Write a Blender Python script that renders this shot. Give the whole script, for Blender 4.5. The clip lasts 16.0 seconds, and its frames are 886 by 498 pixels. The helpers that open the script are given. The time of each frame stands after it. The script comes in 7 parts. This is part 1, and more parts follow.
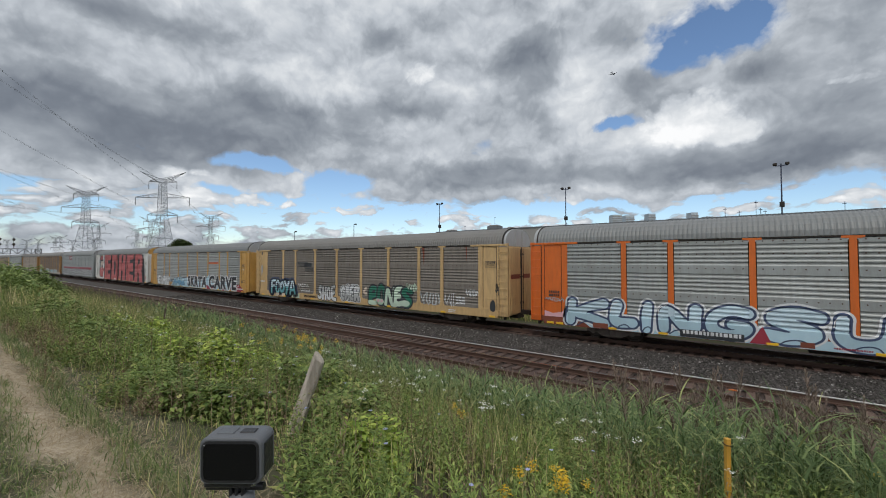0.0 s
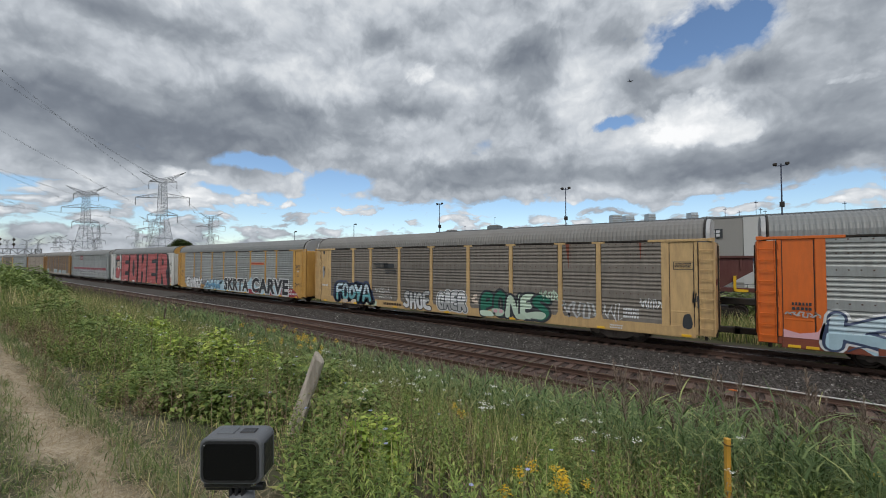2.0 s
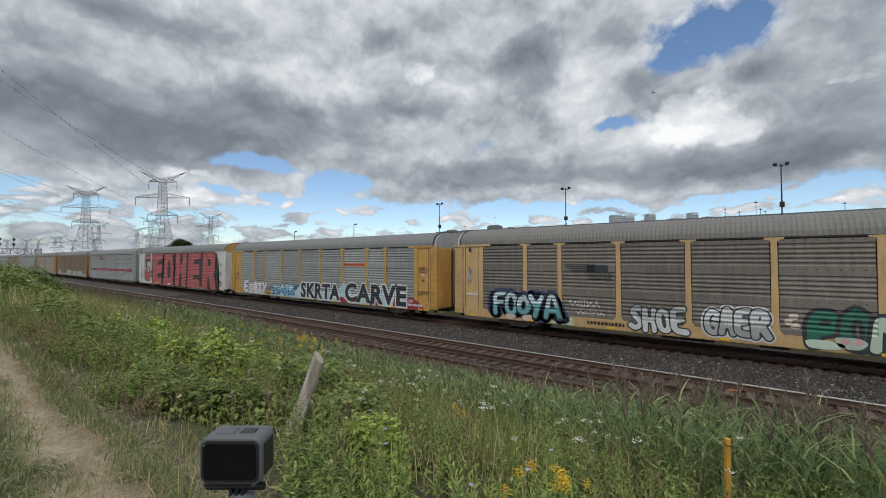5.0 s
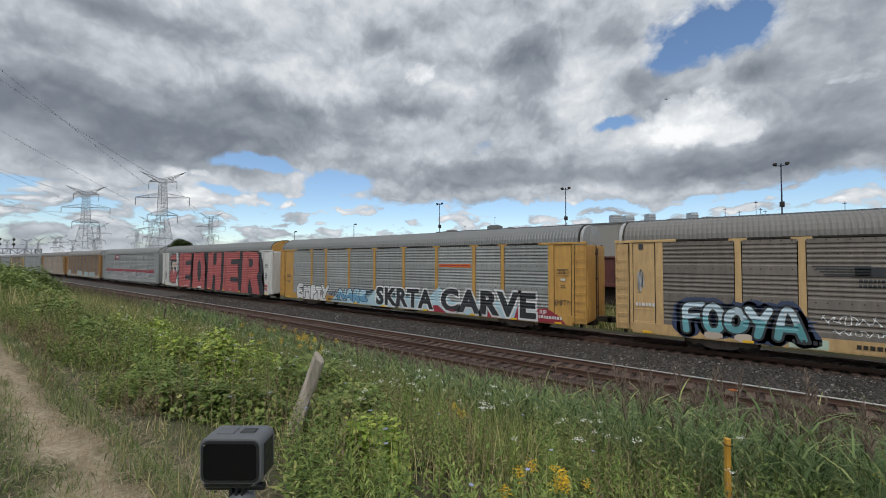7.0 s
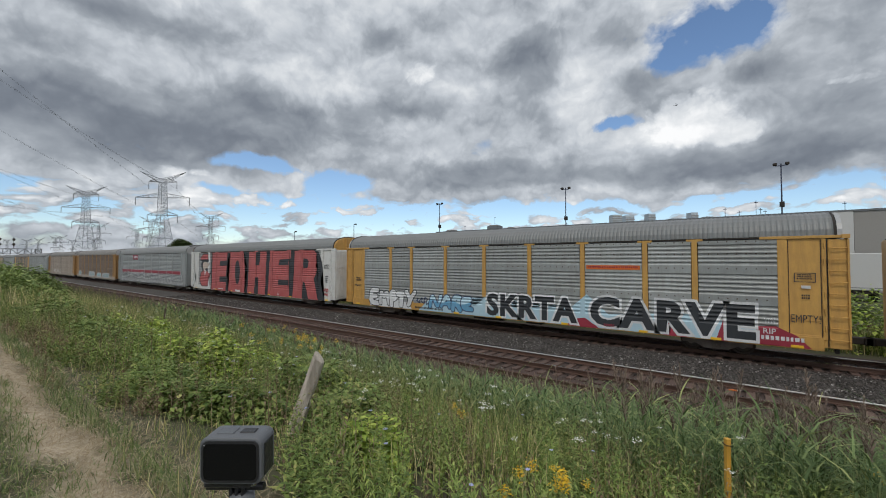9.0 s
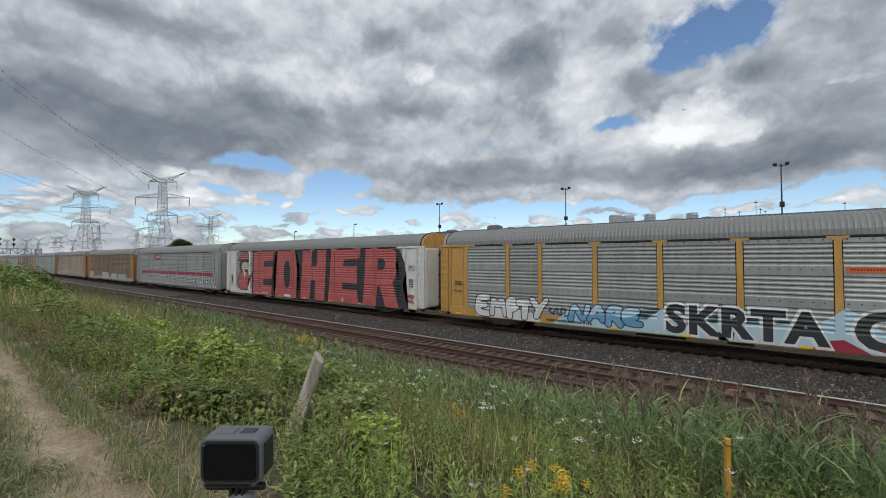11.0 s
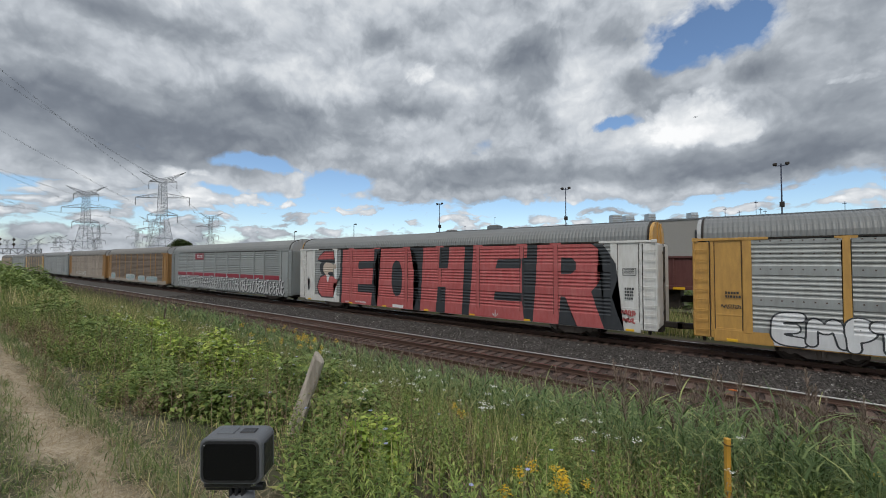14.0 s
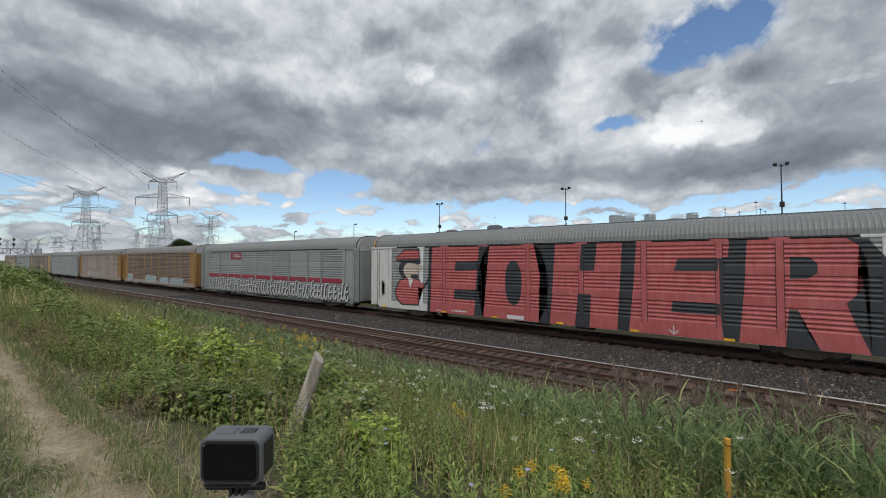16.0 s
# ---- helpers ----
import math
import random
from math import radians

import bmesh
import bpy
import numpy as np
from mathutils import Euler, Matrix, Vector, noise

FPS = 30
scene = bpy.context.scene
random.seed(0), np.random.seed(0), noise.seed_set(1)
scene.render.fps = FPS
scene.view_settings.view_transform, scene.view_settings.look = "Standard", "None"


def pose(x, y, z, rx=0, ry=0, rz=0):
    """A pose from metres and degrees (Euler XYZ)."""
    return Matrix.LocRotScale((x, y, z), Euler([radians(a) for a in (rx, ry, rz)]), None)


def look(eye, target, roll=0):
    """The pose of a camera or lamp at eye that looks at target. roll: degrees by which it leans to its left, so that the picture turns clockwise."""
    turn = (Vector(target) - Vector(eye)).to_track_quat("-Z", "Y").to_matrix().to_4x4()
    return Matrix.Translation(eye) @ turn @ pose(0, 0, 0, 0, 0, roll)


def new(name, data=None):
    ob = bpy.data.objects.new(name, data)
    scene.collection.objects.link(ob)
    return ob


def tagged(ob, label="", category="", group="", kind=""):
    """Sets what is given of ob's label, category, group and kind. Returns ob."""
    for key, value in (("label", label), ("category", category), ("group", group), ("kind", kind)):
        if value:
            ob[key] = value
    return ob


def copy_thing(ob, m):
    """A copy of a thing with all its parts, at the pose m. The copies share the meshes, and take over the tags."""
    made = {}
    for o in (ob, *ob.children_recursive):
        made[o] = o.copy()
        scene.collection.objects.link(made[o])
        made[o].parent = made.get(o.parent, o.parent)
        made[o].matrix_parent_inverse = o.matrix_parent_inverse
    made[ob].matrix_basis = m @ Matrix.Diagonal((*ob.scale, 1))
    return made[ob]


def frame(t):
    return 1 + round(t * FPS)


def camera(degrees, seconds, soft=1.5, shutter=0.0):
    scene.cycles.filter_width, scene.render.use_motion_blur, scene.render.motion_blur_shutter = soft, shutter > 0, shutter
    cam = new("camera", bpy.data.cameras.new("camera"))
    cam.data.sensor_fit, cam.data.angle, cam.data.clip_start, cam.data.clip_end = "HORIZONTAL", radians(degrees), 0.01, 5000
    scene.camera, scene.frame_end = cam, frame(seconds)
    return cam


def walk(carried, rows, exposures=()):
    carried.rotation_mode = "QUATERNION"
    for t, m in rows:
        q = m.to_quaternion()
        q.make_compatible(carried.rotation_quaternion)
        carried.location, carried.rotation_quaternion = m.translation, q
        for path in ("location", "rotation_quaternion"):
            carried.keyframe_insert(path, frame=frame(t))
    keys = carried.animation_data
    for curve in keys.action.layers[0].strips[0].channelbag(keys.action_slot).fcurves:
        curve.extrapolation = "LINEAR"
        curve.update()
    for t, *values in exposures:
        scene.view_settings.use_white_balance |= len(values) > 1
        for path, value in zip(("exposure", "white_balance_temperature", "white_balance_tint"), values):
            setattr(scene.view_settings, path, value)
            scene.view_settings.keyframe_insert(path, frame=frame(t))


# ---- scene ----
# camera: still, on the bank above the tracks. Train runs along +x, z = 0 at the top of the rails
LENS = 95.908
YAW, PITCH, ROLL = 37.2417, 1.511, -0.034
EYE = (0.0, 0.0, 3.897)
cam = camera(LENS, 16.0, soft=1.0)
CAM_POSE = pose(*EYE, 0, 0, YAW) @ pose(0, 0, 0, 90 + PITCH, 0, 0) @ pose(0, 0, 0, 0, 0, ROLL)
walk(cam, [(0.0, CAM_POSE), (16.0, CAM_POSE)])
scene.view_settings.exposure = 0.0


# ---- sky and sun ----
def nodes_of(tree):
    """Small helpers that add a node or a math node to a tree."""
    def add(kind, **values):
        n = tree.nodes.new(kind)
        for key, value in values.items():
            n.inputs[key].default_value = value
        return n

    def math_node(op, a, b=None, clamp=False):
        n = tree.nodes.new("ShaderNodeMath")
        n.operation, n.use_clamp = op, clamp
        for k, v in enumerate((a, b)):
            if v is None:
                continue
            if isinstance(v, (int, float)):
                n.inputs[k].default_value = v
            else:
                tree.links.new(v, n.inputs[k])
        return n.outputs[0]
    return add, math_node


def mix_colour(tree, fac, a, b, blend="MIX"):
    n = tree.nodes.new("ShaderNodeMix")
    n.data_type, n.blend_type = "RGBA", blend
    for k, v in ((0, fac), (6, a), (7, b)):
        if isinstance(v, (int, float)):
            n.inputs[k].default_value = v
        elif isinstance(v, tuple):
            n.inputs[k].default_value = (*v, 1) if len(v) == 3 else v
        else:
            tree.links.new(v, n.inputs[k])
    return n.outputs[2]


def ramp(tree, fac, stops):
    n = tree.nodes.new("ShaderNodeValToRGB")
    els = n.color_ramp.elements
    while len(els) < len(stops):
        els.new(0.5)
    for e, (p, c) in zip(els, stops):
        e.position = p
        e.color = (*c, 1) if isinstance(c, tuple) else (c, c, c, 1)
    tree.links.new(fac, n.inputs[0])
    return n.outputs[0]


SUN_EL, SUN_AZ = 52, 150
# cloud masses: bearing from the camera's heading, elevation, half width, half height (degrees), weight
BLUE_GAPS = [(34.0, 26.0, 5.0, 3.0, 0.60), (31, 23.8, 3.5, 1.2, 0.34), (38, 25, 3.0, 1.8, 0.26), (28, 28, 4, 1.5, 0.3), (23.4, 17.8, 2.4, 0.9, 0.85), (-14.6, 10.4, 4.2, 1.3, 1.05), (-24.5, 12.0, 5, 0.8, 0.8),
             (-16, 7.6, 9, 0.8, 0.5), (-29, 8.8, 4, 0.6, 0.45), (8, 7.2, 6, 0.6, 0.5), (-47, 7.8, 2.0, 0.9, 0.8), (38, 7.0, 9, 0.5, 0.4), (21, 7.4, 6, 0.5, 0.35)]
DARK_BELLIES = [(-43, 14.4, 17, 3.0, 1.15), (-38.6, 26.3, 8, 1.7, 0.85), (-19, 18.0, 3.6, 1.5, 0.85), (12.4, 25.0, 4.2, 3.6, 0.9),
                (5.0, 11.9, 13, 1.5, 0.9), (26.7, 21.7, 3.6, 1.6, 0.75), (-5.2, 20.8, 5.5, 1.1, 0.6), (43, 15.0, 7, 2.6, 0.6),
                (37, 11.2, 13, 1.6, 0.85), (38.5, 20.5, 2.2, 1.0, 0.6), (-27, 18.5, 6, 2.2, 0.55), (-9, 29, 3.5, 1.3, 0.4), (46, 24, 5, 3, 0.35), (24, 28, 5, 2, 0.3)]
BRIGHT_TOPS = [(-3.2, 24.7, 3.2, 2.0, 1.0), (31.4, 17.4, 5.0, 3.0, 1.1), (35, 14.6, 4.5, 1.6, 0.8), (-10.7, 6.9, 4.2, 0.9, 1.0),
               (-25.9, 7.7, 2.4, 1.0, 0.95), (2.9, 6.0, 4.2, 0.8, 0.9), (38.7, 5.6, 6, 0.6, 1.0), (-32.7, 10.7, 3.6, 1.0, 0.9), (-46.8, 4.6, 4, 0.9, 0.9),
               (45, 17.8, 3, 0.7, 0.8), (-20, 7.4, 2.2, 0.8, 0.85), (20, 24, 4, 2.5, 0.3), (-22, 10.3, 4, 0.6, 0.5)]


def make_world():
    world = bpy.data.worlds.new("cloudy_sky")
    world.use_nodes = True
    scene.world = world
    tree = world.node_tree
    tree.nodes.clear()
    add, m = nodes_of(tree)
    link = tree.links.new
    where = add("ShaderNodeTexCoord").outputs["Generated"]
    # ragged edges: the direction is pushed about by noise before it is compared with the masses
    warp = add("ShaderNodeTexNoise", Scale=6.0, Detail=8.0, Roughness=0.55)
    link(where, warp.inputs["Vector"])
    shift = tree.nodes.new("ShaderNodeVectorMath")
    shift.operation = "MULTIPLY_ADD"
    link(warp.outputs["Color"], shift.inputs[0])
    shift.inputs[1].default_value, shift.inputs[2].default_value = (0.12, 0.12, 0.085), (-0.06, -0.06, -0.0425)
    moved = tree.nodes.new("ShaderNodeVectorMath")
    moved.operation = "ADD"
    link(where, moved.inputs[0])
    link(shift.outputs[0], moved.inputs[1])
    xyz = add("ShaderNodeSeparateXYZ")
    link(moved.outputs[0], xyz.inputs[0])
    x, y, z = xyz.outputs
    bearing = m("ADD", m("MULTIPLY", m("ARCTAN2", x, y), 57.2958), YAW)
    height = m("MULTIPLY", m("ARCSINE", z), 57.2958)

    def masses(rows):
        total = None
        for az, el, sa, se, weight in rows:
            a = m("DIVIDE", m("SUBTRACT", bearing, az), sa)
            e = m("DIVIDE", m("SUBTRACT", height, el), se)
            q = m("ADD", m("MULTIPLY", a, a), m("MULTIPLY", e, e))
            w = m("MULTIPLY", m("EXPONENT", m("MULTIPLY", q, -0.75)), weight)
            total = w if total is None else m("ADD", total, w)
        return total

    blue, dark, bright = masses(BLUE_GAPS), masses(DARK_BELLIES), masses(BRIGHT_TOPS)
    strands = add("ShaderNodeTexNoise", Scale=11.0, Detail=8.0, Roughness=0.6)
    link(moved.outputs[0], strands.inputs["Vector"])
    heaps = add("ShaderNodeTexVoronoi", Scale=9.0, Detail=4.0, Roughness=0.6)
    heaps.feature = "SMOOTH_F1"
    heaps.inputs["Smoothness"].default_value = 0.35
    link(moved.outputs[0], heaps.inputs["Vector"])
    edge = m("ADD", m("MULTIPLY", m("SUBTRACT", strands.outputs[0], 0.5), 0.5), m("MULTIPLY", m("SUBTRACT", 0.42, heaps.outputs["Distance"]), 0.55))
    bright = ramp(tree, m("ADD", bright, m("MULTIPLY", edge, 0.9)), [(0.22, 0.0), (0.5, 0.72), (1.0, 1.0)])
    dark = ramp(tree, m("SUBTRACT", dark, m("MULTIPLY", edge, 0.7)), [(0.2, 0.0), (0.62, 0.62), (1.15, 1.0)])
    # the deck seen in perspective: flatter and finer towards the horizon
    flat = add("ShaderNodeSeparateXYZ")
    link(where, flat.inputs[0])
    rise = m("ADD", m("MAXIMUM", flat.outputs[2], 0.0), 0.16)
    deck = add("ShaderNodeCombineXYZ")
    link(m("DIVIDE", flat.outputs[0], rise), deck.inputs[0])
    link(m("DIVIDE", flat.outputs[1], rise), deck.inputs[1])
    big = add("ShaderNodeTexNoise", Scale=1.1, Detail=5.0, Roughness=0.5)
    link(deck.outputs[0], big.inputs["Vector"])
    # heaped clouds: density in the sky, and the same a little higher, so that tops are lit and bases shaded
    def density(lift, size, detail, rough):
        mp = tree.nodes.new("ShaderNodeMapping")
        mp.inputs["Location"].default_value, mp.inputs["Scale"].default_value = (0, 0, lift * 1.5), (1.0, 1.0, 1.5)
        link(where, mp.inputs[0])
        n = add("ShaderNodeTexNoise", Scale=size, Detail=detail, Roughness=rough)
        link(mp.outputs[0], n.inputs["Vector"])
        return n.outputs[0]

    here = density(0.0, 4.0, 8.0, 0.5)
    relief = m("SUBTRACT", density(0.0, 4.0, 4.0, 0.42), density(0.035, 4.0, 4.0, 0.42))
    def cells(lift, size):
        """Rounded heads, one inside another."""
        mp = tree.nodes.new("ShaderNodeMapping")
        mp.inputs["Location"].default_value, mp.inputs["Scale"].default_value = (0, 0, lift * 1.4), (1.0, 1.0, 1.4)
        link(moved.outputs[0], mp.inputs[0])
        n = add("ShaderNodeTexVoronoi", Scale=size, Detail=3.0, Roughness=0.5)
        n.feature = "SMOOTH_F1"
        n.inputs["Smoothness"].default_value = 0.6
        link(mp.outputs[0], n.inputs["Vector"])
        return m("SUBTRACT", 1.0, n.outputs["Distance"])

    puffs = cells(0.0, 15.0)
    relief = m("ADD", relief, m("MULTIPLY", m("SUBTRACT", puffs, cells(0.012, 15.0)), 0.14))
    billow = m("ADD", m("MULTIPLY", m("SUBTRACT", here, 0.5), 1.0), m("MULTIPLY", m("SUBTRACT", big.outputs[0], 0.5), 0.3))
    billow = m("ADD", billow, m("MULTIPLY", m("SUBTRACT", puffs, 0.42), 0.16))
    # a row of small heaped clouds low over the horizon, with blue between them
    low = add("ShaderNodeCombineXYZ")
    link(m("MULTIPLY", bearing, 0.22), low.inputs[0])
    link(m("MULTIPLY", height, 0.6), low.inputs[1])
    puff = add("ShaderNodeTexVoronoi", Scale=1.0, Detail=3.0, Roughness=0.5)
    puff.feature = "SMOOTH_F1"
    puff.inputs["Smoothness"].default_value = 0.5
    link(low.outputs[0], puff.inputs["Vector"])
    lift = m("DIVIDE", m("SUBTRACT", height, 5.2), 3.0)
    window = m("EXPONENT", m("MULTIPLY", m("MULTIPLY", lift, lift), -1.0))
    heap = m("MULTIPLY", m("SUBTRACT", 0.62, puff.outputs["Distance"]), window)
    tone = m("ADD", m("SUBTRACT", m("ADD", 0.69, m("MULTIPLY", bright, 0.29)), m("MULTIPLY", dark, 0.40)), m("ADD", m("MULTIPLY", billow, 0.42), m("MULTIPLY", relief, 0.75)))
    tone = m("ADD", m("ADD", tone, m("MULTIPLY", heap, 0.8)), m("MULTIPLY", window, 0.09))

    cloud = ramp(tree, tone, [(0.0, (0.13, 0.152, 0.19)), (0.2, (0.195, 0.222, 0.265)), (0.42, (0.335, 0.37, 0.415)), (0.6, (0.535, 0.575, 0.625)),
                              (0.78, (0.75, 0.78, 0.81)), (0.95, (0.97, 0.98, 0.99))])
    cover = m("SUBTRACT", m("ADD", 0.94, m("MULTIPLY", billow, 1.35)), m("SUBTRACT", blue, m("MULTIPLY", bright, 0.7)))
    cover = m("ADD", m("SUBTRACT", cover, m("MULTIPLY", window, 0.06)), m("MULTIPLY", heap, 1.6))
    cover = m("ADD", cover, m("MULTIPLY", m("SUBTRACT", strands.outputs[0], 0.5), m("ADD", 0.25, m("MULTIPLY", blue, 1.7))))
    cover = ramp(tree, cover, [(0.33, 0.0), (0.58, 1.0)])
    sky = tree.nodes.new("ShaderNodeTexSky")
    sky.sky_type, sky.sun_disc = "NISHITA", False
    sky.sun_elevation, sky.sun_rotation = radians(SUN_EL), radians(SUN_AZ)
    sky.dust_density, sky.ozone_density = 0.1, 4.0
    clear = add("ShaderNodeBackground", Strength=0.13)
    over = add("ShaderNodeBackground", Strength=1.0)
    link(sky.outputs[0], clear.inputs[0])
    link(cloud, over.inputs[0])
    both = add("ShaderNodeMixShader")
    link(cover, both.inputs[0])
    link(clear.outputs[0], both.inputs[1])
    link(over.outputs[0], both.inputs[2])
    out = add("ShaderNodeOutputWorld")
    link(both.outputs[0], out.inputs[0])


make_world()
sun = new("sun", bpy.data.lights.new("sun", "SUN"))
sun.data.energy, sun.data.angle, sun.data.color = 1.3, radians(14), (1.0, 0.95, 0.88)
sun.matrix_world = look((0, 0, 0), (-math.sin(radians(SUN_AZ)) * math.cos(radians(SUN_EL)), -math.cos(radians(SUN_AZ)) * math.cos(radians(SUN_EL)), -math.sin(radians(SUN_EL))))


# ---- materials ----
def material(name, base, rough=0.6, metal=0.0, vary=0.25, scale=3.0, fine=40.0, dirt=None, dirt_amount=0.5, streak=0.0,
             bump=0.2, bump_scale=60.0, per_object=0.12, per_island=0.0, island_colour=None, spec=0.5, glow=0.0, mapping=None):
    """A weathered surface: base colour, two scales of noise, dirt in patches or upright streaks, fine relief."""
    mat = bpy.data.materials.new(name)
    mat.use_nodes = True
    tree = mat.node_tree
    add, m = nodes_of(tree)
    link = tree.links.new
    bsdf = tree.nodes["Principled BSDF"]
    where = add("ShaderNodeTexCoord").outputs["Object"]
    if mapping:
        mp = tree.nodes.new("ShaderNodeMapping")
        mp.inputs["Scale"].default_value = mapping
        link(where, mp.inputs[0])
        where = mp.outputs[0]
    info = add("ShaderNodeObjectInfo")
    offset = tree.nodes.new("ShaderNodeVectorMath")
    offset.operation = "ADD"
    link(where, offset.inputs[0])
    seed = add("ShaderNodeCombineXYZ")
    link(m("MULTIPLY", info.outputs["Random"], 50.0), seed.inputs[0])
    link(m("MULTIPLY", info.outputs["Random"], 13.0), seed.inputs[2])
    link(seed.outputs[0], offset.inputs[1])
    place = offset.outputs[0]
    n1 = add("ShaderNodeTexNoise", Scale=scale, Detail=6.0, Roughness=0.6)
    n2 = add("ShaderNodeTexNoise", Scale=fine, Detail=4.0, Roughness=0.6)
    link(place, n1.inputs["Vector"])
    link(place, n2.inputs["Vector"])
    shade = m("ADD", m("MULTIPLY", m("SUBTRACT", n1.outputs[0], 0.5), vary * 2.2), m("MULTIPLY", m("SUBTRACT", n2.outputs[0], 0.5), vary * 1.4))
    if per_object:
        shade = m("ADD", shade, m("MULTIPLY", m("SUBTRACT", info.outputs["Random"], 0.5), per_object * 2))
    geo = None
    if per_island:
        geo = add("ShaderNodeNewGeometry")
        shade = m("ADD", shade, m("MULTIPLY", m("SUBTRACT", geo.outputs["Random Per Island"], 0.5), per_island * 2))
    colour = base
    if island_colour:
        geo = geo or add("ShaderNodeNewGeometry")
        colour = ramp(tree, geo.outputs["Random Per Island"], island_colour)
    if dirt:
        if streak:
            mp = tree.nodes.new("ShaderNodeMapping")
            mp.inputs["Scale"].default_value = (1.0, 1.0, streak)
            link(place, mp.inputs[0])
            n3 = add("ShaderNodeTexNoise", Scale=5.0, Detail=7.0, Roughness=0.65)
            link(mp.outputs[0], n3.inputs["Vector"])
        else:
            n3 = add("ShaderNodeTexNoise", Scale=scale * 0.6, Detail=8.0, Roughness=0.68)
            link(place, n3.inputs["Vector"])
        mask = ramp(tree, n3.outputs[0], [(0.38, 0.0), (0.72, 1.0)])
        colour = mix_colour(tree, m("MULTIPLY", mask, dirt_amount), colour, dirt)
    gain = m("ADD", 1.0, shade)
    grey = add("ShaderNodeCombineColor")
    for k in range(3):
        link(gain, grey.inputs[k])
    colour = mix_colour(tree, 1.0, colour, grey.outputs[0], "MULTIPLY")
    link(colour, bsdf.inputs["Base Color"])
    link(m("ADD", rough, m("MULTIPLY", shade, 0.3), True), bsdf.inputs["Roughness"])
    bsdf.inputs["Metallic"].default_value = metal
    bsdf.inputs["Specular IOR Level"].default_value = spec
    if bump:
        n4 = add("ShaderNodeTexNoise", Scale=bump_scale, Detail=5.0, Roughness=0.6)
        link(place, n4.inputs["Vector"])
        b = add("ShaderNodeBump", Strength=bump, Distance=0.02)
        link(n4.outputs[0], b.inputs["Height"])
        link(b.outputs[0], bsdf.inputs["Normal"])
    if glow:
        link(colour, bsdf.inputs["Emission Color"])
        bsdf.inputs["Emission Strength"].default_value = glow
    return mat


M = {}
M["galvanised"] = material("galvanised_steel", (0.375, 0.39, 0.385), 0.5, 0.4, 0.14, 1.2, 20, (0.25, 0.245, 0.225), 0.6, 0.18, 0.1)
M["grimy"] = material("grimy_steel", (0.215, 0.192, 0.168), 0.7, 0.2, 0.16, 1.5, 18, (0.11, 0.095, 0.08), 0.6, 0.16, 0.15)
M["brown_panel"] = material("rusted_brown_steel", (0.20, 0.155, 0.118), 0.75, 0.1, 0.2, 1.5, 18, (0.14, 0.09, 0.06), 0.6, 0.16, 0.15)
M["silver_paint"] = material("silver_grey_paint", (0.30, 0.325, 0.325), 0.5, 0.2, 0.10, 1.2, 20, (0.28, 0.25, 0.22), 0.4, 0.16, 0.08)
M["tan_panel"] = material("faded_tan_paint", (0.36, 0.31, 0.26), 0.7, 0.1, 0.14, 1.4, 20, (0.22, 0.16, 0.12), 0.5, 0.16, 0.1)
M["roof"] = material("weathered_roof_steel", (0.21, 0.22, 0.22), 0.55, 0.35, 0.12, 0.8, 14, (0.24, 0.23, 0.22), 0.5, 0.3, 0.1)
M["roof_dull"] = material("dull_roof_steel", (0.22, 0.215, 0.205), 0.65, 0.25, 0.14, 0.8, 14, (0.20, 0.18, 0.16), 0.5, 0.3, 0.1)
M["yellow"] = material("faded_yellow_paint", (0.57, 0.325, 0.085), 0.5, 0.0, 0.10, 1.5, 24, (0.25, 0.13, 0.05), 0.45, 0.2, 0.08, per_object=0.05)
M["pale_yellow"] = material("sun_bleached_yellow_paint", (0.60, 0.405, 0.19), 0.55, 0.0, 0.10, 1.5, 24, (0.27, 0.17, 0.09), 0.5, 0.2, 0.08, per_object=0.05)
M["rust_yellow"] = material("rusty_ochre_paint", (0.34, 0.185, 0.06), 0.65, 0.0, 0.14, 1.5, 24, (0.17, 0.09, 0.045), 0.6, 0.2, 0.1, per_object=0.05)
M["orange"] = material("orange_paint", (0.70, 0.15, 0.02), 0.45, 0.0, 0.08, 1.5, 24, (0.34, 0.10, 0.03), 0.35, 0.2, 0.06, per_object=0.04)
M["white"] = material("dirty_white_paint", (0.68, 0.68, 0.66), 0.5, 0.0, 0.07, 1.5, 24, (0.40, 0.36, 0.31), 0.45, 0.2, 0.06, per_object=0.04)
M["rusty_red"] = material("rust_red_paint", (0.22, 0.055, 0.03), 0.7, 0.0, 0.15, 2, 24, (0.10, 0.05, 0.03), 0.5, 0.3, 0.1)
M["gable"] = material("pale_grey_gable_steel", (0.42, 0.43, 0.44), 0.5, 0.2, 0.08, 1.5, 20, (0.36, 0.33, 0.3), 0.4, 0.2, 0.05)
M["dark_steel"] = material("greasy_dark_steel", (0.035, 0.030, 0.027), 0.65, 0.3, 0.25, 4, 30, (0.07, 0.045, 0.03), 0.5, 0.0, 0.2)
M["truck_steel"] = material("dusty_cast_steel", (0.19, 0.155, 0.135), 0.75, 0.1, 0.25, 4, 30, (0.06, 0.045, 0.035), 0.5, 0.0, 0.2)
M["wheel"] = material("worn_wheel_steel", (0.06, 0.05, 0.045), 0.5, 0.6, 0.2, 4, 30, (0.10, 0.06, 0.04), 0.5)
M["rail_side"] = material("rusty_rail", (0.085, 0.048, 0.036), 0.75, 0.2, 0.2, 3, 40, (0.12, 0.065, 0.045), 0.5, 0.0, 0.2)
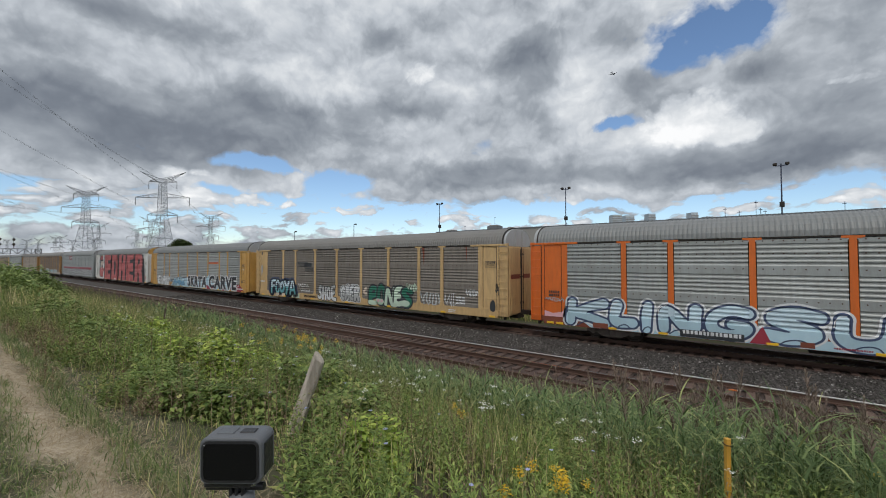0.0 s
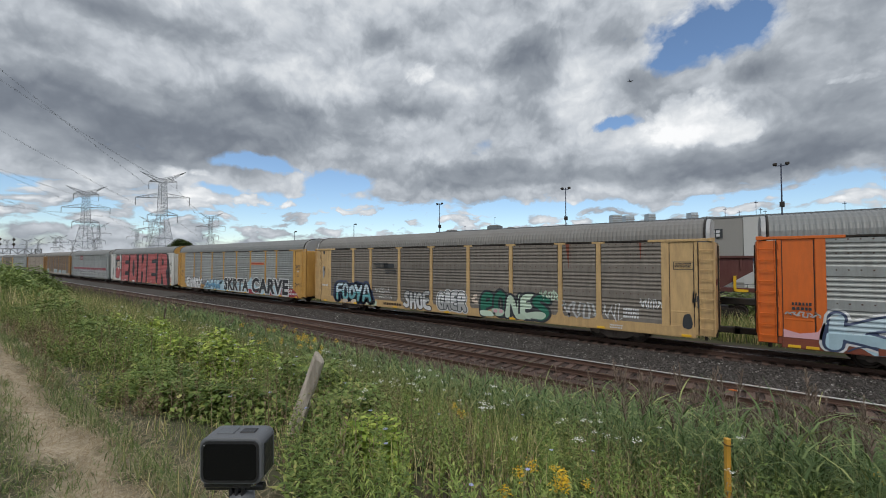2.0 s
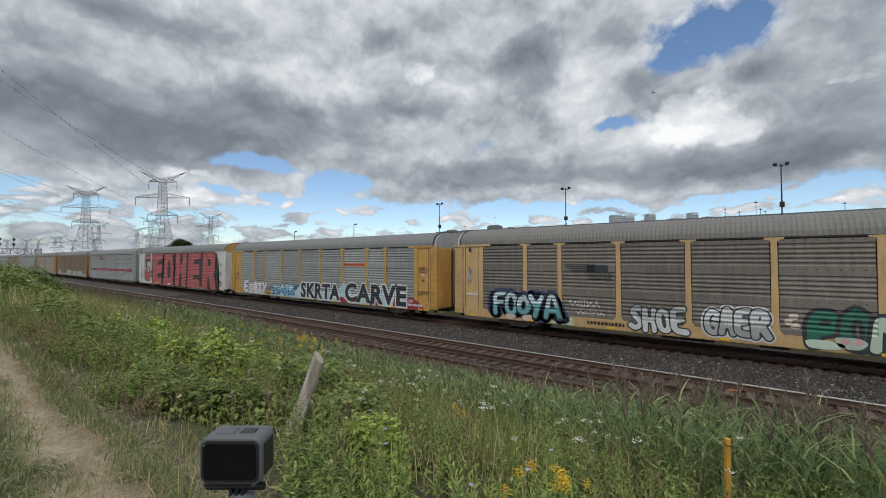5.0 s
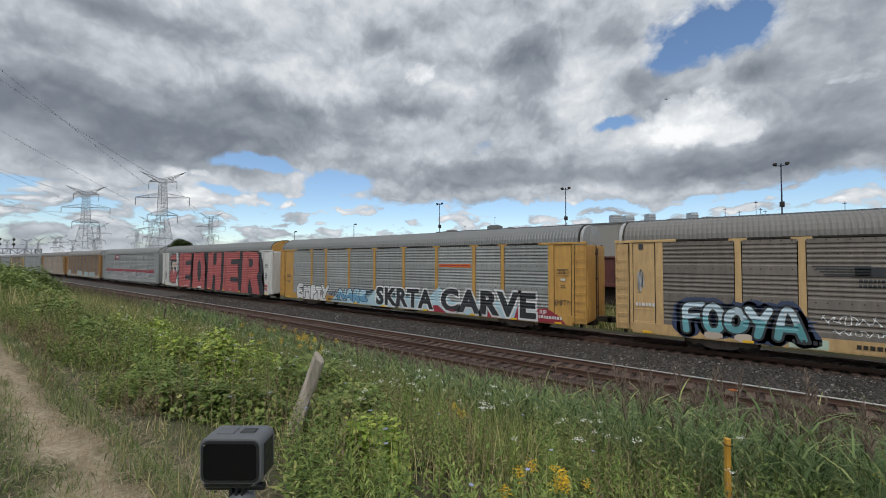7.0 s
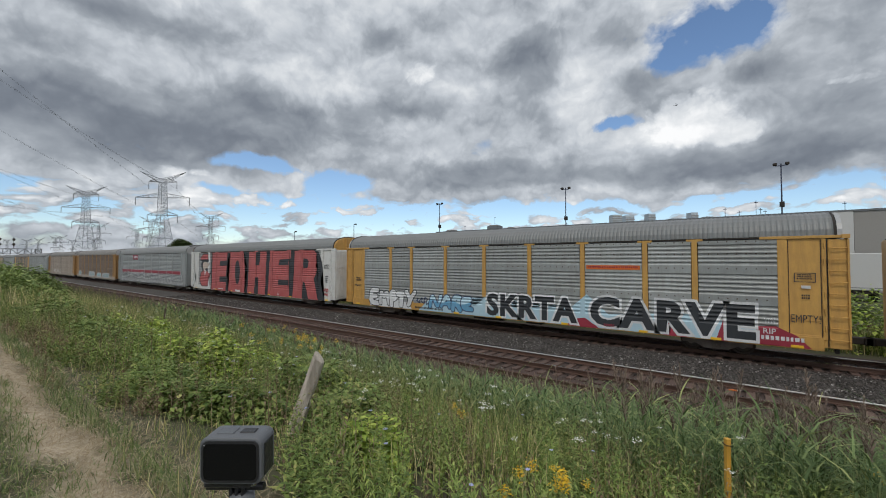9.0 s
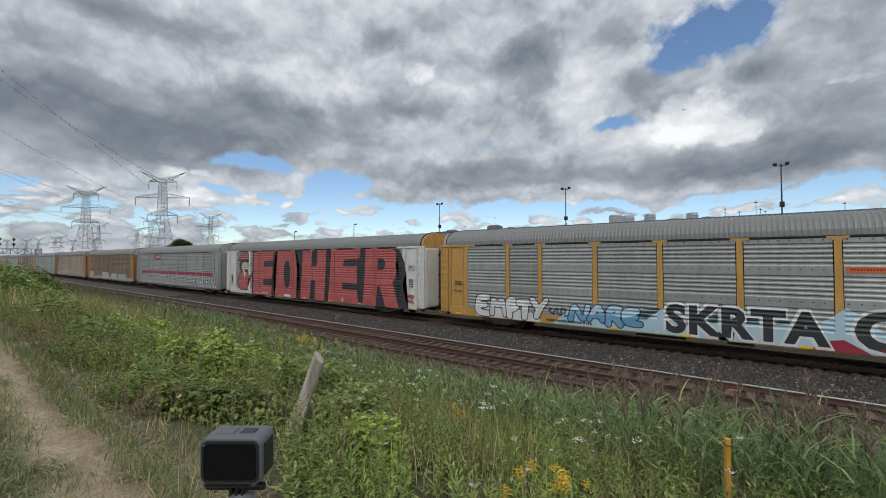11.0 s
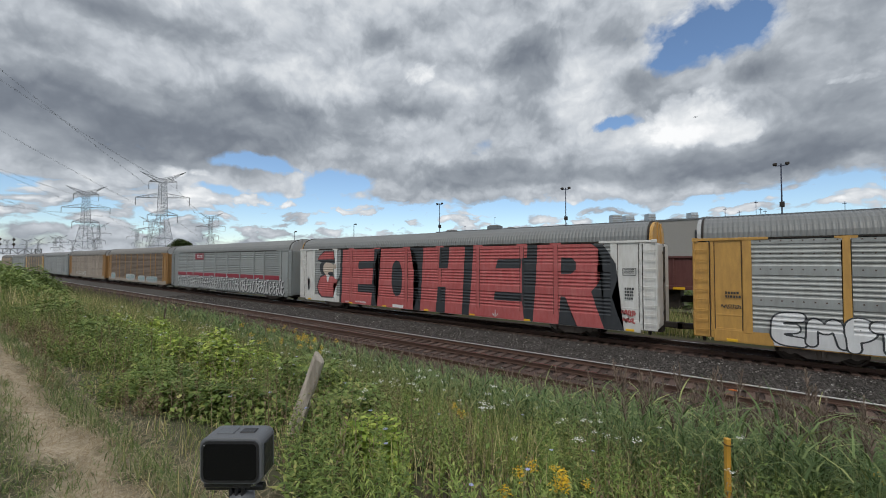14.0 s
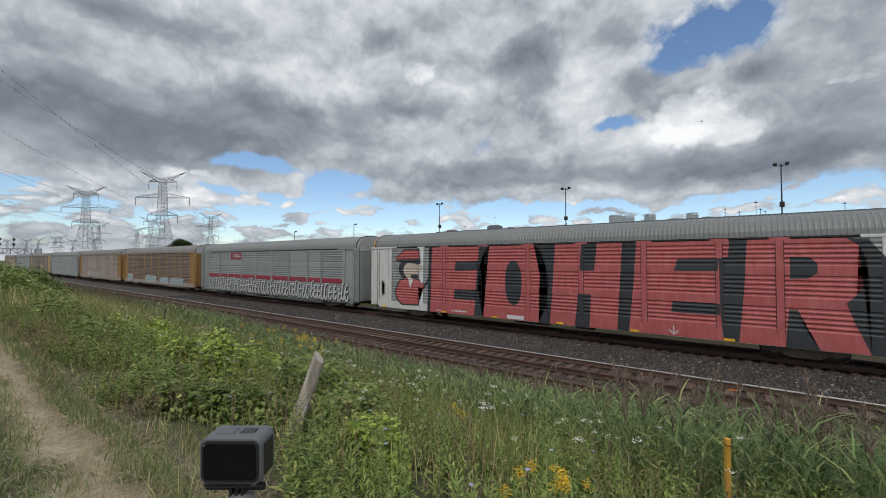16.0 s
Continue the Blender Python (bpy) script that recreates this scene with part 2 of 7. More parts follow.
M["rail_top"] = material("polished_rail_head", (0.62, 0.60, 0.57), 0.28, 1.0, 0.06, 2, 40)
M["tie"] = material("creosoted_timber", (0.098, 0.060, 0.048), 0.85, 0.0, 0.3, 2, 30, (0.14, 0.10, 0.08), 0.5, 0.0, 0.4, 40, per_object=0.25, mapping=(1, 0.2, 1))
M["amber"] = material("yellow_reflector", (0.80, 0.48, 0.03), 0.4, 0, 0.06, per_object=0.1)
M["black_paint"] = material("black_spray_paint", (0.030, 0.034, 0.040), 0.55, 0, 0.15, 2, 20, (0.07, 0.07, 0.07), 0.3, 0.2)
M["white_paint"] = material("white_spray_paint", (0.66, 0.67, 0.68), 0.55, 0, 0.1, 2, 20, (0.42, 0.42, 0.42), 0.4, 0.2)
M["grey_paint"] = material("thin_grey_spray_paint", (0.42, 0.43, 0.43), 0.6, 0, 0.12, 2, 20, (0.30, 0.30, 0.30), 0.4, 0.2)
M["red_paint"] = material("faded_red_spray_paint", (0.42, 0.085, 0.085), 0.55, 0, 0.16, 1.0, 14, (0.52, 0.20, 0.19), 0.55, 0.25, per_object=0.0)
M["dark_red_paint"] = material("dark_red_spray_paint", (0.30, 0.03, 0.05), 0.55, 0, 0.12, 2, 20)
M["sky_paint"] = material("pale_blue_spray_paint", (0.42, 0.58, 0.66), 0.55, 0, 0.12, 1.5, 16, (0.34, 0.50, 0.60), 0.5, 0.25)
M["blue_paint"] = material("blue_spray_paint", (0.10, 0.30, 0.48), 0.55, 0, 0.12, 1.5, 16, (0.28, 0.44, 0.56), 0.5, 0.25)
M["navy_paint"] = material("dark_blue_spray_paint", (0.045, 0.065, 0.13), 0.55, 0, 0.15, 1.5, 16)
M["ice_paint"] = material("icy_blue_spray_paint", (0.50, 0.62, 0.69), 0.55, 0, 0.14, 1.2, 12, (0.40, 0.53, 0.61), 0.6, 0.25)
M["teal_paint"] = material("teal_spray_paint", (0.10, 0.33, 0.37), 0.55, 0, 0.15, 1.5, 16, (0.30, 0.50, 0.55), 0.5)
M["green_paint"] = material("green_spray_paint", (0.018, 0.13, 0.085), 0.55, 0, 0.15, 1.5, 16, (0.03, 0.2, 0.13), 0.4)
M["mint_paint"] = material("pale_green_spray_paint", (0.50, 0.62, 0.50), 0.55, 0, 0.12, 1.5, 16)
M["pink_paint"] = material("pink_spray_paint", (0.62, 0.36, 0.40), 0.55, 0, 0.12, 1.5, 16)
M["skin_paint"] = material("pale_cream_paint", (0.55, 0.46, 0.38), 0.55, 0, 0.1, 2, 20)
M["maroon"] = material("maroon_hopper_paint", (0.105, 0.032, 0.030), 0.6, 0, 0.15, 1.5, 20, (0.16, 0.08, 0.06), 0.4, 0.2)
M["ballast"] = material("crushed_ballast", (0.078, 0.070, 0.064), 0.9, 0, 0.55, 1.2, 14, (0.045, 0.038, 0.034), 0.75, 0.0, 0.9, 22)
M["ballast_rust_shade"] = material("rust_and_shade_ballast", (0.076, 0.049, 0.041), 0.95, 0, 0.5, 1.2, 14, (0.03, 0.022, 0.019), 0.7, 0.0, 0.9, 22)
M["stone_rusty"] = material("rust_stained_stone", (0.1, 0.07, 0.06), 0.9, 0, 0.2, 6, 30, bump=0.2, island_colour=[(0.0, (0.02, 0.015, 0.013)), (0.6, (0.06, 0.044, 0.038)), (0.95, (0.11, 0.085, 0.075)), (1.0, (0.3, 0.27, 0.25))])
M["stone"] = material("ballast_stone", (0.2, 0.2, 0.2), 0.85, 0, 0.2, 6, 30, bump=0.2, island_colour=[(0.0, (0.022, 0.019, 0.017)), (0.6, (0.062, 0.055, 0.050)), (0.9, (0.125, 0.113, 0.105)), (0.975, (0.24, 0.225, 0.21)), (1.0, (0.5, 0.48, 0.46))])


# ---- mesh helpers ----
def part(name, bm, mat, parent=None, label="", smooth=False):
    """Links a bmesh as one mesh object under a thing or part."""
    me = bpy.data.meshes.new(name)
    bm.normal_update()
    bm.to_mesh(me)
    bm.free()
    return part_mesh(name, me, mat, parent, label, smooth)


def part_mesh(name, me, mat, parent=None, label="", smooth=False):
    if mat and not me.materials:
        me.materials.append(mat)
    if smooth:
        me.polygons.foreach_set("use_smooth", [True] * len(me.polygons))
    ob = new(name, me)
    ob.parent = parent
    return tagged(ob, label)


def box(bm, x0, x1, y0, y1, z0, z1, bevel=0.0):
    made = bmesh.ops.create_cube(bm, size=1.0, matrix=Matrix.LocRotScale(((x0 + x1) / 2, (y0 + y1) / 2, (z0 + z1) / 2), None, (abs(x1 - x0), abs(y1 - y0), abs(z1 - z0))))
    if bevel:
        edges = list({e for v in made["verts"] for e in v.link_edges})
        bmesh.ops.bevel(bm, geom=edges, offset=bevel, segments=1, affect="EDGES")
    return bm


def boxes(rows, bevel=0.0):
    bm = bmesh.new()
    for r in rows:
        box(bm, *r, bevel)
    return bm


def prism(bm, outline, y0, y1):
    """An outline in x and z, given depth from y0 to y1."""
    a = [bm.verts.new((x, y0, z)) for x, z in outline]
    b = [bm.verts.new((x, y1, z)) for x, z in outline]
    bm.faces.new(a)
    bm.faces.new(b[::-1])
    for k in range(len(a)):
        bm.faces.new((a[k], b[k], b[k - 1], a[k - 1]))
    bmesh.ops.recalc_face_normals(bm, faces=bm.faces)
    return bm


def tube(bm, p, q, r0, r1=None, sides=6):
    """A straight rod from p to q."""
    p, q = Vector(p), Vector(q)
    r1 = r0 if r1 is None else r1
    d = (q - p)
    m = d.to_track_quat("Z", "Y").to_matrix()
    rings = []
    for c, r in ((p, r0), (q, r1)):
        rings.append([bm.verts.new(c + m @ Vector((r * math.cos(k * math.tau / sides), r * math.sin(k * math.tau / sides), 0))) for k in range(sides)])
    for k in range(sides):
        bm.faces.new((rings[0][k - 1], rings[0][k], rings[1][k], rings[1][k - 1]))
    bm.faces.new(rings[0][::-1])
    bm.faces.new(rings[1])
    return bm


def thing(name, label, category, at=None, group="", kind=""):
    ob = new(name)
    ob.empty_display_size = 0.2
    if at is not None:
        ob.matrix_basis = at
    return tagged(ob, label, category, group, kind)


def mesh_from(name, verts, faces):
    me = bpy.data.meshes.new(name)
    me.from_pydata(verts, [], faces)
    me.update()
    return me


# ---- ground ----
TRAIN_Y, NEAR_Y, THIRD_Y = 21.434, 14.993, 33.0


def ground_z(x, y):
    """The bank on which the camera stands falls to a ditch beside the ballast; flat land beyond."""
    if y < 1.0:
        z = 2.25
    elif y < 10.4:
        t = (y - 1.0) / 9.4
        z = 2.25 - 3.0 * (t * 0.75 + 0.25 * t * t * (3 - 2 * t))
    elif y < 26:
        z = -0.75
    else:
        z = -0.75 + 0.35 * min(1, (y - 26) / 5)
    near = math.exp(-((x + 2) / 60) ** 2) if y < 11 else 0.0
    bump = noise.noise((x * 0.35, y * 0.35, 3.1)) * 0.10 + noise.noise((x * 1.3, y * 1.3, 7.7)) * 0.03
    return z + bump * (1.0 if -40 < y < 10.6 else 0.3) * max(near, 0.3)


def grid_lines(lo, hi, fine_lo, fine_hi, step, grow=1.35):
    mid = list(np.arange(fine_lo, fine_hi + 1e-6, step))
    left, d, v = [], step, fine_lo
    while v > lo:
        d *= grow
        v -= d
        left.append(max(v, lo))
    right, d, v = [], step, mid[-1]
    while v < hi:
        d *= grow
        v += d
        right.append(min(v, hi))
    return left[::-1] + mid + right


def ground_material():
    mat = material("weedy_soil", (0.085, 0.075, 0.042), 0.95, 0, 0.4, 0.7, 12, (0.06, 0.08, 0.028), 0.8, 0.0, 0.6, 18, per_object=0)
    tree = mat.node_tree
    add, m = nodes_of(tree)
    link = tree.links.new
    bsdf = tree.nodes["Principled BSDF"]
    before = bsdf.inputs["Base Color"].links[0].from_socket
    xyz = add("ShaderNodeSeparateXYZ")
    link(add("ShaderNodeTexCoord").outputs["Object"], xyz.inputs[0])
    n = add("ShaderNodeTexNoise", Scale=1.1, Detail=6.0, Roughness=0.65)
    link(add("ShaderNodeTexCoord").outputs["Object"], n.inputs["Vector"])
    wob = m("MULTIPLY", m("SUBTRACT", n.outputs[0], 0.5), 0.9)
    # two trodden strips of dry earth along the bank, with grass between them
    strip = None
    for mid, half in ((0.86, 0.22), (-0.7, 0.25)):
        d = m("DIVIDE", m("ABSOLUTE", m("SUBTRACT", m("ADD", xyz.outputs[1], wob), mid)), half)
        s = m("SUBTRACT", 1.35, d, True)
        strip = s if strip is None else m("MAXIMUM", strip, s)
    n2 = add("ShaderNodeTexNoise", Scale=14.0, Detail=6.0, Roughness=0.7)
    link(add("ShaderNodeTexCoord").outputs["Object"], n2.inputs["Vector"])
    earth = ramp(tree, n2.outputs[0], [(0.3, (0.25, 0.195, 0.13)), (0.5, (0.46, 0.38, 0.275)), (0.7, (0.60, 0.515, 0.39))])
    link(mix_colour(tree, strip, before, earth), bsdf.inputs["Base Color"])
    return mat


def build_ground():
    xs = grid_lines(-3500, 2500, -30, 8, 0.4)
    ys = grid_lines(-1500, 4200, -2, 12, 0.35)
    verts = [(x, y, ground_z(x, y)) for y in ys for x in xs]
    n = len(xs)
    faces = [(j * n + i, j * n + i + 1, (j + 1) * n + i + 1, (j + 1) * n + i) for j in range(len(ys) - 1) for i in range(n - 1)]
    ob = part_mesh("ground", mesh_from("ground", verts, faces), ground_material(), None, "", True)
    tagged(ob, "weedy earth bank with a trodden dry footpath", "ground", kind="structure")


build_ground()


def build_ballast():
    xs = grid_lines(-900, 300, -70, 10, 0.5)
    ys = [11.7, 12.2, 12.75, 13.3, 13.8, 14.3, 15, 15.7, 16.2, 16.7, 17.3, 18, 18.7, 19.4, 20.1, 20.7, 21.4, 22.1, 22.8, 23.3, 23.9, 24.8, 26.4, 27.6]
    zs = [-0.85, -0.62, -0.34, -0.27, -0.24, -0.25, -0.26, -0.25, -0.24, -0.25, -0.30, -0.32, -0.31, -0.27, -0.24, -0.25, -0.26, -0.25, -0.24, -0.27, -0.38, -0.52, -0.66, -0.85]
    verts = [(x, y, z + 0.03 * noise.noise((x * 1.7, y * 2, 0))) for y, z in zip(ys, zs) for x in xs]
    n = len(xs)
    faces = [(j * n + i, j * n + i + 1, (j + 1) * n + i + 1, (j + 1) * n + i) for j in range(len(ys) - 1) for i in range(n - 1)]
    ob = part_mesh("ballast_bed", mesh_from("ballast_bed", verts, faces), M["ballast"], None, "", True)
    # rust and brake dust stain the stones along both tracks
    ob.data.materials.append(M["ballast_rust_shade"])
    # beyond the train the same dark colour stands in for shade under it
    for p in ob.data.polygons:
        p.material_index = 1 if 12.3 < p.center.y < 16.4 or 19.9 < p.center.y else 0
    tagged(ob, "dark grey crushed-stone ballast under both tracks", "ballast", kind="structure")
    # loose stones
    rng = np.random.default_rng(4)
    count = 60000
    px = 9 - 62 * rng.random(count) ** 1.5
    py = np.where(rng.random(count) < 0.72, rng.uniform(16.3, 20.2, count), rng.uniform(12.0, 24.0, count))
    pz = np.interp(py, ys, zs)
    octa = np.array([(1, 0, 0), (0, 1, 0), (-1, 0, 0), (0, -1, 0), (0, 0, 1), (0, 0, -1)], float)
    tri = np.array([(0, 1, 4), (1, 2, 4), (2, 3, 4), (3, 0, 4), (1, 0, 5), (2, 1, 5), (3, 2, 5), (0, 3, 5)])
    size = rng.uniform(0.02, 0.05, (count, 1, 1)) * rng.uniform(0.6, 1.3, (count, 6, 1))
    ang = rng.uniform(0, math.tau, count)
    c, s = np.cos(ang)[:, None], np.sin(ang)[:, None]
    v = octa[None] * size
    v = np.stack([v[..., 0] * c - v[..., 1] * s, v[..., 0] * s + v[..., 1] * c, v[..., 2] * 0.8], -1)
    v += np.stack([px, py, pz + 0.015], -1)[:, None]
    stained = ((py > 12.3) & (py < 16.4)) | ((py > 19.9) & (py < 23.4))
    for pick, mat, label in ((~stained, M["stone"], "loose grey and pale ballast stones between the tracks"), (stained, M["stone_rusty"], "rust-stained ballast stones along the rails")):
        n = int(pick.sum())
        ob = part_mesh("ballast_stones", big_mesh("ballast_stones", v[pick].reshape(-1, 3), (tri[None] + 6 * np.arange(n)[:, None, None]).reshape(-1, 3)), mat)
        tagged(ob, label, "gravel", kind="stuff")


def big_mesh(name, verts, tris):
    """A mesh from arrays of corners and triangles (or quads)."""
    me = bpy.data.meshes.new(name)
    k = tris.shape[1]
    me.vertices.add(len(verts))
    me.vertices.foreach_set("co", np.ascontiguousarray(verts, np.float32).ravel())
    me.loops.add(tris.size)
    me.loops.foreach_set("vertex_index", np.ascontiguousarray(tris, np.int32).ravel())
    me.polygons.add(len(tris))
    me.polygons.foreach_set("loop_start", np.arange(0, tris.size, k, dtype=np.int32))
    me.polygons.foreach_set("loop_total", np.full(len(tris), k, np.int32))
    me.update(calc_edges=True)
    return me


build_ballast()


# ---- tracks ----
RAIL = [(-0.068, -0.175), (0.068, -0.175), (0.068, -0.163), (0.012, -0.14), (0.010, -0.045), (0.036, -0.036), (0.036, -0.004), (0.026, 0.0),
        (-0.018, 0.0), (-0.036, -0.016), (-0.036, -0.036), (-0.010, -0.045), (-0.012, -0.14), (-0.068, -0.163)]


def rail_part(name, track, y, x0, x1, polished=True, z=0.0, shiny_side=False):
    me = bpy.data.meshes.new(name)
    n = len(RAIL)
    verts = [(x, y + a, z + b) for x in (x0, x1) for a, b in RAIL]
    faces = [(k, (k + 1) % n, n + (k + 1) % n, n + k) for k in range(n)] + [tuple(range(n))[::-1], tuple(range(n, 2 * n))]
    me.from_pydata(verts, [], faces)
    me.materials.append(M["rail_side"])
    me.materials.append(M["rail_top"])
    if polished:
        for k in ((6, 7, 8, 9) if shiny_side else (6, 7)):
            me.polygons[k].material_index = 1
    me.update()
    return part_mesh(name, me, None, track)


def tie_mesh():
    bm = boxes([(-0.115, 0.115, -1.3, 1.3, -0.36, -0.185)], 0.012)
    me = bpy.data.meshes.new("tie")
    bm.to_mesh(me)
    bm.free()
    me.materials.append(M["tie"])
    return me


TIE = tie_mesh()


def build_track(y, label):
    track = thing("railway_track", label, "railway track", pose(0, y, 0), "railway tracks", "structure")
    rail_part("rail", track, -0.7525, -900, 300)
    rail_part("rail", track, 0.7525, -900, 300, True, 0.0, True)
    rng = random.Random(int(y * 10))
    plates = bmesh.new()
    for k in range(150):
        x = 8.0 - k * 0.5
        t = new("tie", TIE)
        t.parent = track
        t.matrix_basis = pose(x + rng.uniform(-0.03, 0.03), rng.uniform(-0.05, 0.05), rng.uniform(-0.02, 0.004), 0, 0, rng.uniform(-1.2, 1.2))
        for ry in (-0.7525, 0.7525):
            box(plates, x - 0.09, x + 0.09, ry - 0.17, ry + 0.17, -0.186, -0.172)
            for sx, sy in ((-0.06, -0.085), (0.06, 0.085), (0.06, -0.085)):
                box(plates, x + sx - 0.012, x + sx + 0.012, ry + sy - 0.018, ry + sy + 0.018, -0.175, -0.145)
    part("tie_plates", plates, M["rail_side"], track, "rusty tie plates with spikes")
    far = bmesh.new()
    for k in range(600):
        box(far, -67.1 - k * 0.5, -66.87 - k * 0.5, -1.3, 1.3, -0.36, -0.185)
    tagged(part("far_ties", far, M["tie"], track), kind="stuff")
    return track


build_track(NEAR_Y, "empty track with rusty rails on worn timber ties")
build_track(TRAIN_Y, "track with rusty rails on timber ties under the train")
spare = thing("spare_rail", "rusty spare rail lying on the ballast shoulder", "rail", pose(0, 0, 0))
rail_part("rail", spare, 13.0, -40, 1.9, False, -0.115)


# ---- the train ----
CAR_L, BODY, HALF = 28.5, 27.14, 1.6
POSTS = [4.62, 6.53, 9.35, 12.15, 14.98, 17.8, 20.6, 22.5]
EDGE0, EDGE1 = 1.93, 25.22
SILL0, SILL1, EAVE, PANEL_TOP = 0.58, 1.06, 4.74, 4.66


def corrugation():
    """Height and depth of the side sheets: three sheets of five ridges with flat bands between."""
    pts = [(SILL1, 0.0)]
    h = (PANEL_TOP - SILL1) / 3
    for s in range(3):
        z = SILL1 + s * h + 0.19
        for k in range(5):
            pts += [(z, 0.0), (z + 0.045, 0.034), (z + 0.095, 0.034), (z + 0.14, 0.0)]
            z += 0.178
    pts.append((PANEL_TOP, 0.0))
    return pts


PROFILE = corrugation()
PZ, PD = [p[0] for p in PROFILE], [p[1] for p in PROFILE]


def panel_mesh(x0, x1):
    n = len(PROFILE)
    verts = [(x, -HALF + d, z) for x in (x0, x1) for z, d in PROFILE]
    faces = [(k, n + k, n + k + 1, k + 1) for k in range(n - 1)]
    # turned edges give the sheet its thickness
    base = len(verts)
    verts += [(x, -HALF + 0.07, z) for x in (x0, x1) for z in (SILL1, PANEL_TOP)]
    faces += [tuple([base, base + 1] + list(range(n - 1, -1, -1))), tuple([base + 3, base + 2] + list(range(n, 2 * n)))]
    faces += [(base, 0, n, base + 2), (base + 1, base + 3, 2 * n - 1, n - 1)]
    return mesh_from("panel", verts, faces)


PANELS = [panel_mesh(a + 0.135, b - 0.135) for a, b in zip([EDGE0 - 0.10] + POSTS, POSTS + [EDGE1 + 0.10])]


def roof_mesh(pitch=0.17):
    """Arched roof of ribbed sheets; the ribs run across it."""
    section = [(-1.585, 4.76), (-1.56, 4.98), (-1.47, 5.2), (-1.28, 5.4), (-0.95, 5.56), (-0.5, 5.67), (0, 5.7), (0.5, 5.67), (0.95, 5.56), (1.28, 5.4), (1.47, 5.2), (1.585, 4.76)]
    verts, faces = [], []
    xs = []
    k = 0
    x = 0.35
    while x < BODY - 0.35:
        for dx, out in ((0, 0), (0.05, 0.022), (0.11, 0.022), (0.155, 0)):
            xs.append((min(x + dx, BODY - 0.35), out))
        x += pitch
    for x, out in xs:
        for y, z in section:
            r = math.hypot(y, z - 4.3)
            f = (r + out) / r
            verts.append((x, y * f, 4.3 + (z - 4.3) * f))
    n = len(section)
    for i in range(len(xs) - 1):
        for j in range(n - 1):
            faces.append((i * n + j, i * n + j + 1, (i + 1) * n + j + 1, (i + 1) * n + j))
    faces.append(tuple(range(n)))
    faces.append(tuple(range((len(xs) - 1) * n, len(xs) * n))[::-1])
    return mesh_from("roof", verts, faces)


ROOF = roof_mesh()


def truck_frame():
    bm = bmesh.new()
    side = [(-1.22, 0.50), (-1.22, 0.36), (-0.72, 0.33), (-0.42, 0.17), (0.42, 0.17), (0.72, 0.33), (1.22, 0.36), (1.22, 0.50), (0.95, 0.60), (0.45, 0.70), (-0.45, 0.70), (-0.95, 0.60)]
    for y0, y1 in ((-1.14, -0.98), (0.98, 1.14)):
        prism(bm, side, y0, y1)
    for y in (-1.17, 1.01):
        for k in (-0.14, 0.0, 0.14):
            tube(bm, (k, y + 0.08, 0.24), (k, y + 0.08, 0.56), 0.065, None, 8)
        box(bm, -0.26, 0.26, y - 0.01, y + 0.17, 0.54, 0.62)
        for k in (-0.89, 0.89):
            tube(bm, (k, y - 0.03, 0.42), (k, y + 0.19, 0.42), 0.14, None, 10)
    box(bm, -0.25, 0.25, -1.0, 1.0, 0.42, 0.72, 0.02)
    me = bpy.data.meshes.new("truck_frame")
    bm.to_mesh(me)
    bm.free()
    me.materials.append(M["dark_steel"])
    return me


def wheelset_mesh():
    bm = bmesh.new()
    for s in (-1, 1):
        rings = [(0.70, 0.445), (0.725, 0.42), (0.82, 0.415), (0.82, 0.35), (0.78, 0.32), (0.77, 0.14), (0.85, 0.12), (0.85, 0.0)]
        prev = None
        for y, r in rings:
            ring = [bm.verts.new((r * math.cos(k * math.tau / 20), s * y, r * math.sin(k * math.tau / 20))) for k in range(20)] if r else None
            if prev and ring:
                for k in range(20):
                    bm.faces.new((prev[k - 1], prev[k], ring[k], ring[k - 1]))
            elif prev:
                bm.faces.new(prev)
            prev = ring
        for k in range(3):
            a = k * math.tau / 3
            tube(bm, (0.23 * math.cos(a), s * 0.75, 0.23 * math.sin(a)), (0.23 * math.cos(a), s * 0.79, 0.23 * math.sin(a)), 0.035, None, 6)
    tube(bm, (0, -0.75, 0), (0, 0.75, 0), 0.08, None, 8)
    bmesh.ops.recalc_face_normals(bm, faces=bm.faces)
    me = bpy.data.meshes.new("wheelset")
    bm.to_mesh(me)
    bm.free()
    me.materials.append(M["wheel"])
    return me


FRAME, WHEELS = truck_frame(), wheelset_mesh()
CARS, AXLES = [], []


def rung_bm():
    bm = bmesh.new()
    for a, b in (((0.05, -HALF - 0.09, 0), (0.53, -HALF - 0.09, 0)), ((0.05, -HALF - 0.09, 0), (0.05, -HALF + 0.02, 0)), ((0.53, -HALF - 0.09, 0), (0.53, -HALF + 0.02, 0))):
        tube(bm, a, b, 0.019, None, 5)
    return bm



def shared(name, make):
    """A mesh built once and used with any paint."""
    if name not in shared.store:
        bm = make()
        me = bpy.data.meshes.new(name)
        bm.normal_update()
        bm.to_mesh(me)
        bm.free()
        me.materials.append(None)
        shared.store[name] = me
    return shared.store[name]


shared.store = {}


def painted(name, me, mat, parent, at=None, label=""):
    """An object on a shared mesh with a paint of its own."""
    if not me.materials:
        me.materials.append(None)
    ob = new(name, me)
    ob.parent = parent
    ob.material_slots[0].link = "OBJECT"
    ob.material_slots[0].material = mat
    if at is not None:
        ob.matrix_basis = at
    return tagged(ob, label)


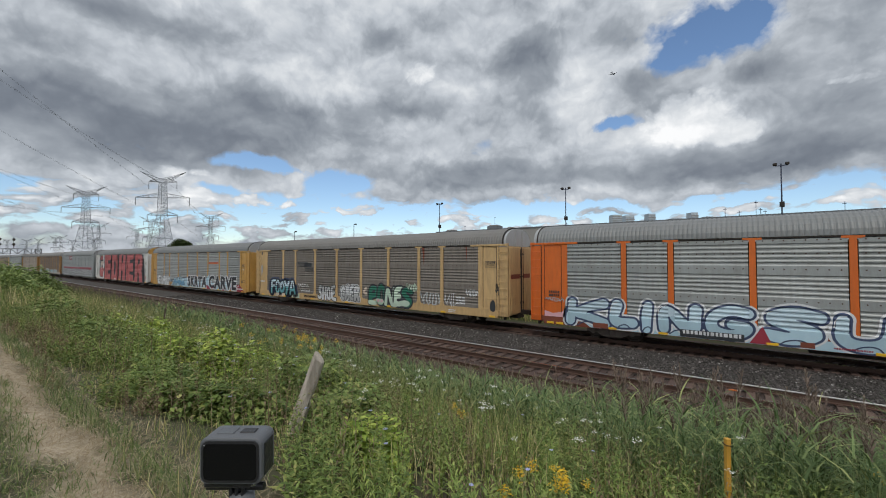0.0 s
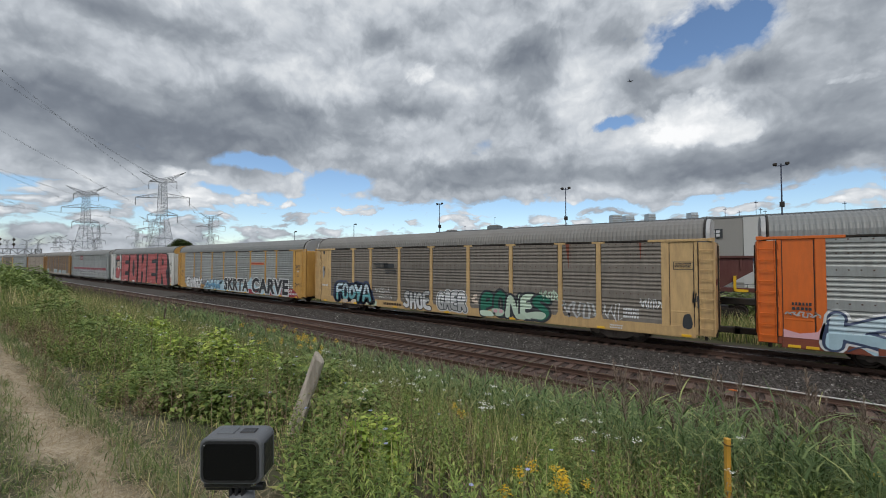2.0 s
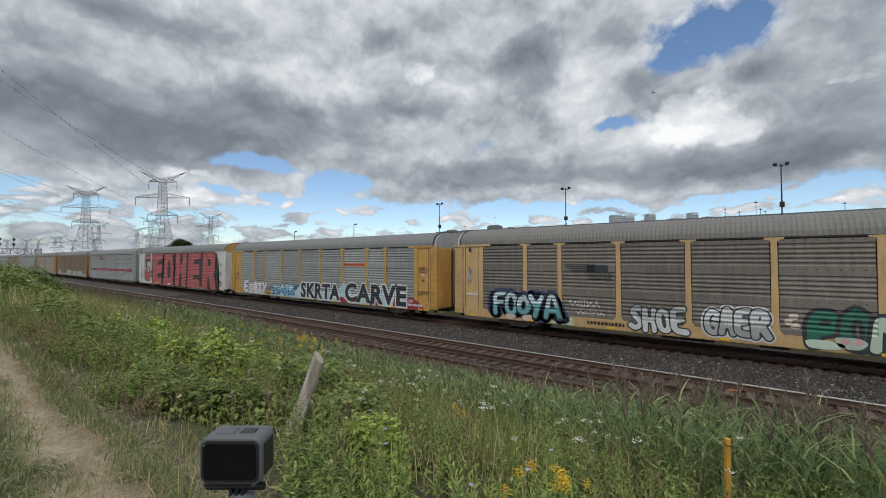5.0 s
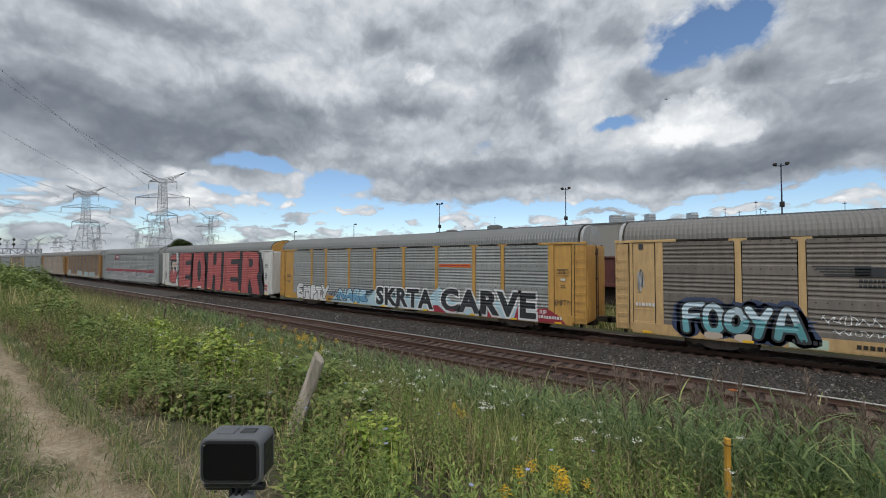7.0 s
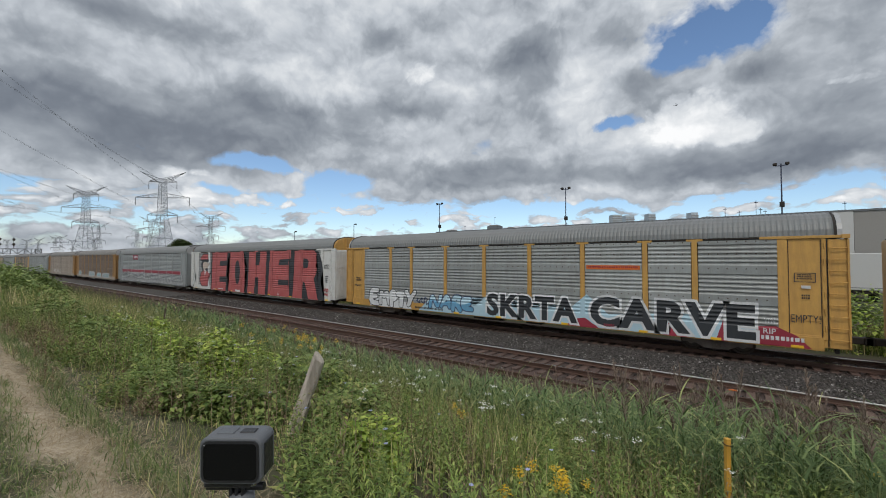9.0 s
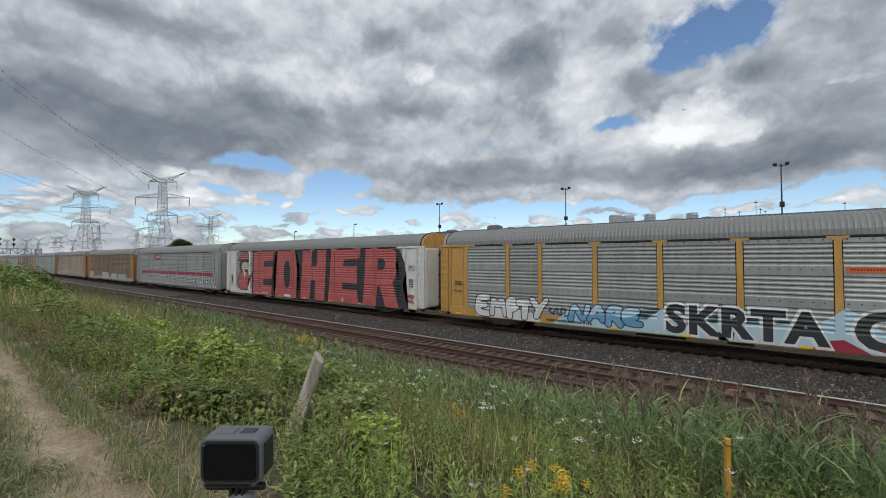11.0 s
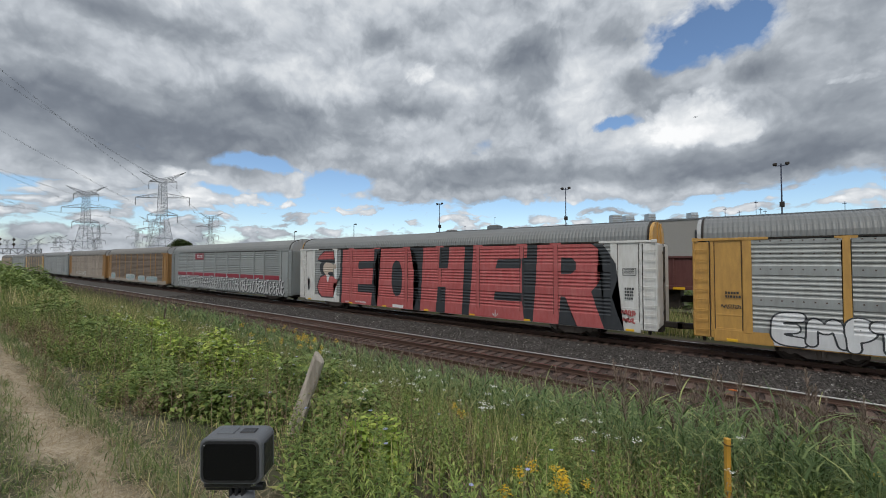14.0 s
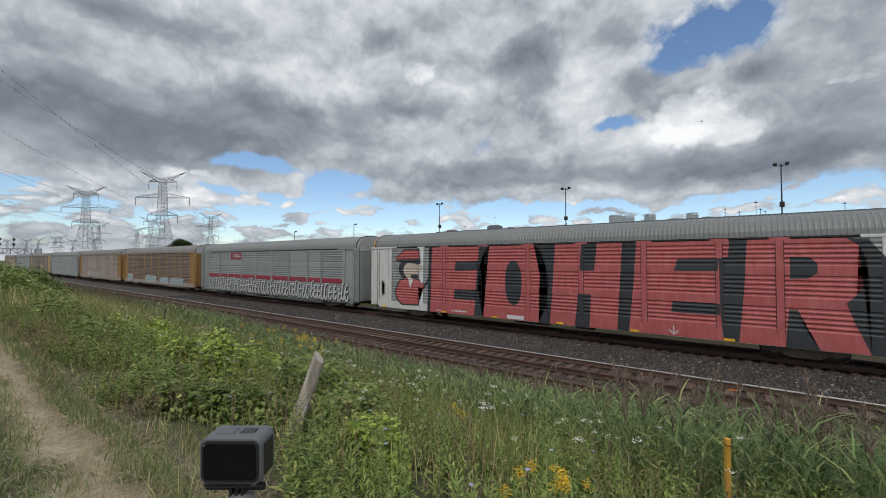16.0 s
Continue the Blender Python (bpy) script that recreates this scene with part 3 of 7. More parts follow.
def post_bm():
    bm = bmesh.new()
    prism(bm, [(-0.24, 0.98), (-0.24, 1.04), (-0.115, 1.24), (-0.10, 4.64), (-0.3, 4.66), (-0.3, 4.74), (0.3, 4.74), (0.3, 4.66), (0.10, 4.64), (0.115, 1.24), (0.24, 1.04), (0.24, 0.98)], -HALF - 0.012, -HALF + 0.06)
    return bm


def slim_post_bm():
    return prism(bmesh.new(), [(-0.09, 1.0), (-0.08, 4.70), (0.08, 4.70), (0.09, 1.0)], -HALF - 0.012, -HALF + 0.06)


def corner_bm():
    """The door leaf in the side near a car's end, with its hinge posts and frame."""
    bm = bmesh.new()
    box(bm, 0.66, EDGE0 + 0.02, -HALF + 0.03, -HALF + 0.09, 0.98, 4.66, 0.01)
    box(bm, EDGE0 - 0.26, EDGE0 + 0.03, -HALF - 0.012, -HALF + 0.04, 0.98, 4.70, 0.012)
    box(bm, 0.60, 0.72, -HALF - 0.004, -HALF + 0.04, 0.98, 4.66, 0.012)
    box(bm, 0.78, 1.6, -HALF + 0.015, -HALF + 0.04, 1.0, 1.12, 0.01)
    box(bm, 0.78, 1.6, -HALF + 0.018, -HALF + 0.04, 1.62, 1.68, 0.008)
    for k in range(6):
        z = 1.3 + k * 0.6
        tube(bm, (0.65, -HALF - 0.015, z), (0.65, -HALF - 0.015, z + 0.22), 0.03, None, 6)
    return bm


def door_seam_bm():
    """Dark gaps round the side door."""
    return boxes([(0.735, 0.76, -HALF + 0.022, -HALF + 0.034, 1.0, 4.62), (EDGE0 - 0.30, EDGE0 - 0.275, -HALF + 0.022, -HALF + 0.034, 1.0, 4.62), (0.575, 0.6, -HALF + 0.0, -HALF + 0.03, 0.75, 4.62)])


def ladder_panel_bm():
    bm = bmesh.new()
    box(bm, 0.0, 0.56, -HALF + 0.01, -HALF + 0.06, 0.72, 4.62, 0.012)
    box(bm, 0.0, 0.06, -HALF - 0.05, -HALF + 0.06, 0.72, 4.62, 0.01)
    box(bm, 0.52, 0.56, -HALF - 0.03, -HALF + 0.06, 0.72, 4.62, 0.01)
    return bm


def header_bm():
    return boxes([(-0.02, EDGE0 + 0.55, -HALF - 0.035, -HALF + 0.05, 4.66, 4.77), (-0.02, 0.2, -HALF - 0.06, -HALF + 0.05, 4.64, 4.79)], 0.01)


def end_bm():
    bm = boxes([(0.02, 0.10, -HALF + 0.05, HALF - 0.05, 0.75, 4.64)], 0.01)
    # two door leaves with seams, small hatches and hinge bars
    for y0, y1 in ((-1.5, -0.06), (0.06, 1.5)):
        box(bm, -0.02, 0.03, y0, y1, 0.82, 4.58, 0.012)
    for y in (-1.12, 1.0):
        box(bm, -0.045, -0.015, y - 0.2, y + 0.2, 1.0, 1.75, 0.01)
        box(bm, -0.04, -0.015, y - 0.25, y + 0.25, 2.55, 2.6)
        box(bm, -0.04, -0.015, y - 0.25, y + 0.25, 3.25, 3.3)
    return bm


def gable_bm():
    bm = bmesh.new()
    arch = [(-1.58, 4.66), (-1.55, 4.98), (-1.46, 5.2), (-1.27, 5.4), (-0.94, 5.56), (-0.5, 5.66), (0, 5.69), (0.5, 5.66), (0.94, 5.56), (1.27, 5.4), (1.46, 5.2), (1.55, 4.98), (1.58, 4.66)]
    a = [bm.verts.new((0.16, y, z)) for y, z in arch]
    b = [bm.verts.new((0.30, y, z)) for y, z in arch]
    bm.faces.new(a)
    bm.faces.new(b[::-1])
    for k in range(len(a)):
        bm.faces.new((a[k], b[k], b[k - 1], a[k - 1]))
    for y in (-0.45, 0.45):
        box(bm, 0.10, 0.17, y - 0.04, y + 0.04, 4.66, 5.62)
    bmesh.ops.recalc_face_normals(bm, faces=bm.faces)
    return bm


def end_gap_bm():
    """Dark strip standing in for the shaded gap between end doors, with lock rods."""
    bm = boxes([(-0.03, 0.0, -0.055, 0.055, 0.75, 4.62)])
    for y in (-0.16, 0.16):
        tube(bm, (-0.05, y, 0.8), (-0.05, y, 4.5), 0.018, None, 6)
        for z in (1.4, 2.9, 4.2):
            box(bm, -0.06, -0.02, y - 0.05, y + 0.05, z - 0.05, z + 0.05)
    return bm


def bolts_bm():
    """Rows of bolt heads where the side sheets lap."""
    h = (PANEL_TOP - SILL1) / 3
    rows = []
    for z in (SILL1 + h + 0.06, SILL1 + 2 * h + 0.06, SILL1 + 2.55 * h, SILL1 + 3 * h - 0.05):
        x = EDGE0 + 0.3
        while x < EDGE1 - 0.2:
            if all(abs(x - p) > 0.2 for p in POSTS):
                y = -HALF + float(np.interp(z, PZ, PD))
                rows.append((x - 0.022, x + 0.022, y - 0.012, y + 0.01, z - 0.022, z + 0.022))
            x += 0.31
    return boxes(rows)


def roof_edge_bm():
    """Black seal along the end of the roof arch."""
    bm = bmesh.new()
    arch = [(-1.60, 4.74), (-1.575, 4.98), (-1.485, 5.21), (-1.29, 5.42), (-0.96, 5.585), (-0.5, 5.695), (0, 5.725), (0.5, 5.695), (0.96, 5.585), (1.29, 5.42), (1.485, 5.21), (1.60, 4.74)]
    for (a, b), (c, d) in zip(arch, arch[1:]):
        tube(bm, (0.36, a, b), (0.36, c, d), 0.035, None, 5)
    return bm


def sill_bm():
    bm = bmesh.new()
    box(bm, 0.7, BODY - 0.7, -HALF, -HALF + 0.12, SILL0 + 0.02, SILL1, 0.012)
    box(bm, 0.7, BODY - 0.7, -HALF + 0.01, -HALF + 0.3, SILL0, SILL0 + 0.03)
    box(bm, 0.05, 0.9, -HALF + 0.02, -HALF + 0.2, 0.70, 0.98, 0.012)
    box(bm, BODY - 0.9, BODY - 0.05, -HALF + 0.02, -HALF + 0.2, 0.70, 0.98, 0.012)
    return bm


def underframe_bm():
    bm = boxes([(0.0, BODY, -0.35, 0.35, 0.50, 0.95), (0.2, BODY - 0.2, -1.5, 1.5, 0.92, 1.0), (0.1, BODY - 0.1, 1.4, 1.58, 0.6, 4.7),
                (11, 13, -0.9, -0.5, 0.35, 0.75), (14.5, 15.4, -1.0, -0.6, 0.38, 0.72)])
    for k in range(10):
        x = 6.2 + k * 1.6
        box(bm, x - 0.06, x + 0.06, -1.5, 1.5, 0.72, 0.95)
    for x0, x1 in ((-0.62, 0.3), (BODY - 0.3, BODY + 0.62)):
        box(bm, x0, x1, -0.13, 0.13, 0.72, 0.98, 0.03)
    for x in (-0.66, BODY + 0.66):
        box(bm, x - 0.14, x + 0.14, -0.17, 0.17, 0.70, 1.0, 0.04)
    for x in (0.35, BODY - 0.35):
        tube(bm, (x, -1.3, 0.62), (x, 1.3, 0.62), 0.03, None, 6)
        box(bm, x - 0.06, x + 0.06, -1.4, -1.25, 0.5, 0.75)
    return bm


MIRROR = Matrix.Translation((BODY, 0, 0)) @ Matrix.Diagonal((-1, 1, 1, 1))


def build_car(index, label, ends, panels, posts, roof, sill, gable=None, slim=False, plain=False, post_paints=None, panel_paints=None):
    """One covered car carrier. Its own space: x from its rear end to its front, z from the rail."""
    car = thing("car_carrier_wagon", label, "rail wagon", pose(0, TRAIN_Y, 0), "wagons of the train")
    CARS.append((index, car))
    for k, me in enumerate(PANELS):
        painted("panel", me, (panel_paints or {}).get(k, panels), car)
    for k, x in enumerate(POSTS):
        painted("post", shared("slim_post" if slim else "post", slim_post_bm if slim else post_bm), (post_paints or {}).get(k, posts), car, pose(x, 0, 0))
    for flip in (None, MIRROR):
        painted("corner_door", shared("corner_door", corner_bm), ends, car, flip)
        painted("door_seam", shared("door_seam", door_seam_bm), M["dark_steel"], car, flip, "dark gap beside the door")
        lp = painted("ladder_panel", shared("ladder_panel", ladder_panel_bm), ends, car, flip)
        for k in range(9):
            painted("rung", shared("rung", rung_bm), ends, lp, pose(0, 0, 1.02 + k * 0.41))
        painted("header_beam", shared("header_beam", header_bm), ends, car, flip)
        painted("end_wall", shared("end_wall", end_bm), ends, car, flip)
        painted("end_seal", shared("end_seal", end_gap_bm), M["dark_steel"], car, flip, "dark strip for the shaded gap, and lock rods, between the end doors")
        painted("roof_edge", shared("roof_edge", roof_edge_bm), M["dark_steel"], car, flip, "black seal along the roof edge")
        painted("gable", shared("gable", gable_bm), gable or M["gable"], car, flip)
    painted("roof", ROOF, roof, car)
    painted("side_sill", shared("side_sill", sill_bm), sill, car)
    painted("gutter", shared("gutter", lambda: boxes([(0.4, BODY - 0.4, -HALF - 0.005, -HALF + 0.06, 4.70, 4.745)])), M["dark_steel"], car)
    if not slim:
        tagged(painted("bolts", shared("bolts", bolts_bm), M["rail_side"], car), kind="stuff")
    painted("underframe", shared("underframe", underframe_bm), M["dark_steel"], car, None, "dark greasy underframe and couplers")
    for x in (3.97, BODY - 3.97):
        tr = painted("truck", FRAME, M["truck_steel"], car, pose(x, 0, 0), "greasy cast steel truck")
        for dx in (-0.89, 0.89):
            w = new("wheelset", WHEELS)
            w.parent = tr
            w.matrix_basis = pose(dx, 0, 0.42)
            AXLES.append((index, w, dx))
    return car


def end_stripes(car):
    """Brown patches across the front end doors."""
    for y0, y1 in ((-1.35, -0.2), (0.15, 1.1)):
        part("end_stripe", boxes([(BODY + 0.022, BODY + 0.028, y0, y1, 2.8, 3.05)]), M["rusty_red"], car, "dark red-brown painted stripe")


orange = build_car(2, "car carrier with orange ends, silver ribbed sides and pale blue graffiti", M["orange"], M["galvanised"], M["orange"], M["roof"], M["rusty_red"])
dusky = build_car(1, "car carrier with pale yellow posts, grimy grey sides and green graffiti", M["pale_yellow"], M["grimy"], M["pale_yellow"], M["roof_dull"], M["pale_yellow"])
end_stripes(dusky)
silver = build_car(0, "car carrier with yellow ends, silver ribbed sides and black lettering", M["yellow"], M["galvanised"], M["yellow"], M["roof"], M["yellow"])
redcar = build_car(-1, "car carrier with white ends and huge red painted letters", M["white"], M["galvanised"], M["white"], M["roof"], M["white"], gable=M["yellow"],
                   post_paints={k: M["red_paint"] for k in range(1, 8)})
greycar = build_car(-2, "silver-grey car carrier with a maroon stripe and blackletter graffiti", M["silver_paint"], M["silver_paint"], M["silver_paint"], M["roof"], M["silver_paint"], slim=True)
browncar = build_car(-3, "car carrier with ochre ends and rusty brown sides", M["rust_yellow"], M["brown_panel"], M["rust_yellow"], M["roof_dull"], M["tan_panel"])
tancar = build_car(-4, "faded tan car carrier with brown rust stains", M["rust_yellow"], M["tan_panel"], M["tan_panel"], M["roof_dull"], M["tan_panel"])
build_car(-5, "pale silver car carrier far back in the train", M["silver_paint"], M["galvanised"], M["silver_paint"], M["roof"], M["silver_paint"], slim=True)
build_car(-6, "grey and yellow car carrier far back in the train", M["pale_yellow"], M["grimy"], M["pale_yellow"], M["roof_dull"], M["tan_panel"])
build_car(-7, "pale silver car carrier far back in the train", M["silver_paint"], M["galvanised"], M["silver_paint"], M["roof"], M["silver_paint"], slim=True)
build_car(-8, "faded tan car carrier far back in the train", M["tan_panel"], M["tan_panel"], M["pale_yellow"], M["roof_dull"], M["tan_panel"])


# ---- painted writing and marks on the wagons ----
def paint(name, bm, mat, car, layer=0, label=""):
    """A coat of paint from a flat outline in x and z: cut along the ridges and laid on them."""
    xs = [v.co.x for v in bm.verts]
    for cut in (EDGE0 + 0.05, EDGE1 - 0.05):
        if min(xs) < cut - 0.02 and max(xs) > cut + 0.02:
            other = bm.copy()
            geom = list(bm.verts) + list(bm.edges) + list(bm.faces)
            bmesh.ops.bisect_plane(bm, geom=geom, plane_co=(cut, 0, 0), plane_no=(1, 0, 0), clear_outer=True)
            geom = list(other.verts) + list(other.edges) + list(other.faces)
            bmesh.ops.bisect_plane(other, geom=geom, plane_co=(cut, 0, 0), plane_no=(1, 0, 0), clear_inner=True)
            paint(name, other, mat, car, layer, label)
            return paint(name, bm, mat, car, layer, label)
    zs = [v.co.z for v in bm.verts]
    lo, hi = min(zs), max(zs)
    inside = EDGE0 < (min(xs) + max(xs)) / 2 < EDGE1
    for z in PZ:
        if lo < z < hi:
            bmesh.ops.bisect_plane(bm, geom=list(bm.verts) + list(bm.edges) + list(bm.faces), plane_co=(0, 0, z), plane_no=(0, 0, 1))
    for p in POSTS if inside else ():
        for x in (p - 0.135, p - 0.125, p + 0.125, p + 0.135):
            if min(xs) < x < max(xs):
                bmesh.ops.bisect_plane(bm, geom=list(bm.verts) + list(bm.edges) + list(bm.faces), plane_co=(x, 0, 0), plane_no=(1, 0, 0))
    for v in bm.verts:
        d = 0.0 if any(abs(v.co.x - p) < 0.1305 for p in POSTS) else float(np.interp(v.co.z, PZ, PD)) if v.co.z > SILL1 and inside else 0.0
        v.co.y = -HALF - 0.015 - 0.003 * layer + d
    bmesh.ops.recalc_face_normals(bm, faces=bm.faces)
    if bm.faces and sum(f.normal.y for f in bm.faces) > 0:
        bmesh.ops.reverse_faces(bm, faces=bm.faces)
    loose = islands(bm)
    if 1 < len(loose) <= 14:
        # every letter or patch is a piece of its own
        for k, faces in enumerate(loose):
            one = bmesh.new()
            seen = {}
            for f in faces:
                for v in f.verts:
                    if v not in seen:
                        seen[v] = one.verts.new(v.co)
                one.faces.new([seen[v] for v in f.verts])
            ob = part(name, one, mat, car, label)
        bm.free()
        return ob
    ob = part(name, bm, mat, car, label)
    if len(loose) > 14:
        tagged(ob, kind="stuff")
    return ob


def islands(bm):
    left, out = set(bm.faces), []
    while left:
        todo, got = [left.pop()], []
        while todo:
            f = todo.pop()
            got.append(f)
            for e in f.edges:
                for g in e.link_faces:
                    if g in left:
                        left.remove(g)
                        todo.append(g)
        out.append(got)
    return out


def outline_bm(*outlines):
    bm = bmesh.new()
    for pts in outlines:
        f = bm.faces.new([bm.verts.new((x, 0, z)) for x, z in pts])
        bmesh.ops.triangulate(bm, faces=[f])
    return bm


def rect(x0, x1, z0, z1):
    return [(x0, z0), (x1, z0), (x1, z1), (x0, z1)]


def letters_bm(text, x0, x1, z0, z1, bold=0.0, slant=0.0, spacing=1.0, grow=0.0):
    """Letters of the built-in font, drawn out to fill a rectangle."""
    cu = bpy.data.curves.new("letters", "FONT")
    cu.body, cu.offset, cu.shear, cu.space_character, cu.resolution_u = text, bold, slant, spacing, 3
    ob = new("letters", cu)
    me = bpy.data.meshes.new_from_object(ob.evaluated_get(bpy.context.evaluated_depsgraph_get()))
    bpy.data.objects.remove(ob)
    bm = bmesh.new()
    bm.from_mesh(me)
    bpy.data.meshes.remove(me)
    xs, ys = [v.co.x for v in bm.verts], [v.co.y for v in bm.verts]
    ax, bx, ay, by = min(xs), max(xs), min(ys), max(ys)
    for v in bm.verts:
        v.co = (x0 - grow + (v.co.x - ax) / (bx - ax) * (x1 - x0 + 2 * grow), 0, z0 - grow + (v.co.y - ay) / (by - ay) * (z1 - z0 + 2 * grow))
    return bm


# skeletons of hand-drawn letters in a unit box
BONES = {
    "A": [[(0.05, 0), (0.36, 1), (0.64, 1), (0.95, 0)], [(0.22, 0.32), (0.8, 0.32)]],
    "E": [[(0.9, 1), (0.15, 0.96), (0.1, 0.5), (0.12, 0.04), (0.92, 0)], [(0.12, 0.5), (0.72, 0.54)]],
    "F": [[(0.95, 1), (0.15, 0.96), (0.12, 0.5), (0.16, 0)], [(0.12, 0.52), (0.75, 0.56)]],
    "G": [[(0.85, 0.88), (0.5, 1), (0.1, 0.6), (0.18, 0.1), (0.66, 0), (0.92, 0.34), (0.55, 0.42)]],
    "H": [[(0.1, 0), (0.14, 1)], [(0.88, 1), (0.86, 0)], [(0.1, 0.5), (0.88, 0.5)]],
    "I": [[(0.5, 1), (0.44, 0.5), (0.55, 0)]],
    "K": [[(0.1, 0), (0.12, 1)], [(0.88, 1), (0.55, 0.8), (0.16, 0.45), (0.55, 0.3), (0.95, 0)]],
    "L": [[(0.2, 1), (0.1, 0.4), (0.2, 0.05), (0.95, 0.08)]],
    "M": [[(0.05, 0), (0.18, 1), (0.5, 0.42), (0.82, 1), (0.95, 0)]],
    "N": [[(0.08, 0), (0.12, 0.9), (0.3, 0.95), (0.66, 0.08), (0.84, 0.1), (0.92, 1)]],
    "O": [[(0.5, 1), (0.12, 0.8), (0.1, 0.2), (0.5, 0), (0.9, 0.2), (0.88, 0.8), (0.5, 1)]],
    "P": [[(0.18, 0), (0.12, 0.95), (0.66, 1), (0.92, 0.72), (0.6, 0.46), (0.16, 0.44)]],
    "R": [[(0.18, 0), (0.12, 0.95), (0.66, 1), (0.9, 0.74), (0.6, 0.48), (0.2, 0.46), (0.55, 0.4), (0.95, 0)]],
    "S": [[(0.92, 0.84), (0.5, 1), (0.1, 0.76), (0.5, 0.52), (0.9, 0.26), (0.5, 0), (0.06, 0.14)]],
    "T": [[(0.05, 0.92), (0.95, 0.97)], [(0.5, 0.94), (0.46, 0)]],
    "U": [[(0.1, 1), (0.1, 0.2), (0.5, 0), (0.86, 0.2), (0.92, 1)]],
    "W": [[(0.05, 1), (0.25, 0), (0.5, 0.7), (0.75, 0), (0.95, 1)]],
    "Y": [[(0.05, 1), (0.45, 0.5)], [(0.95, 1), (0.6, 0.6), (0.35, 0)]],
}


def rounded(pts, times=2):
    for _ in range(times):
        out = [pts[0]]
        for (a, b), (c, d) in zip(pts, pts[1:]):
            out += [(a * 0.75 + c * 0.25, b * 0.75 + d * 0.25), (a * 0.25 + c * 0.75, b * 0.25 + d * 0.75)]
        pts = out + [pts[-1]]
    return pts


def field_bm(field, x0, z0, cell):
    """The region where a field on a grid is above zero, as a flat mesh with smooth edges."""
    bm = bmesh.new()
    points = {}

    def vert(i, j, k, l):
        """A grid corner, or the crossing between two of them."""
        key = (i, j, k, l) if (i, j) <= (k, l) else (k, l, i, j)
        if key not in points:
            f = 0.0 if (i, j) == (k, l) else field[i, j] / (field[i, j] - field[k, l])
            f = min(max(f, 0.02), 0.98) if (i, j) != (k, l) else 0.0
            points[key] = bm.verts.new((x0 + (i + (k - i) * f) * cell, 0, z0 + (j + (l - j) * f) * cell))
        return points[key]

    inside = field > 0
    some = inside[:-1, :-1] | inside[1:, :-1] | inside[:-1, 1:] | inside[1:, 1:]
    for i, j in zip(*np.nonzero(some)):
        ring = ((i, j), (i + 1, j), (i + 1, j + 1), (i, j + 1))
        out = []
        for n in range(4):
            p, q = ring[n], ring[(n + 1) % 4]
            if inside[p]:
                out.append(vert(*p, *p))
            if inside[p] != inside[q]:
                out.append(vert(*p, *q))
        if len(out) >= 3:
            bm.faces.new(out)
    return bm


def bubble(car, text, rows, z0, z1, r, fills, edge, halo=None, line=0.07, halo_width=0.07, split=None, seed=1, top=None, layer=0, label=""):
    """Swollen sprayed letters. rows: left end and width of each; fills: paint of each letter in turn; later ones overlap earlier ones."""
    rng = random.Random(seed)
    lo, hi = min(a for a, w in rows) - r - 0.3, max(a + w for a, w in rows) + r + 0.3
    cell = 0.045
    xs = lo + cell * np.arange(int((hi - lo) / cell) + 1)
    zs = 0.6 + cell * np.arange(int((z1 + r + 0.35 - 0.6) / cell) + 1)
    X, Z = np.meshgrid(xs, zs, indexing="ij")
    dist = []
    for ch, (a, w) in zip(text, rows):
        low, high = z0 + rng.uniform(-0.05, 0.1), z1 - rng.uniform(-0.05, 0.16)
        lean = rng.uniform(-0.12, 0.12)
        d = np.full(X.shape, 9.0)
        for pts in BONES[ch]:
            pts = [(a + r + p * (w - 2 * r) + lean * (q - 0.5), low + r + q * (high - low - 2 * r)) for p, q in rounded(pts)]
            for (ax, az), (bx, bz) in zip(pts, pts[1:]):
                L2 = (bx - ax) ** 2 + (bz - az) ** 2 or 1e-9
                f = np.clip(((X - ax) * (bx - ax) + (Z - az) * (bz - az)) / L2, 0, 1)
                d = np.minimum(d, np.hypot(X - ax - f * (bx - ax), Z - az - f * (bz - az)))
        dist.append(d)
    swell = r * (1 + 0.12 * np.sin(X * 2.1 + seed) + 0.08 * np.sin(Z * 5.0 + X * 1.3))
    if halo:
        paint("graffiti", field_bm(np.max([swell + line + halo_width - d for d in dist], 0), lo, 0.6, cell), halo, car, layer, label)
    paint("graffiti", field_bm(np.max([swell + line - d for d in dist], 0), lo, 0.6, cell), edge, car, layer + 1)
    clear = []
    for k, d in enumerate(dist):
        f = swell - d
        for e in dist[k + 1:]:
            f = np.minimum(f, e - swell - line)
        clear.append(f)
    for mat in dict.fromkeys(fills):
        f = np.max([c for k, c in enumerate(clear) if fills[k % len(fills)] is mat] or [np.full(X.shape, -1.0)], 0)
        if split:
            level = Z - (z0 + (z1 - z0) * 0.5 + 0.09 * np.sin(X * 4.0))
            paint("lettering", field_bm(np.minimum(f, level), lo, 0.6, cell), split, car, layer + 2)
            f = np.minimum(f, -level - 0.001)
        paint("lettering", field_bm(f, lo, 0.6, cell), mat, car, layer + 2)


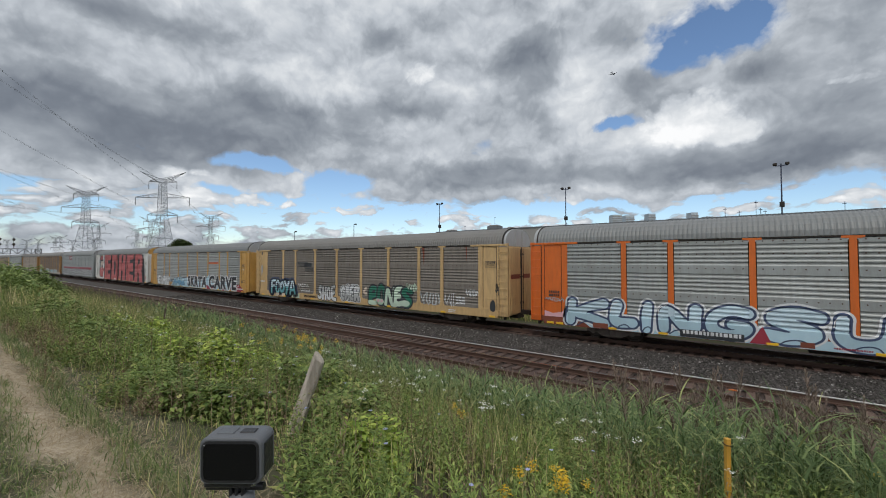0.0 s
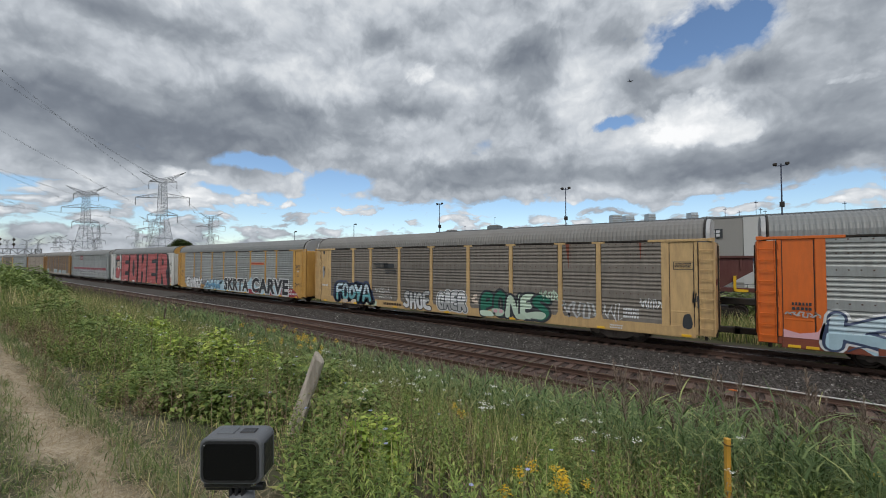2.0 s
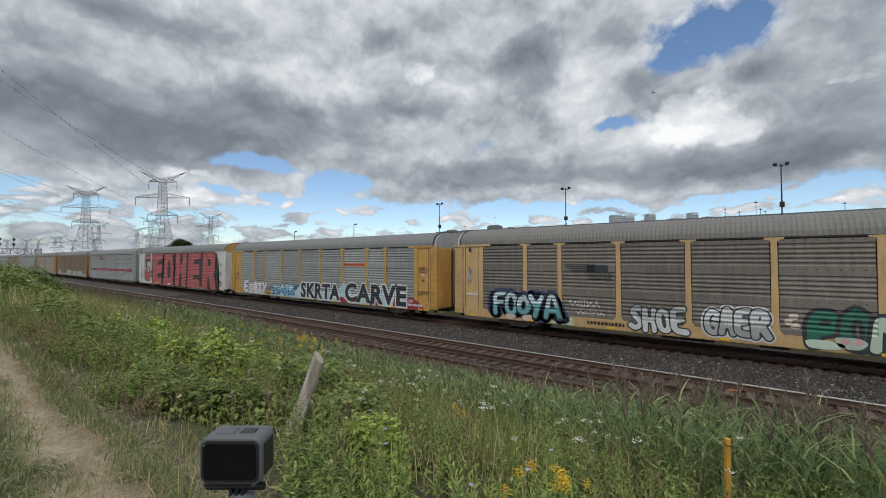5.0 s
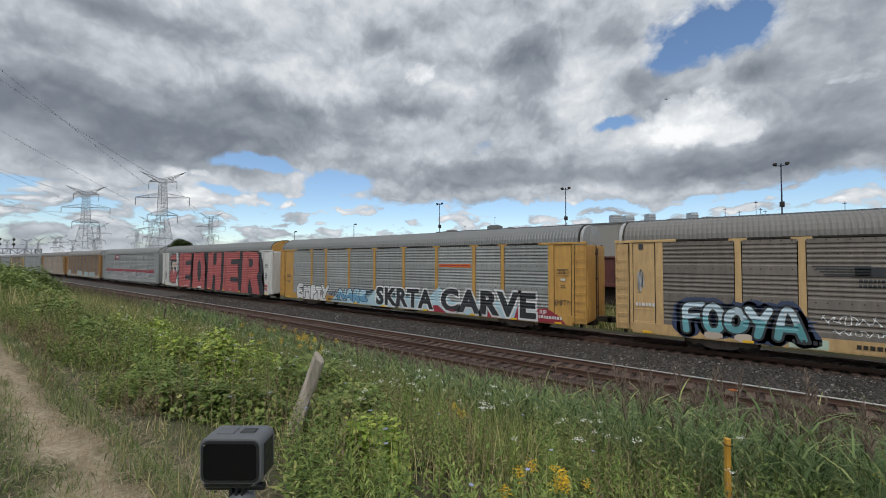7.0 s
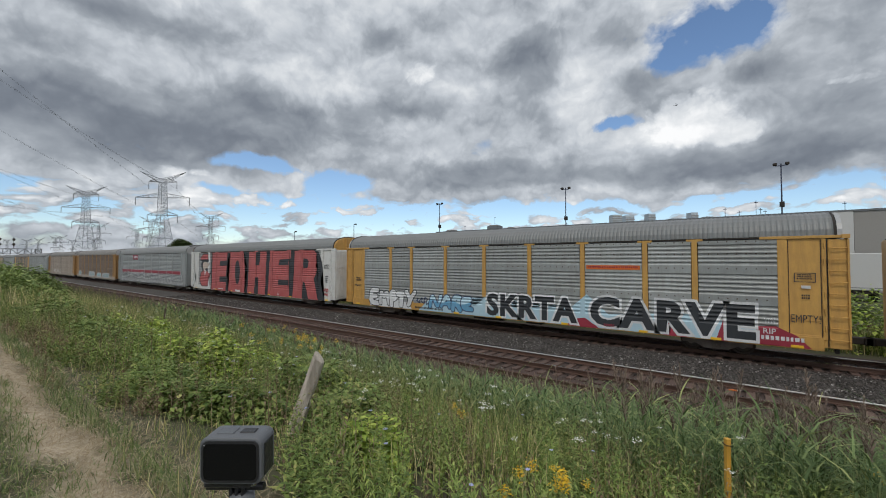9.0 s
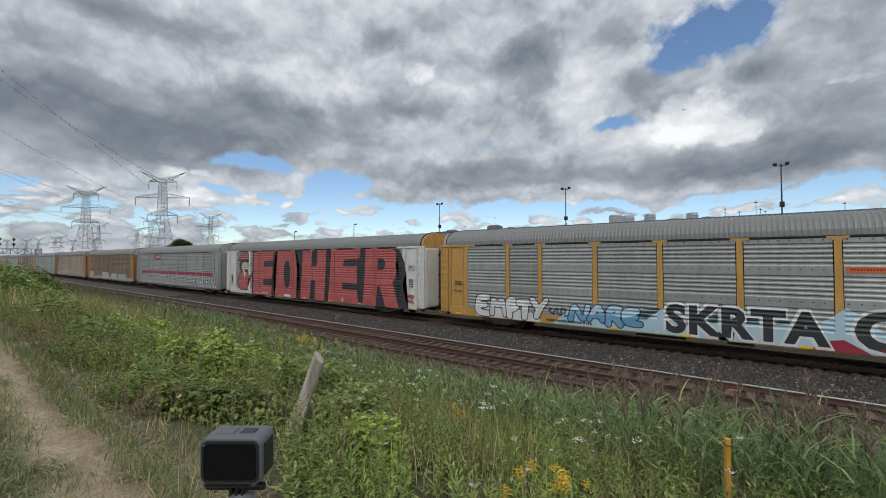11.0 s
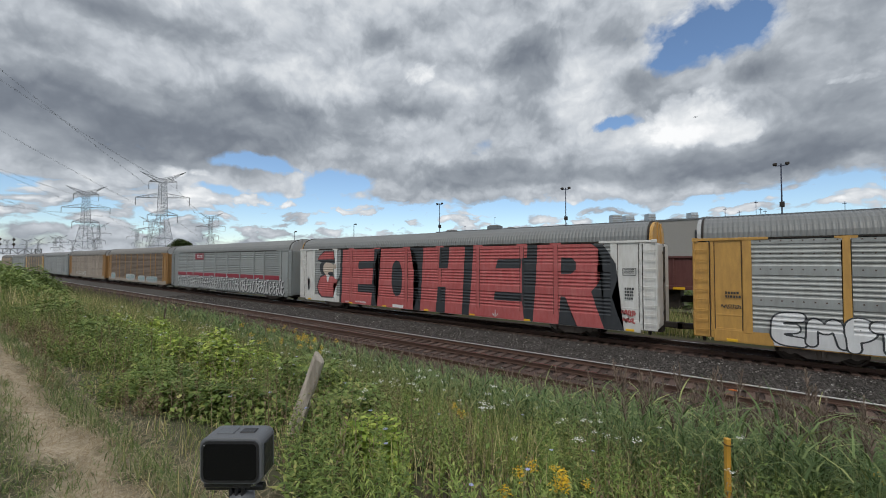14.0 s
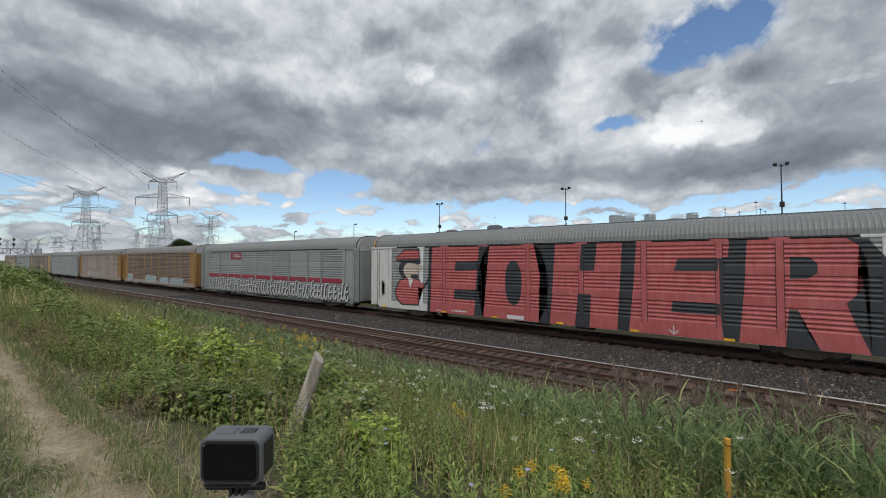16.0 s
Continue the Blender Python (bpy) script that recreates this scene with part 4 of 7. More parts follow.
def blob(cx, cz, rx, rz, seed=0, power=2.4, n=28, wob=0.12):
    rng = random.Random(seed)
    ph = [rng.uniform(0, 6.28) for _ in range(3)]
    out = []
    for k in range(n):
        a = k * math.tau / n
        c, s = math.cos(a), math.sin(a)
        r = 1 + wob * (math.sin(2 * a + ph[0]) * 0.5 + math.sin(3 * a + ph[1]) * 0.5 + math.sin(5 * a + ph[2]) * 0.25)
        out.append((cx + rx * r * math.copysign(abs(c) ** (2 / power), c), max(0.6, cz + rz * r * math.copysign(abs(s) ** (2 / power), s))))
    return out


def stroke(pts, width):
    """A brush stroke along points, as one ribbon outline."""
    left, right = [], []
    for k, (x, z) in enumerate(pts):
        x0, z0 = pts[max(k - 1, 0)]
        x1, z1 = pts[min(k + 1, len(pts) - 1)]
        d = math.hypot(x1 - x0, z1 - z0) or 1
        nx, nz = -(z1 - z0) / d * width / 2, (x1 - x0) / d * width / 2
        left.append((x + nx, z + nz))
        right.append((x - nx, z - nz))
    return left, right


def stroke_bm(lines, width):
    bm = bmesh.new()
    for pts in lines:
        left, right = stroke(pts, width)
        a = [bm.verts.new((x, 0, z)) for x, z in left]
        b = [bm.verts.new((x, 0, z)) for x, z in right]
        for k in range(len(a) - 1):
            bm.faces.new((a[k], a[k + 1], b[k + 1], b[k]))
    return bm


def scribble(car, x0, x1, z0, z1, mat, seed, loops=5, width=0.05, layer=2, name="scrawl"):
    """A loose illegible scrawl."""
    rng = random.Random(seed)
    n = loops * 6
    pts = []
    for k in range(n):
        f = k / (n - 1)
        pts.append((x0 + (x1 - x0) * f + 0.28 * (x1 - x0) / loops * math.sin(k * 1.9), (z0 + z1) / 2 + (z1 - z0) / 2 * math.sin(k * 1.05 + rng.uniform(-0.5, 0.5)) * rng.uniform(0.5, 1)))
    paint(name, stroke_bm([pts], width), mat, car, layer)


def bars(car, x0, x1, z0, z1, mat, rows=1, seed=0, layer=3, name="marking"):
    """Small writing as bars of its size."""
    rng = random.Random(seed)
    out = []
    h = (z1 - z0) / (rows * 1.6)
    for r in range(rows):
        z = z1 - h * (r * 1.6 + 1)
        x = x0
        while x < x1 - 0.04:
            w = min(rng.uniform(0.5, 0.9) * h, x1 - x)
            out.append(rect(x, x + w, z, z + h))
            x += w + h * 0.3
    paint(name, outline_bm(*out), mat, car, layer)


def reflectors(car, xs, z=0.66, w=0.36):
    for x in xs:
        part("reflector", boxes([(x - w / 2, x + w / 2, -HALF - 0.03, -HALF + 0.02, z - 0.05, z + 0.05)], 0.006), M["amber"], car, "yellow reflector strip")


def frame_mark(car, x0, x1, z0, z1, mat, rows=3, seed=1):
    t = 0.025
    paint("stencil", outline_bm(rect(x0, x1, z0, z0 + t), rect(x0, x1, z1 - t, z1), rect(x0, x0 + t, z0 + t, z1 - t), rect(x1 - t, x1, z0 + t, z1 - t)), mat, car, 3)
    bars(car, x0 + 0.08, x1 - 0.08, z0 + 0.08, z1 - 0.05, mat, rows, seed, 3, "stencil")


def paint_orange():
    car = orange
    # a long row of swollen pale blue letters along the foot of the side
    paint("graffiti", outline_bm([(3.1, 0.6), (15.5, 0.6), (15.5, 0.95), (2.6, 0.95)]), M["sky_paint"], car, -1, "pale blue paint along the sill")
    rows = ((1.75, 2.35), (3.85, 1.45), (5.1, 0.95), (5.85, 1.95), (7.55, 2.05), (9.4, 2.25), (11.45, 1.95), (13.2, 2.1))
    bubble(car, "KLINGSUE", rows, 0.62, 2.08, 0.205, [M["sky_paint"]], M["navy_paint"], M["white_paint"], 0.085, 0.075, M["ice_paint"], 5, None, 0, "pale blue bubble letters with dark outlines")
    folds, shine = [], []
    for k, (a, w) in enumerate(rows):
        shine.append(rounded([(a + 0.16, 1.45), (a + 0.2, 1.78), (a + 0.5, 1.9)]))
        folds.append(rounded([(a + w * 0.3, 0.66), (a + w * 0.42, 0.86), (a + w * 0.62, 0.9), (a + w * 0.7, 0.7)]))
    paint("graffiti", stroke_bm(folds, 0.05), M["navy_paint"], car, 3)
    paint("graffiti", stroke_bm(shine, 0.035), M["white_paint"], car, 3)
    paint("graffiti", outline_bm([(9.2, 0.62), (9.9, 0.62), (9.62, 1.3)]), M["dark_red_paint"], car, 4)
    paint("graffiti", outline_bm([(0.75, 0.98), (1.9, 0.98), (1.9, 1.65), (1.7, 1.25), (1.2, 1.15), (0.75, 1.28)]), M["pink_paint"], car, 0)
    paint("number_board", outline_bm(rect(6.85, 9.05, 0.62, 0.92)), M["black_paint"], car, 5)
    bars(car, 6.95, 8.95, 0.66, 0.90, M["white_paint"], 1, 3, 6)
    bars(car, 1.0, 1.6, 1.95, 2.3, M["black_paint"], 2, 4)
    scribble(car, 0.8, 1.8, 1.75, 1.98, M["grey_paint"], 3, 5, 0.05)
    paint("sill_patch", outline_bm(rect(3.2, 3.9, 0.62, 0.86), rect(10.7, 11.1, 0.64, 0.84)), M["rusty_red"], car, 4, "bare rust-red patch on the sill")
    bars(car, 11.6, 12.6, 0.66, 0.76, M["dark_red_paint"], 1, 21, 4)
    reflectors(car, [1.05, 1.55, 4.1, 6.2, 9.9, 12.8])


def paint_dusky():
    car = dusky
    paint("graffiti", outline_bm(blob(3.0, 1.45, 0.75, 0.72, 31, 2.2, 28, 0.25), blob(4.1, 1.4, 0.8, 0.72, 32, 2.2, 28, 0.2), blob(5.2, 1.4, 0.8, 0.78, 33, 2.2, 28, 0.25), blob(6.2, 1.35, 0.75, 0.65, 34, 2.2, 28, 0.3)), M["navy_paint"], car, 0, "dark blue backing of teal letters")
    bubble(car, "FOOYA", ((2.55, 1.05), (3.3, 0.95), (4.05, 0.95), (4.8, 0.95), (5.6, 1.05)), 0.82, 2.1, 0.12, [M["teal_paint"]], M["black_paint"], M["navy_paint"], 0.08, 0.13, M["ice_paint"], 4)
    paint("graffiti", outline_bm(*[[(x, 1.75), (x + 0.16, 2.36 - 0.1 * (k % 2)), (x + 0.3, 1.75)] for k, x in enumerate((2.7, 3.5, 4.3, 5.0, 5.75))], [(6.4, 1.4), (6.95, 1.62), (6.4, 1.65)], [(2.6, 1.3), (2.2, 1.5), (2.6, 1.6)]), M["navy_paint"], car, -0.6)
    paint("graffiti", outline_bm(blob(3.75, 0.78, 0.3, 0.16, 4), blob(4.75, 0.78, 0.3, 0.16, 6)), M["skin_paint"], car, 3)
    paint("lettering", letters_bm("19", 6.0, 6.35, 1.75, 1.95), M["white_paint"], car, 3)
    scribble(car, 7.0, 8.5, 1.5, 1.95, M["white_paint"], 11, 6, 0.035)
    scribble(car, 7.3, 8.7, 1.15, 1.45, M["white_paint"], 12, 6, 0.03)
    bubble(car, "SHOE", ((9.75, 0.75), (10.3, 0.7), (10.85, 0.72), (11.4, 0.75)), 0.66, 1.84, 0.115, [M["white_paint"]], M["black_paint"], None, 0.055, 0.05, M["grey_paint"], 7)
    bubble(car, "GAER", ((12.6, 0.75), (13.15, 0.65), (13.65, 0.65), (14.15, 0.75)), 0.74, 1.92, 0.115, [M["grey_paint"]], M["black_paint"], M["white_paint"], 0.055, 0.06, M["white_paint"], 9)
    bubble(car, "PONES", ((15.75, 1.2), (16.65, 1.05), (17.4, 1.2), (18.3, 0.95), (18.95, 1.25)), 0.68, 2.12, 0.15, [M["green_paint"], M["green_paint"], M["mint_paint"], M["mint_paint"], M["green_paint"]], M["black_paint"], None, 0.125, 0.05, None, 12, None, 0, "dark green and pale green bubble letters")
    paint("graffiti", outline_bm(blob(16.3, 0.82, 0.5, 0.17, 41), blob(17.0, 0.95, 0.42, 0.2, 42), blob(19.3, 0.95, 0.55, 0.2, 43), blob(18.4, 0.8, 0.3, 0.15, 44)), M["mint_paint"], car, 3)
    paint("graffiti", outline_bm(blob(16.85, 1.0, 0.12, 0.1, 45), blob(17.2, 1.0, 0.12, 0.1, 46)), M["pink_paint"], car, 4)
    paint("graffiti", outline_bm(blob(15.5, 1.75, 0.13, 0.13, 1), blob(15.35, 1.55, 0.12, 0.12, 2), blob(15.55, 1.4, 0.14, 0.12, 3)), M["skin_paint"], car, 3)
    scribble(car, 19.5, 20.5, 1.75, 2.35, M["mint_paint"], 5, 4, 0.09)
    scribble(car, 20.7, 22.4, 0.95, 1.9, M["grey_paint"], 6, 4, 0.11)
    scribble(car, 22.7, 23.5, 0.95, 1.95, M["white_paint"], 8, 3, 0.05)
    bars(car, 23.6, 24.25, 1.15, 1.65, M["white_paint"], 3, 8)
    scribble(car, 24.3, 25.2, 1.65, 2.2, M["white_paint"], 9, 5, 0.05)
    # faded road name: lines and bars
    paint("logo", outline_bm(*[rect(6.8 + 0.1 * k, 8.3, 3.62 - k * 0.10, 3.67 - k * 0.10) for k in range(4)], rect(7.9, 8.9, 3.3, 3.62)), M["black_paint"], car, 0)
    bars(car, 8.0, 9.1, 2.85, 3.2, M["black_paint"], 2, 6, 1)
    paint("number_board", outline_bm(rect(6.1, 7.2, 0.62, 0.98)), M["mint_paint"], car, 0)
    bars(car, 6.2, 7.1, 0.68, 0.92, M["black_paint"], 1, 3)
    bars(car, 9.2 - 1.3, 9.6, 0.68, 0.92, M["dark_steel"], 1, 5)
    frame_mark(car, 25.65, 26.4, 3.45, 3.8, M["black_paint"])
    paint("scorch_mark", outline_bm(blob(26.15, 1.25, 0.17, 0.34, 3)), M["black_paint"], car, 1, "black scorch-like paint smear")
    scribble(car, 26.35, 26.6, 1.8, 2.6, M["black_paint"], 14, 3, 0.04)
    bars(car, 23.0, 23.6, 0.64, 0.86, M["white_paint"], 2, 5)
    scribble(car, 0.95, 1.2, 2.4, 3.6, M["white_paint"], 15, 6, 0.035)
    bars(car, 0.85, 1.7, 1.72, 1.95, M["white_paint"], 1, 7)
    paint("vent", outline_bm(rect(1.0, 1.18, 4.35, 4.6)), M["black_paint"], car, 0)
    paint("rust_streaks", outline_bm([(20.9, 4.66), (21.1, 4.66), (21.05, 3.4)], [(24.3, 4.66), (24.4, 4.66), (24.36, 3.8)]), M["rusty_red"], car, 0)
    reflectors(car, [1.3, 4.9, 9.0, 13.4, 17.9, 22.6, 26.1])


def paint_silver():
    car = silver
    paint("graffiti", outline_bm([(7.2, 0.62), (24.7, 0.62), (24.7, 1.25), (22.0, 1.6), (19, 1.3), (18, 2.2), (17.2, 1.5), (14, 1.25), (12.2, 1.75), (11.6, 1.2), (8, 1.3)]), M["sky_paint"], car, 0, "pale blue and red backing of the lettering")
    paint("graffiti", outline_bm([(17.0, 0.6), (18.6, 0.6), (17.9, 1.05), (17.3, 0.95)], [(21.3, 0.6), (22.3, 0.6), (21.5, 1.15)], [(23.2, 0.6), (23.6, 0.6), (23.5, 1.6)],
                                [(24.5, 0.62), (26.1, 0.62), (25.7, 1.05), (25.1, 1.35), (24.5, 1.3)]), M["dark_red_paint"], car, 0.6)
    paint("graffiti", outline_bm([(2.6, 0.62), (6.6, 0.62), (6.4, 1.0), (4.6, 1.25), (2.5, 1.1)]), M["white_paint"], car, -1)
    bubble(car, "EMPTY", ((2.45, 1.15), (3.4, 1.25), (4.45, 0.95), (5.15, 1.05), (5.9, 1.15)), 0.68, 1.95, 0.16, [M["white_paint"]], M["black_paint"], None, 0.055, 0.05, None, 3, None, 0, "white bubble letters with black outlines")
    bubble(car, "NARE", ((8.0, 1.15), (8.95, 0.95), (9.75, 0.95), (10.5, 0.95)), 0.78, 1.8, 0.125, [M["blue_paint"]], M["navy_paint"], None, 0.055, 0.05, M["sky_paint"], 5, None, 1)
    scribble(car, 7.0, 8.0, 1.0, 1.5, M["navy_paint"], 4, 3, 0.08)
    for text, x0, x1, z1 in (("SKRTA", 12.35, 17.55, 1.98), ("CARVE", 18.15, 24.5, 2.12)):
        paint("lettering", letters_bm(text, x0, x1, 0.72, z1, 0.10, 0.0, 1.1, 0.11), M["white_paint"], car, 1)
        paint("lettering", letters_bm(text, x0, x1, 0.72, z1, 0.045, 0.0, 1.1), M["black_paint"], car, 2)
    paint("lettering", letters_bm("VPN...", 24.75, 25.2, 1.45, 1.65), M["white_paint"], car, 3)
    paint("lettering", letters_bm("RIP", 24.72, 25.1, 1.05, 1.25, 0.01), M["white_paint"], car, 3)
    bars(car, 24.65, 25.9, 0.74, 0.98, M["white_paint"], 1, 3)
    paint("lettering", letters_bm("EMPTY!", 25.55, 26.35, 1.55, 1.85), M["black_paint"], car, 3)
    paint("sign", outline_bm(rect(18.0, 20.4, 3.42, 3.62)), M["orange"], car, 0, "small orange-red banner")
    bars(car, 18.1, 20.3, 3.45, 3.58, M["dark_red_paint"], 1, 9, 1)
    bars(car, 6.9, 9.2, 0.66, 0.84, M["black_paint"], 1, 12)
    frame_mark(car, 25.65, 26.25, 3.05, 3.4, M["black_paint"])
    paint("placard", outline_bm(rect(25.85, 26.1, 2.82, 2.93)), M["white_paint"], car, 3)
    bars(car, 25.85, 26.1, 2.4, 2.6, M["black_paint"], 2, 3)
    bars(car, 1.1, 1.6, 2.3, 2.6, M["black_paint"], 2, 3)
    scribble(car, 0.95, 1.6, 1.9, 2.1, M["black_paint"], 13, 5, 0.03)
    bars(car, 18.8, 19.3, 0.68, 0.86, M["dark_red_paint"], 1, 4, 4)
    reflectors(car, [1.3, 10.2, 13.1, 16.9, 20.5, 23.2, 25.7])


def paint_red():
    car = redcar
    # one red field with the black shadows and counters of the letters laid over it
    paint("lettering", outline_bm([(5.2, 0.6), (24.87, 0.6), (24.5, 1.6), (24.28, 2.34), (24.62, 2.75), (24.84, 3.3), (24.8, 3.9), (24.62, 4.4), (24.3, 4.66), (5.35, 4.66)]), M["red_paint"], car, 0, "huge faded red block letters")
    black = [
        [(5.18, 0.6), (5.42, 0.6), (5.56, 4.66), (5.3, 4.66)],
        [(7.35, 3.2), (8.98, 3.28), (9.02, 3.82), (7.4, 3.78)],
        [(7.28, 1.5), (8.85, 1.5), (8.88, 2.12), (7.3, 2.08)],
        [(9.08, 4.66), (8.86, 2.6), (8.74, 0.6), (9.35, 0.6), (9.1, 1.3), (8.98, 2.3), (9.1, 3.5), (9.4, 4.3), (9.75, 4.66)],
        blob(11.28, 2.62, 0.5, 1.22, 0, 2.3, 24, 0.0),
        [(12.5, 4.66), (13.66, 4.66), (13.5, 2.2), (13.36, 0.6), (12.75, 0.6), (13.15, 1.4), (13.3, 2.6), (13.15, 3.6), (12.85, 4.35)],
        [(15.0, 4.66), (15.75, 4.66), (15.62, 3.35), (14.92, 3.35)],
        [(14.66, 0.6), (15.38, 0.6), (15.45, 2.2), (14.82, 2.2)],
        [(16.9, 4.66), (17.5, 4.66), (17.35, 2.6), (17.15, 0.6), (16.65, 0.6), (16.8, 2.6)],
        [(18.98, 3.4), (20.55, 3.42), (20.6, 3.95), (19.12, 3.9)],
        [(18.86, 1.62), (20.6, 1.62), (20.6, 2.08), (18.92, 2.1)],
        [(20.95, 4.66), (21.52, 4.66), (21.4, 2.6), (21.22, 0.6), (20.72, 0.6), (20.62, 1.62), (20.6, 3.95), (20.9, 4.0)],
        [(22.78, 3.16), (23.3, 3.18), (23.55, 3.4), (23.55, 3.75), (23.35, 3.98), (22.8, 4.0)],
        [(22.62, 0.6), (23.58, 0.6), (23.2, 1.3), (22.98, 2.02), (22.74, 2.02)],
        [(24.3, 4.66), (24.85, 4.6), (25.12, 4.2), (25.42, 3.7), (25.5, 3.0), (25.22, 2.15), (25.45, 1.4), (25.75, 0.6), (24.87, 0.6), (24.5, 1.6), (24.28, 2.34), (24.62, 2.75), (24.84, 3.3), (24.8, 3.9), (24.62, 4.4)],
    ]
    for pts in black:
        paint("lettering", outline_bm(pts), M["black_paint"], car, 1.2)
    seams = [rect(x + s * 0.125 - 0.011, x + s * 0.125 + 0.011, 1.1, 4.62) for x in POSTS[1:] for s in (-1, 1)]
    for r in seams:
        paint("seam", outline_bm(r), M["dark_steel"], car, 1.9)
    # a painted figure, as plain shapes only
    paint("graffiti", outline_bm([(2.25, 1.7), (2.7, 2.55), (3.3, 2.75), (4.3, 2.7), (5.0, 2.35), (5.2, 2.75), (5.3, 2.4), (4.75, 1.95), (4.45, 2.05), (4.5, 0.9), (2.9, 0.85), (2.45, 1.2)]), M["black_paint"], car, 0)
    paint("graffiti", outline_bm([(2.36, 1.68), (2.76, 2.45), (3.3, 2.65), (4.25, 2.6), (4.95, 2.28), (4.7, 2.05), (4.36, 2.12), (4.42, 0.98), (2.98, 0.94), (2.58, 1.25)]), M["red_paint"], car, 1)
    paint("graffiti", outline_bm([(3.5, 2.65), (3.95, 2.65), (3.72, 2.0)]), M["white_paint"], car, 1.6)
    paint("graffiti", outline_bm(blob(3.55, 3.2, 0.86, 0.68, 5, 2.6, 28, 0.1)), M["black_paint"], car, 0.4)
    paint("graffiti", outline_bm(blob(3.78, 3.15, 0.66, 0.55, 5, 2.4, 28, 0.1), blob(4.55, 3.35, 0.26, 0.17, 6)), M["skin_paint"], car, 1.3)
    paint("graffiti", outline_bm(blob(4.05, 2.78, 0.3, 0.16, 8)), M["black_paint"], car, 1.8)
    paint("graffiti", outline_bm([(2.35, 3.85), (2.5, 4.15), (3.2, 4.6), (4.45, 4.6), (4.62, 3.8), (4.6, 3.6), (2.7, 3.72)]), M["black_paint"], car, 1.9)
    paint("graffiti", outline_bm([(2.42, 3.9), (2.55, 4.12), (3.25, 4.53), (4.38, 4.53), (4.5, 3.92)]), M["red_paint"], car, 2.3)
    paint("graffiti", outline_bm([(4.45, 1.0), (4.78, 0.7), (4.85, 4.66), (4.7, 4.66)]), M["white_paint"], car, 0.2)
    frame_mark(car, 25.72, 26.3, 3.15, 3.5, M["black_paint"])
    bars(car, 25.8, 26.2, 2.0, 2.6, M["black_paint"], 4, 5)
    scribble(car, 25.65, 26.25, 1.3, 1.6, M["red_paint"], 31, 4, 0.07)
    scribble(car, 25.7, 26.2, 0.98, 1.25, M["red_paint"], 32, 3, 0.07)
    scribble(car, 1.05, 1.3, 1.3, 2.5, M["grey_paint"], 33, 6, 0.05)
    paint("number_board", outline_bm(rect(7.0, 8.3, 0.66, 0.86)), M["red_paint"], car, 1)
    bars(car, 7.05, 8.25, 0.68, 0.84, M["white_paint"], 1, 8)
    paint("placard", outline_bm(rect(10.9, 11.9, 0.64, 0.84)), M["white_paint"], car, 2)
    paint("mark", stroke_bm([[(18.95, 0.66), (18.95, 1.05)], [(18.78, 0.85), (18.95, 0.66), (19.12, 0.85)]], 0.05), M["white_paint"], car, 2)
    reflectors(car, [1.3, 6.5, 10.1, 13.9, 17.4, 20.9, 26.0])
    bars(car, 5.9, 6.3, 0.66, 0.76, M["white_paint"], 1, 8)


def paint_grey():
    car, rng = greycar, random.Random(9)
    stripe = [rect(a + 0.1, b - 0.1, 2.02, 2.42) for a, b in zip([EDGE0] + POSTS, POSTS + [EDGE1])]
    for r in stripe:
        paint("stripe", outline_bm(r), M["dark_red_paint"], car, -3, "faded maroon stripe")
    paint("sign", outline_bm(rect(7.05, 9.35, 3.9, 4.62)), M["dark_red_paint"], car, 1, "red sign board with white bars")
    bars(car, 7.6, 9.1, 4.05, 4.45, M["white_paint"], 2, 3, 2)
    dark, pale = [], []
    x = 2.2
    while x < 26.0:
        h = 1.95 + rng.uniform(-0.25, 0.15)
        z0 = 0.68 + rng.uniform(0, 0.15)
        pale.append([(x, z0 + 0.1), (x + rng.uniform(-0.12, 0.12), (z0 + h) / 2), (x + 0.1, h), (x + rng.uniform(0.25, 0.5), h + rng.uniform(-0.15, 0.05))])
        pale.append([(x, z0 + 0.1), (x + 0.22, z0), (x + 0.36, z0 + 0.3)])
        if rng.random() < 0.5:
            pale.append([(x + 0.05, (z0 + h) / 2), (x + 0.35, (z0 + h) / 2 + 0.12)])
        x += rng.uniform(0.42, 0.62)
    dark = [[(a + 0.05, b - 0.05) for a, b in line] for line in pale]
    paint("graffiti", stroke_bm(dark, 0.30), M["black_paint"], car, 1)
    paint("graffiti", stroke_bm(pale, 0.15), M["white_paint"], car, 2, "spiky white illegible graffiti")


def paint_rest():
    for x0, x1, z1, seed in ((2.0, 4.4, 1.8, 3), (9.9, 14.0, 1.75, 4), (15.5, 18.5, 1.6, 5), (19.0, 23.5, 1.6, 6)):
        paint("graffiti", outline_bm(blob((x0 + x1) / 2, (0.75 + z1) / 2, (x1 - x0) / 2, (z1 - 0.75) / 2, seed, 4, 28, 0.06)), M["grey_paint"], browncar, 0, "patch of faded pale graffiti")
        scribble(browncar, x0 + 0.2, x1 - 0.2, 0.9, z1 - 0.1, M["teal_paint"], seed, 5, 0.12, 1)
    scribble(tancar, 6, 14, 0.8, 1.8, M["white_paint"], 7, 9, 0.1)


paint_orange()
paint_dusky()
paint_silver()
paint_red()
paint_grey()
paint_rest()


# ---- beyond the tracks ----
def at(px, py, depth):
    """A place in the distance by bearing and height: px, py on a plane as wide as the view, depth along the heading."""
    f = 784 / math.tan(radians(LENS / 2))
    return CAM_POSE @ Vector(((px - 784) / f * depth, -(py - 441) / f * depth, -depth))


def ground_at(px, depth):
    v = at(px, 459.6, depth)
    return Vector((v.x, v.y, -0.6))


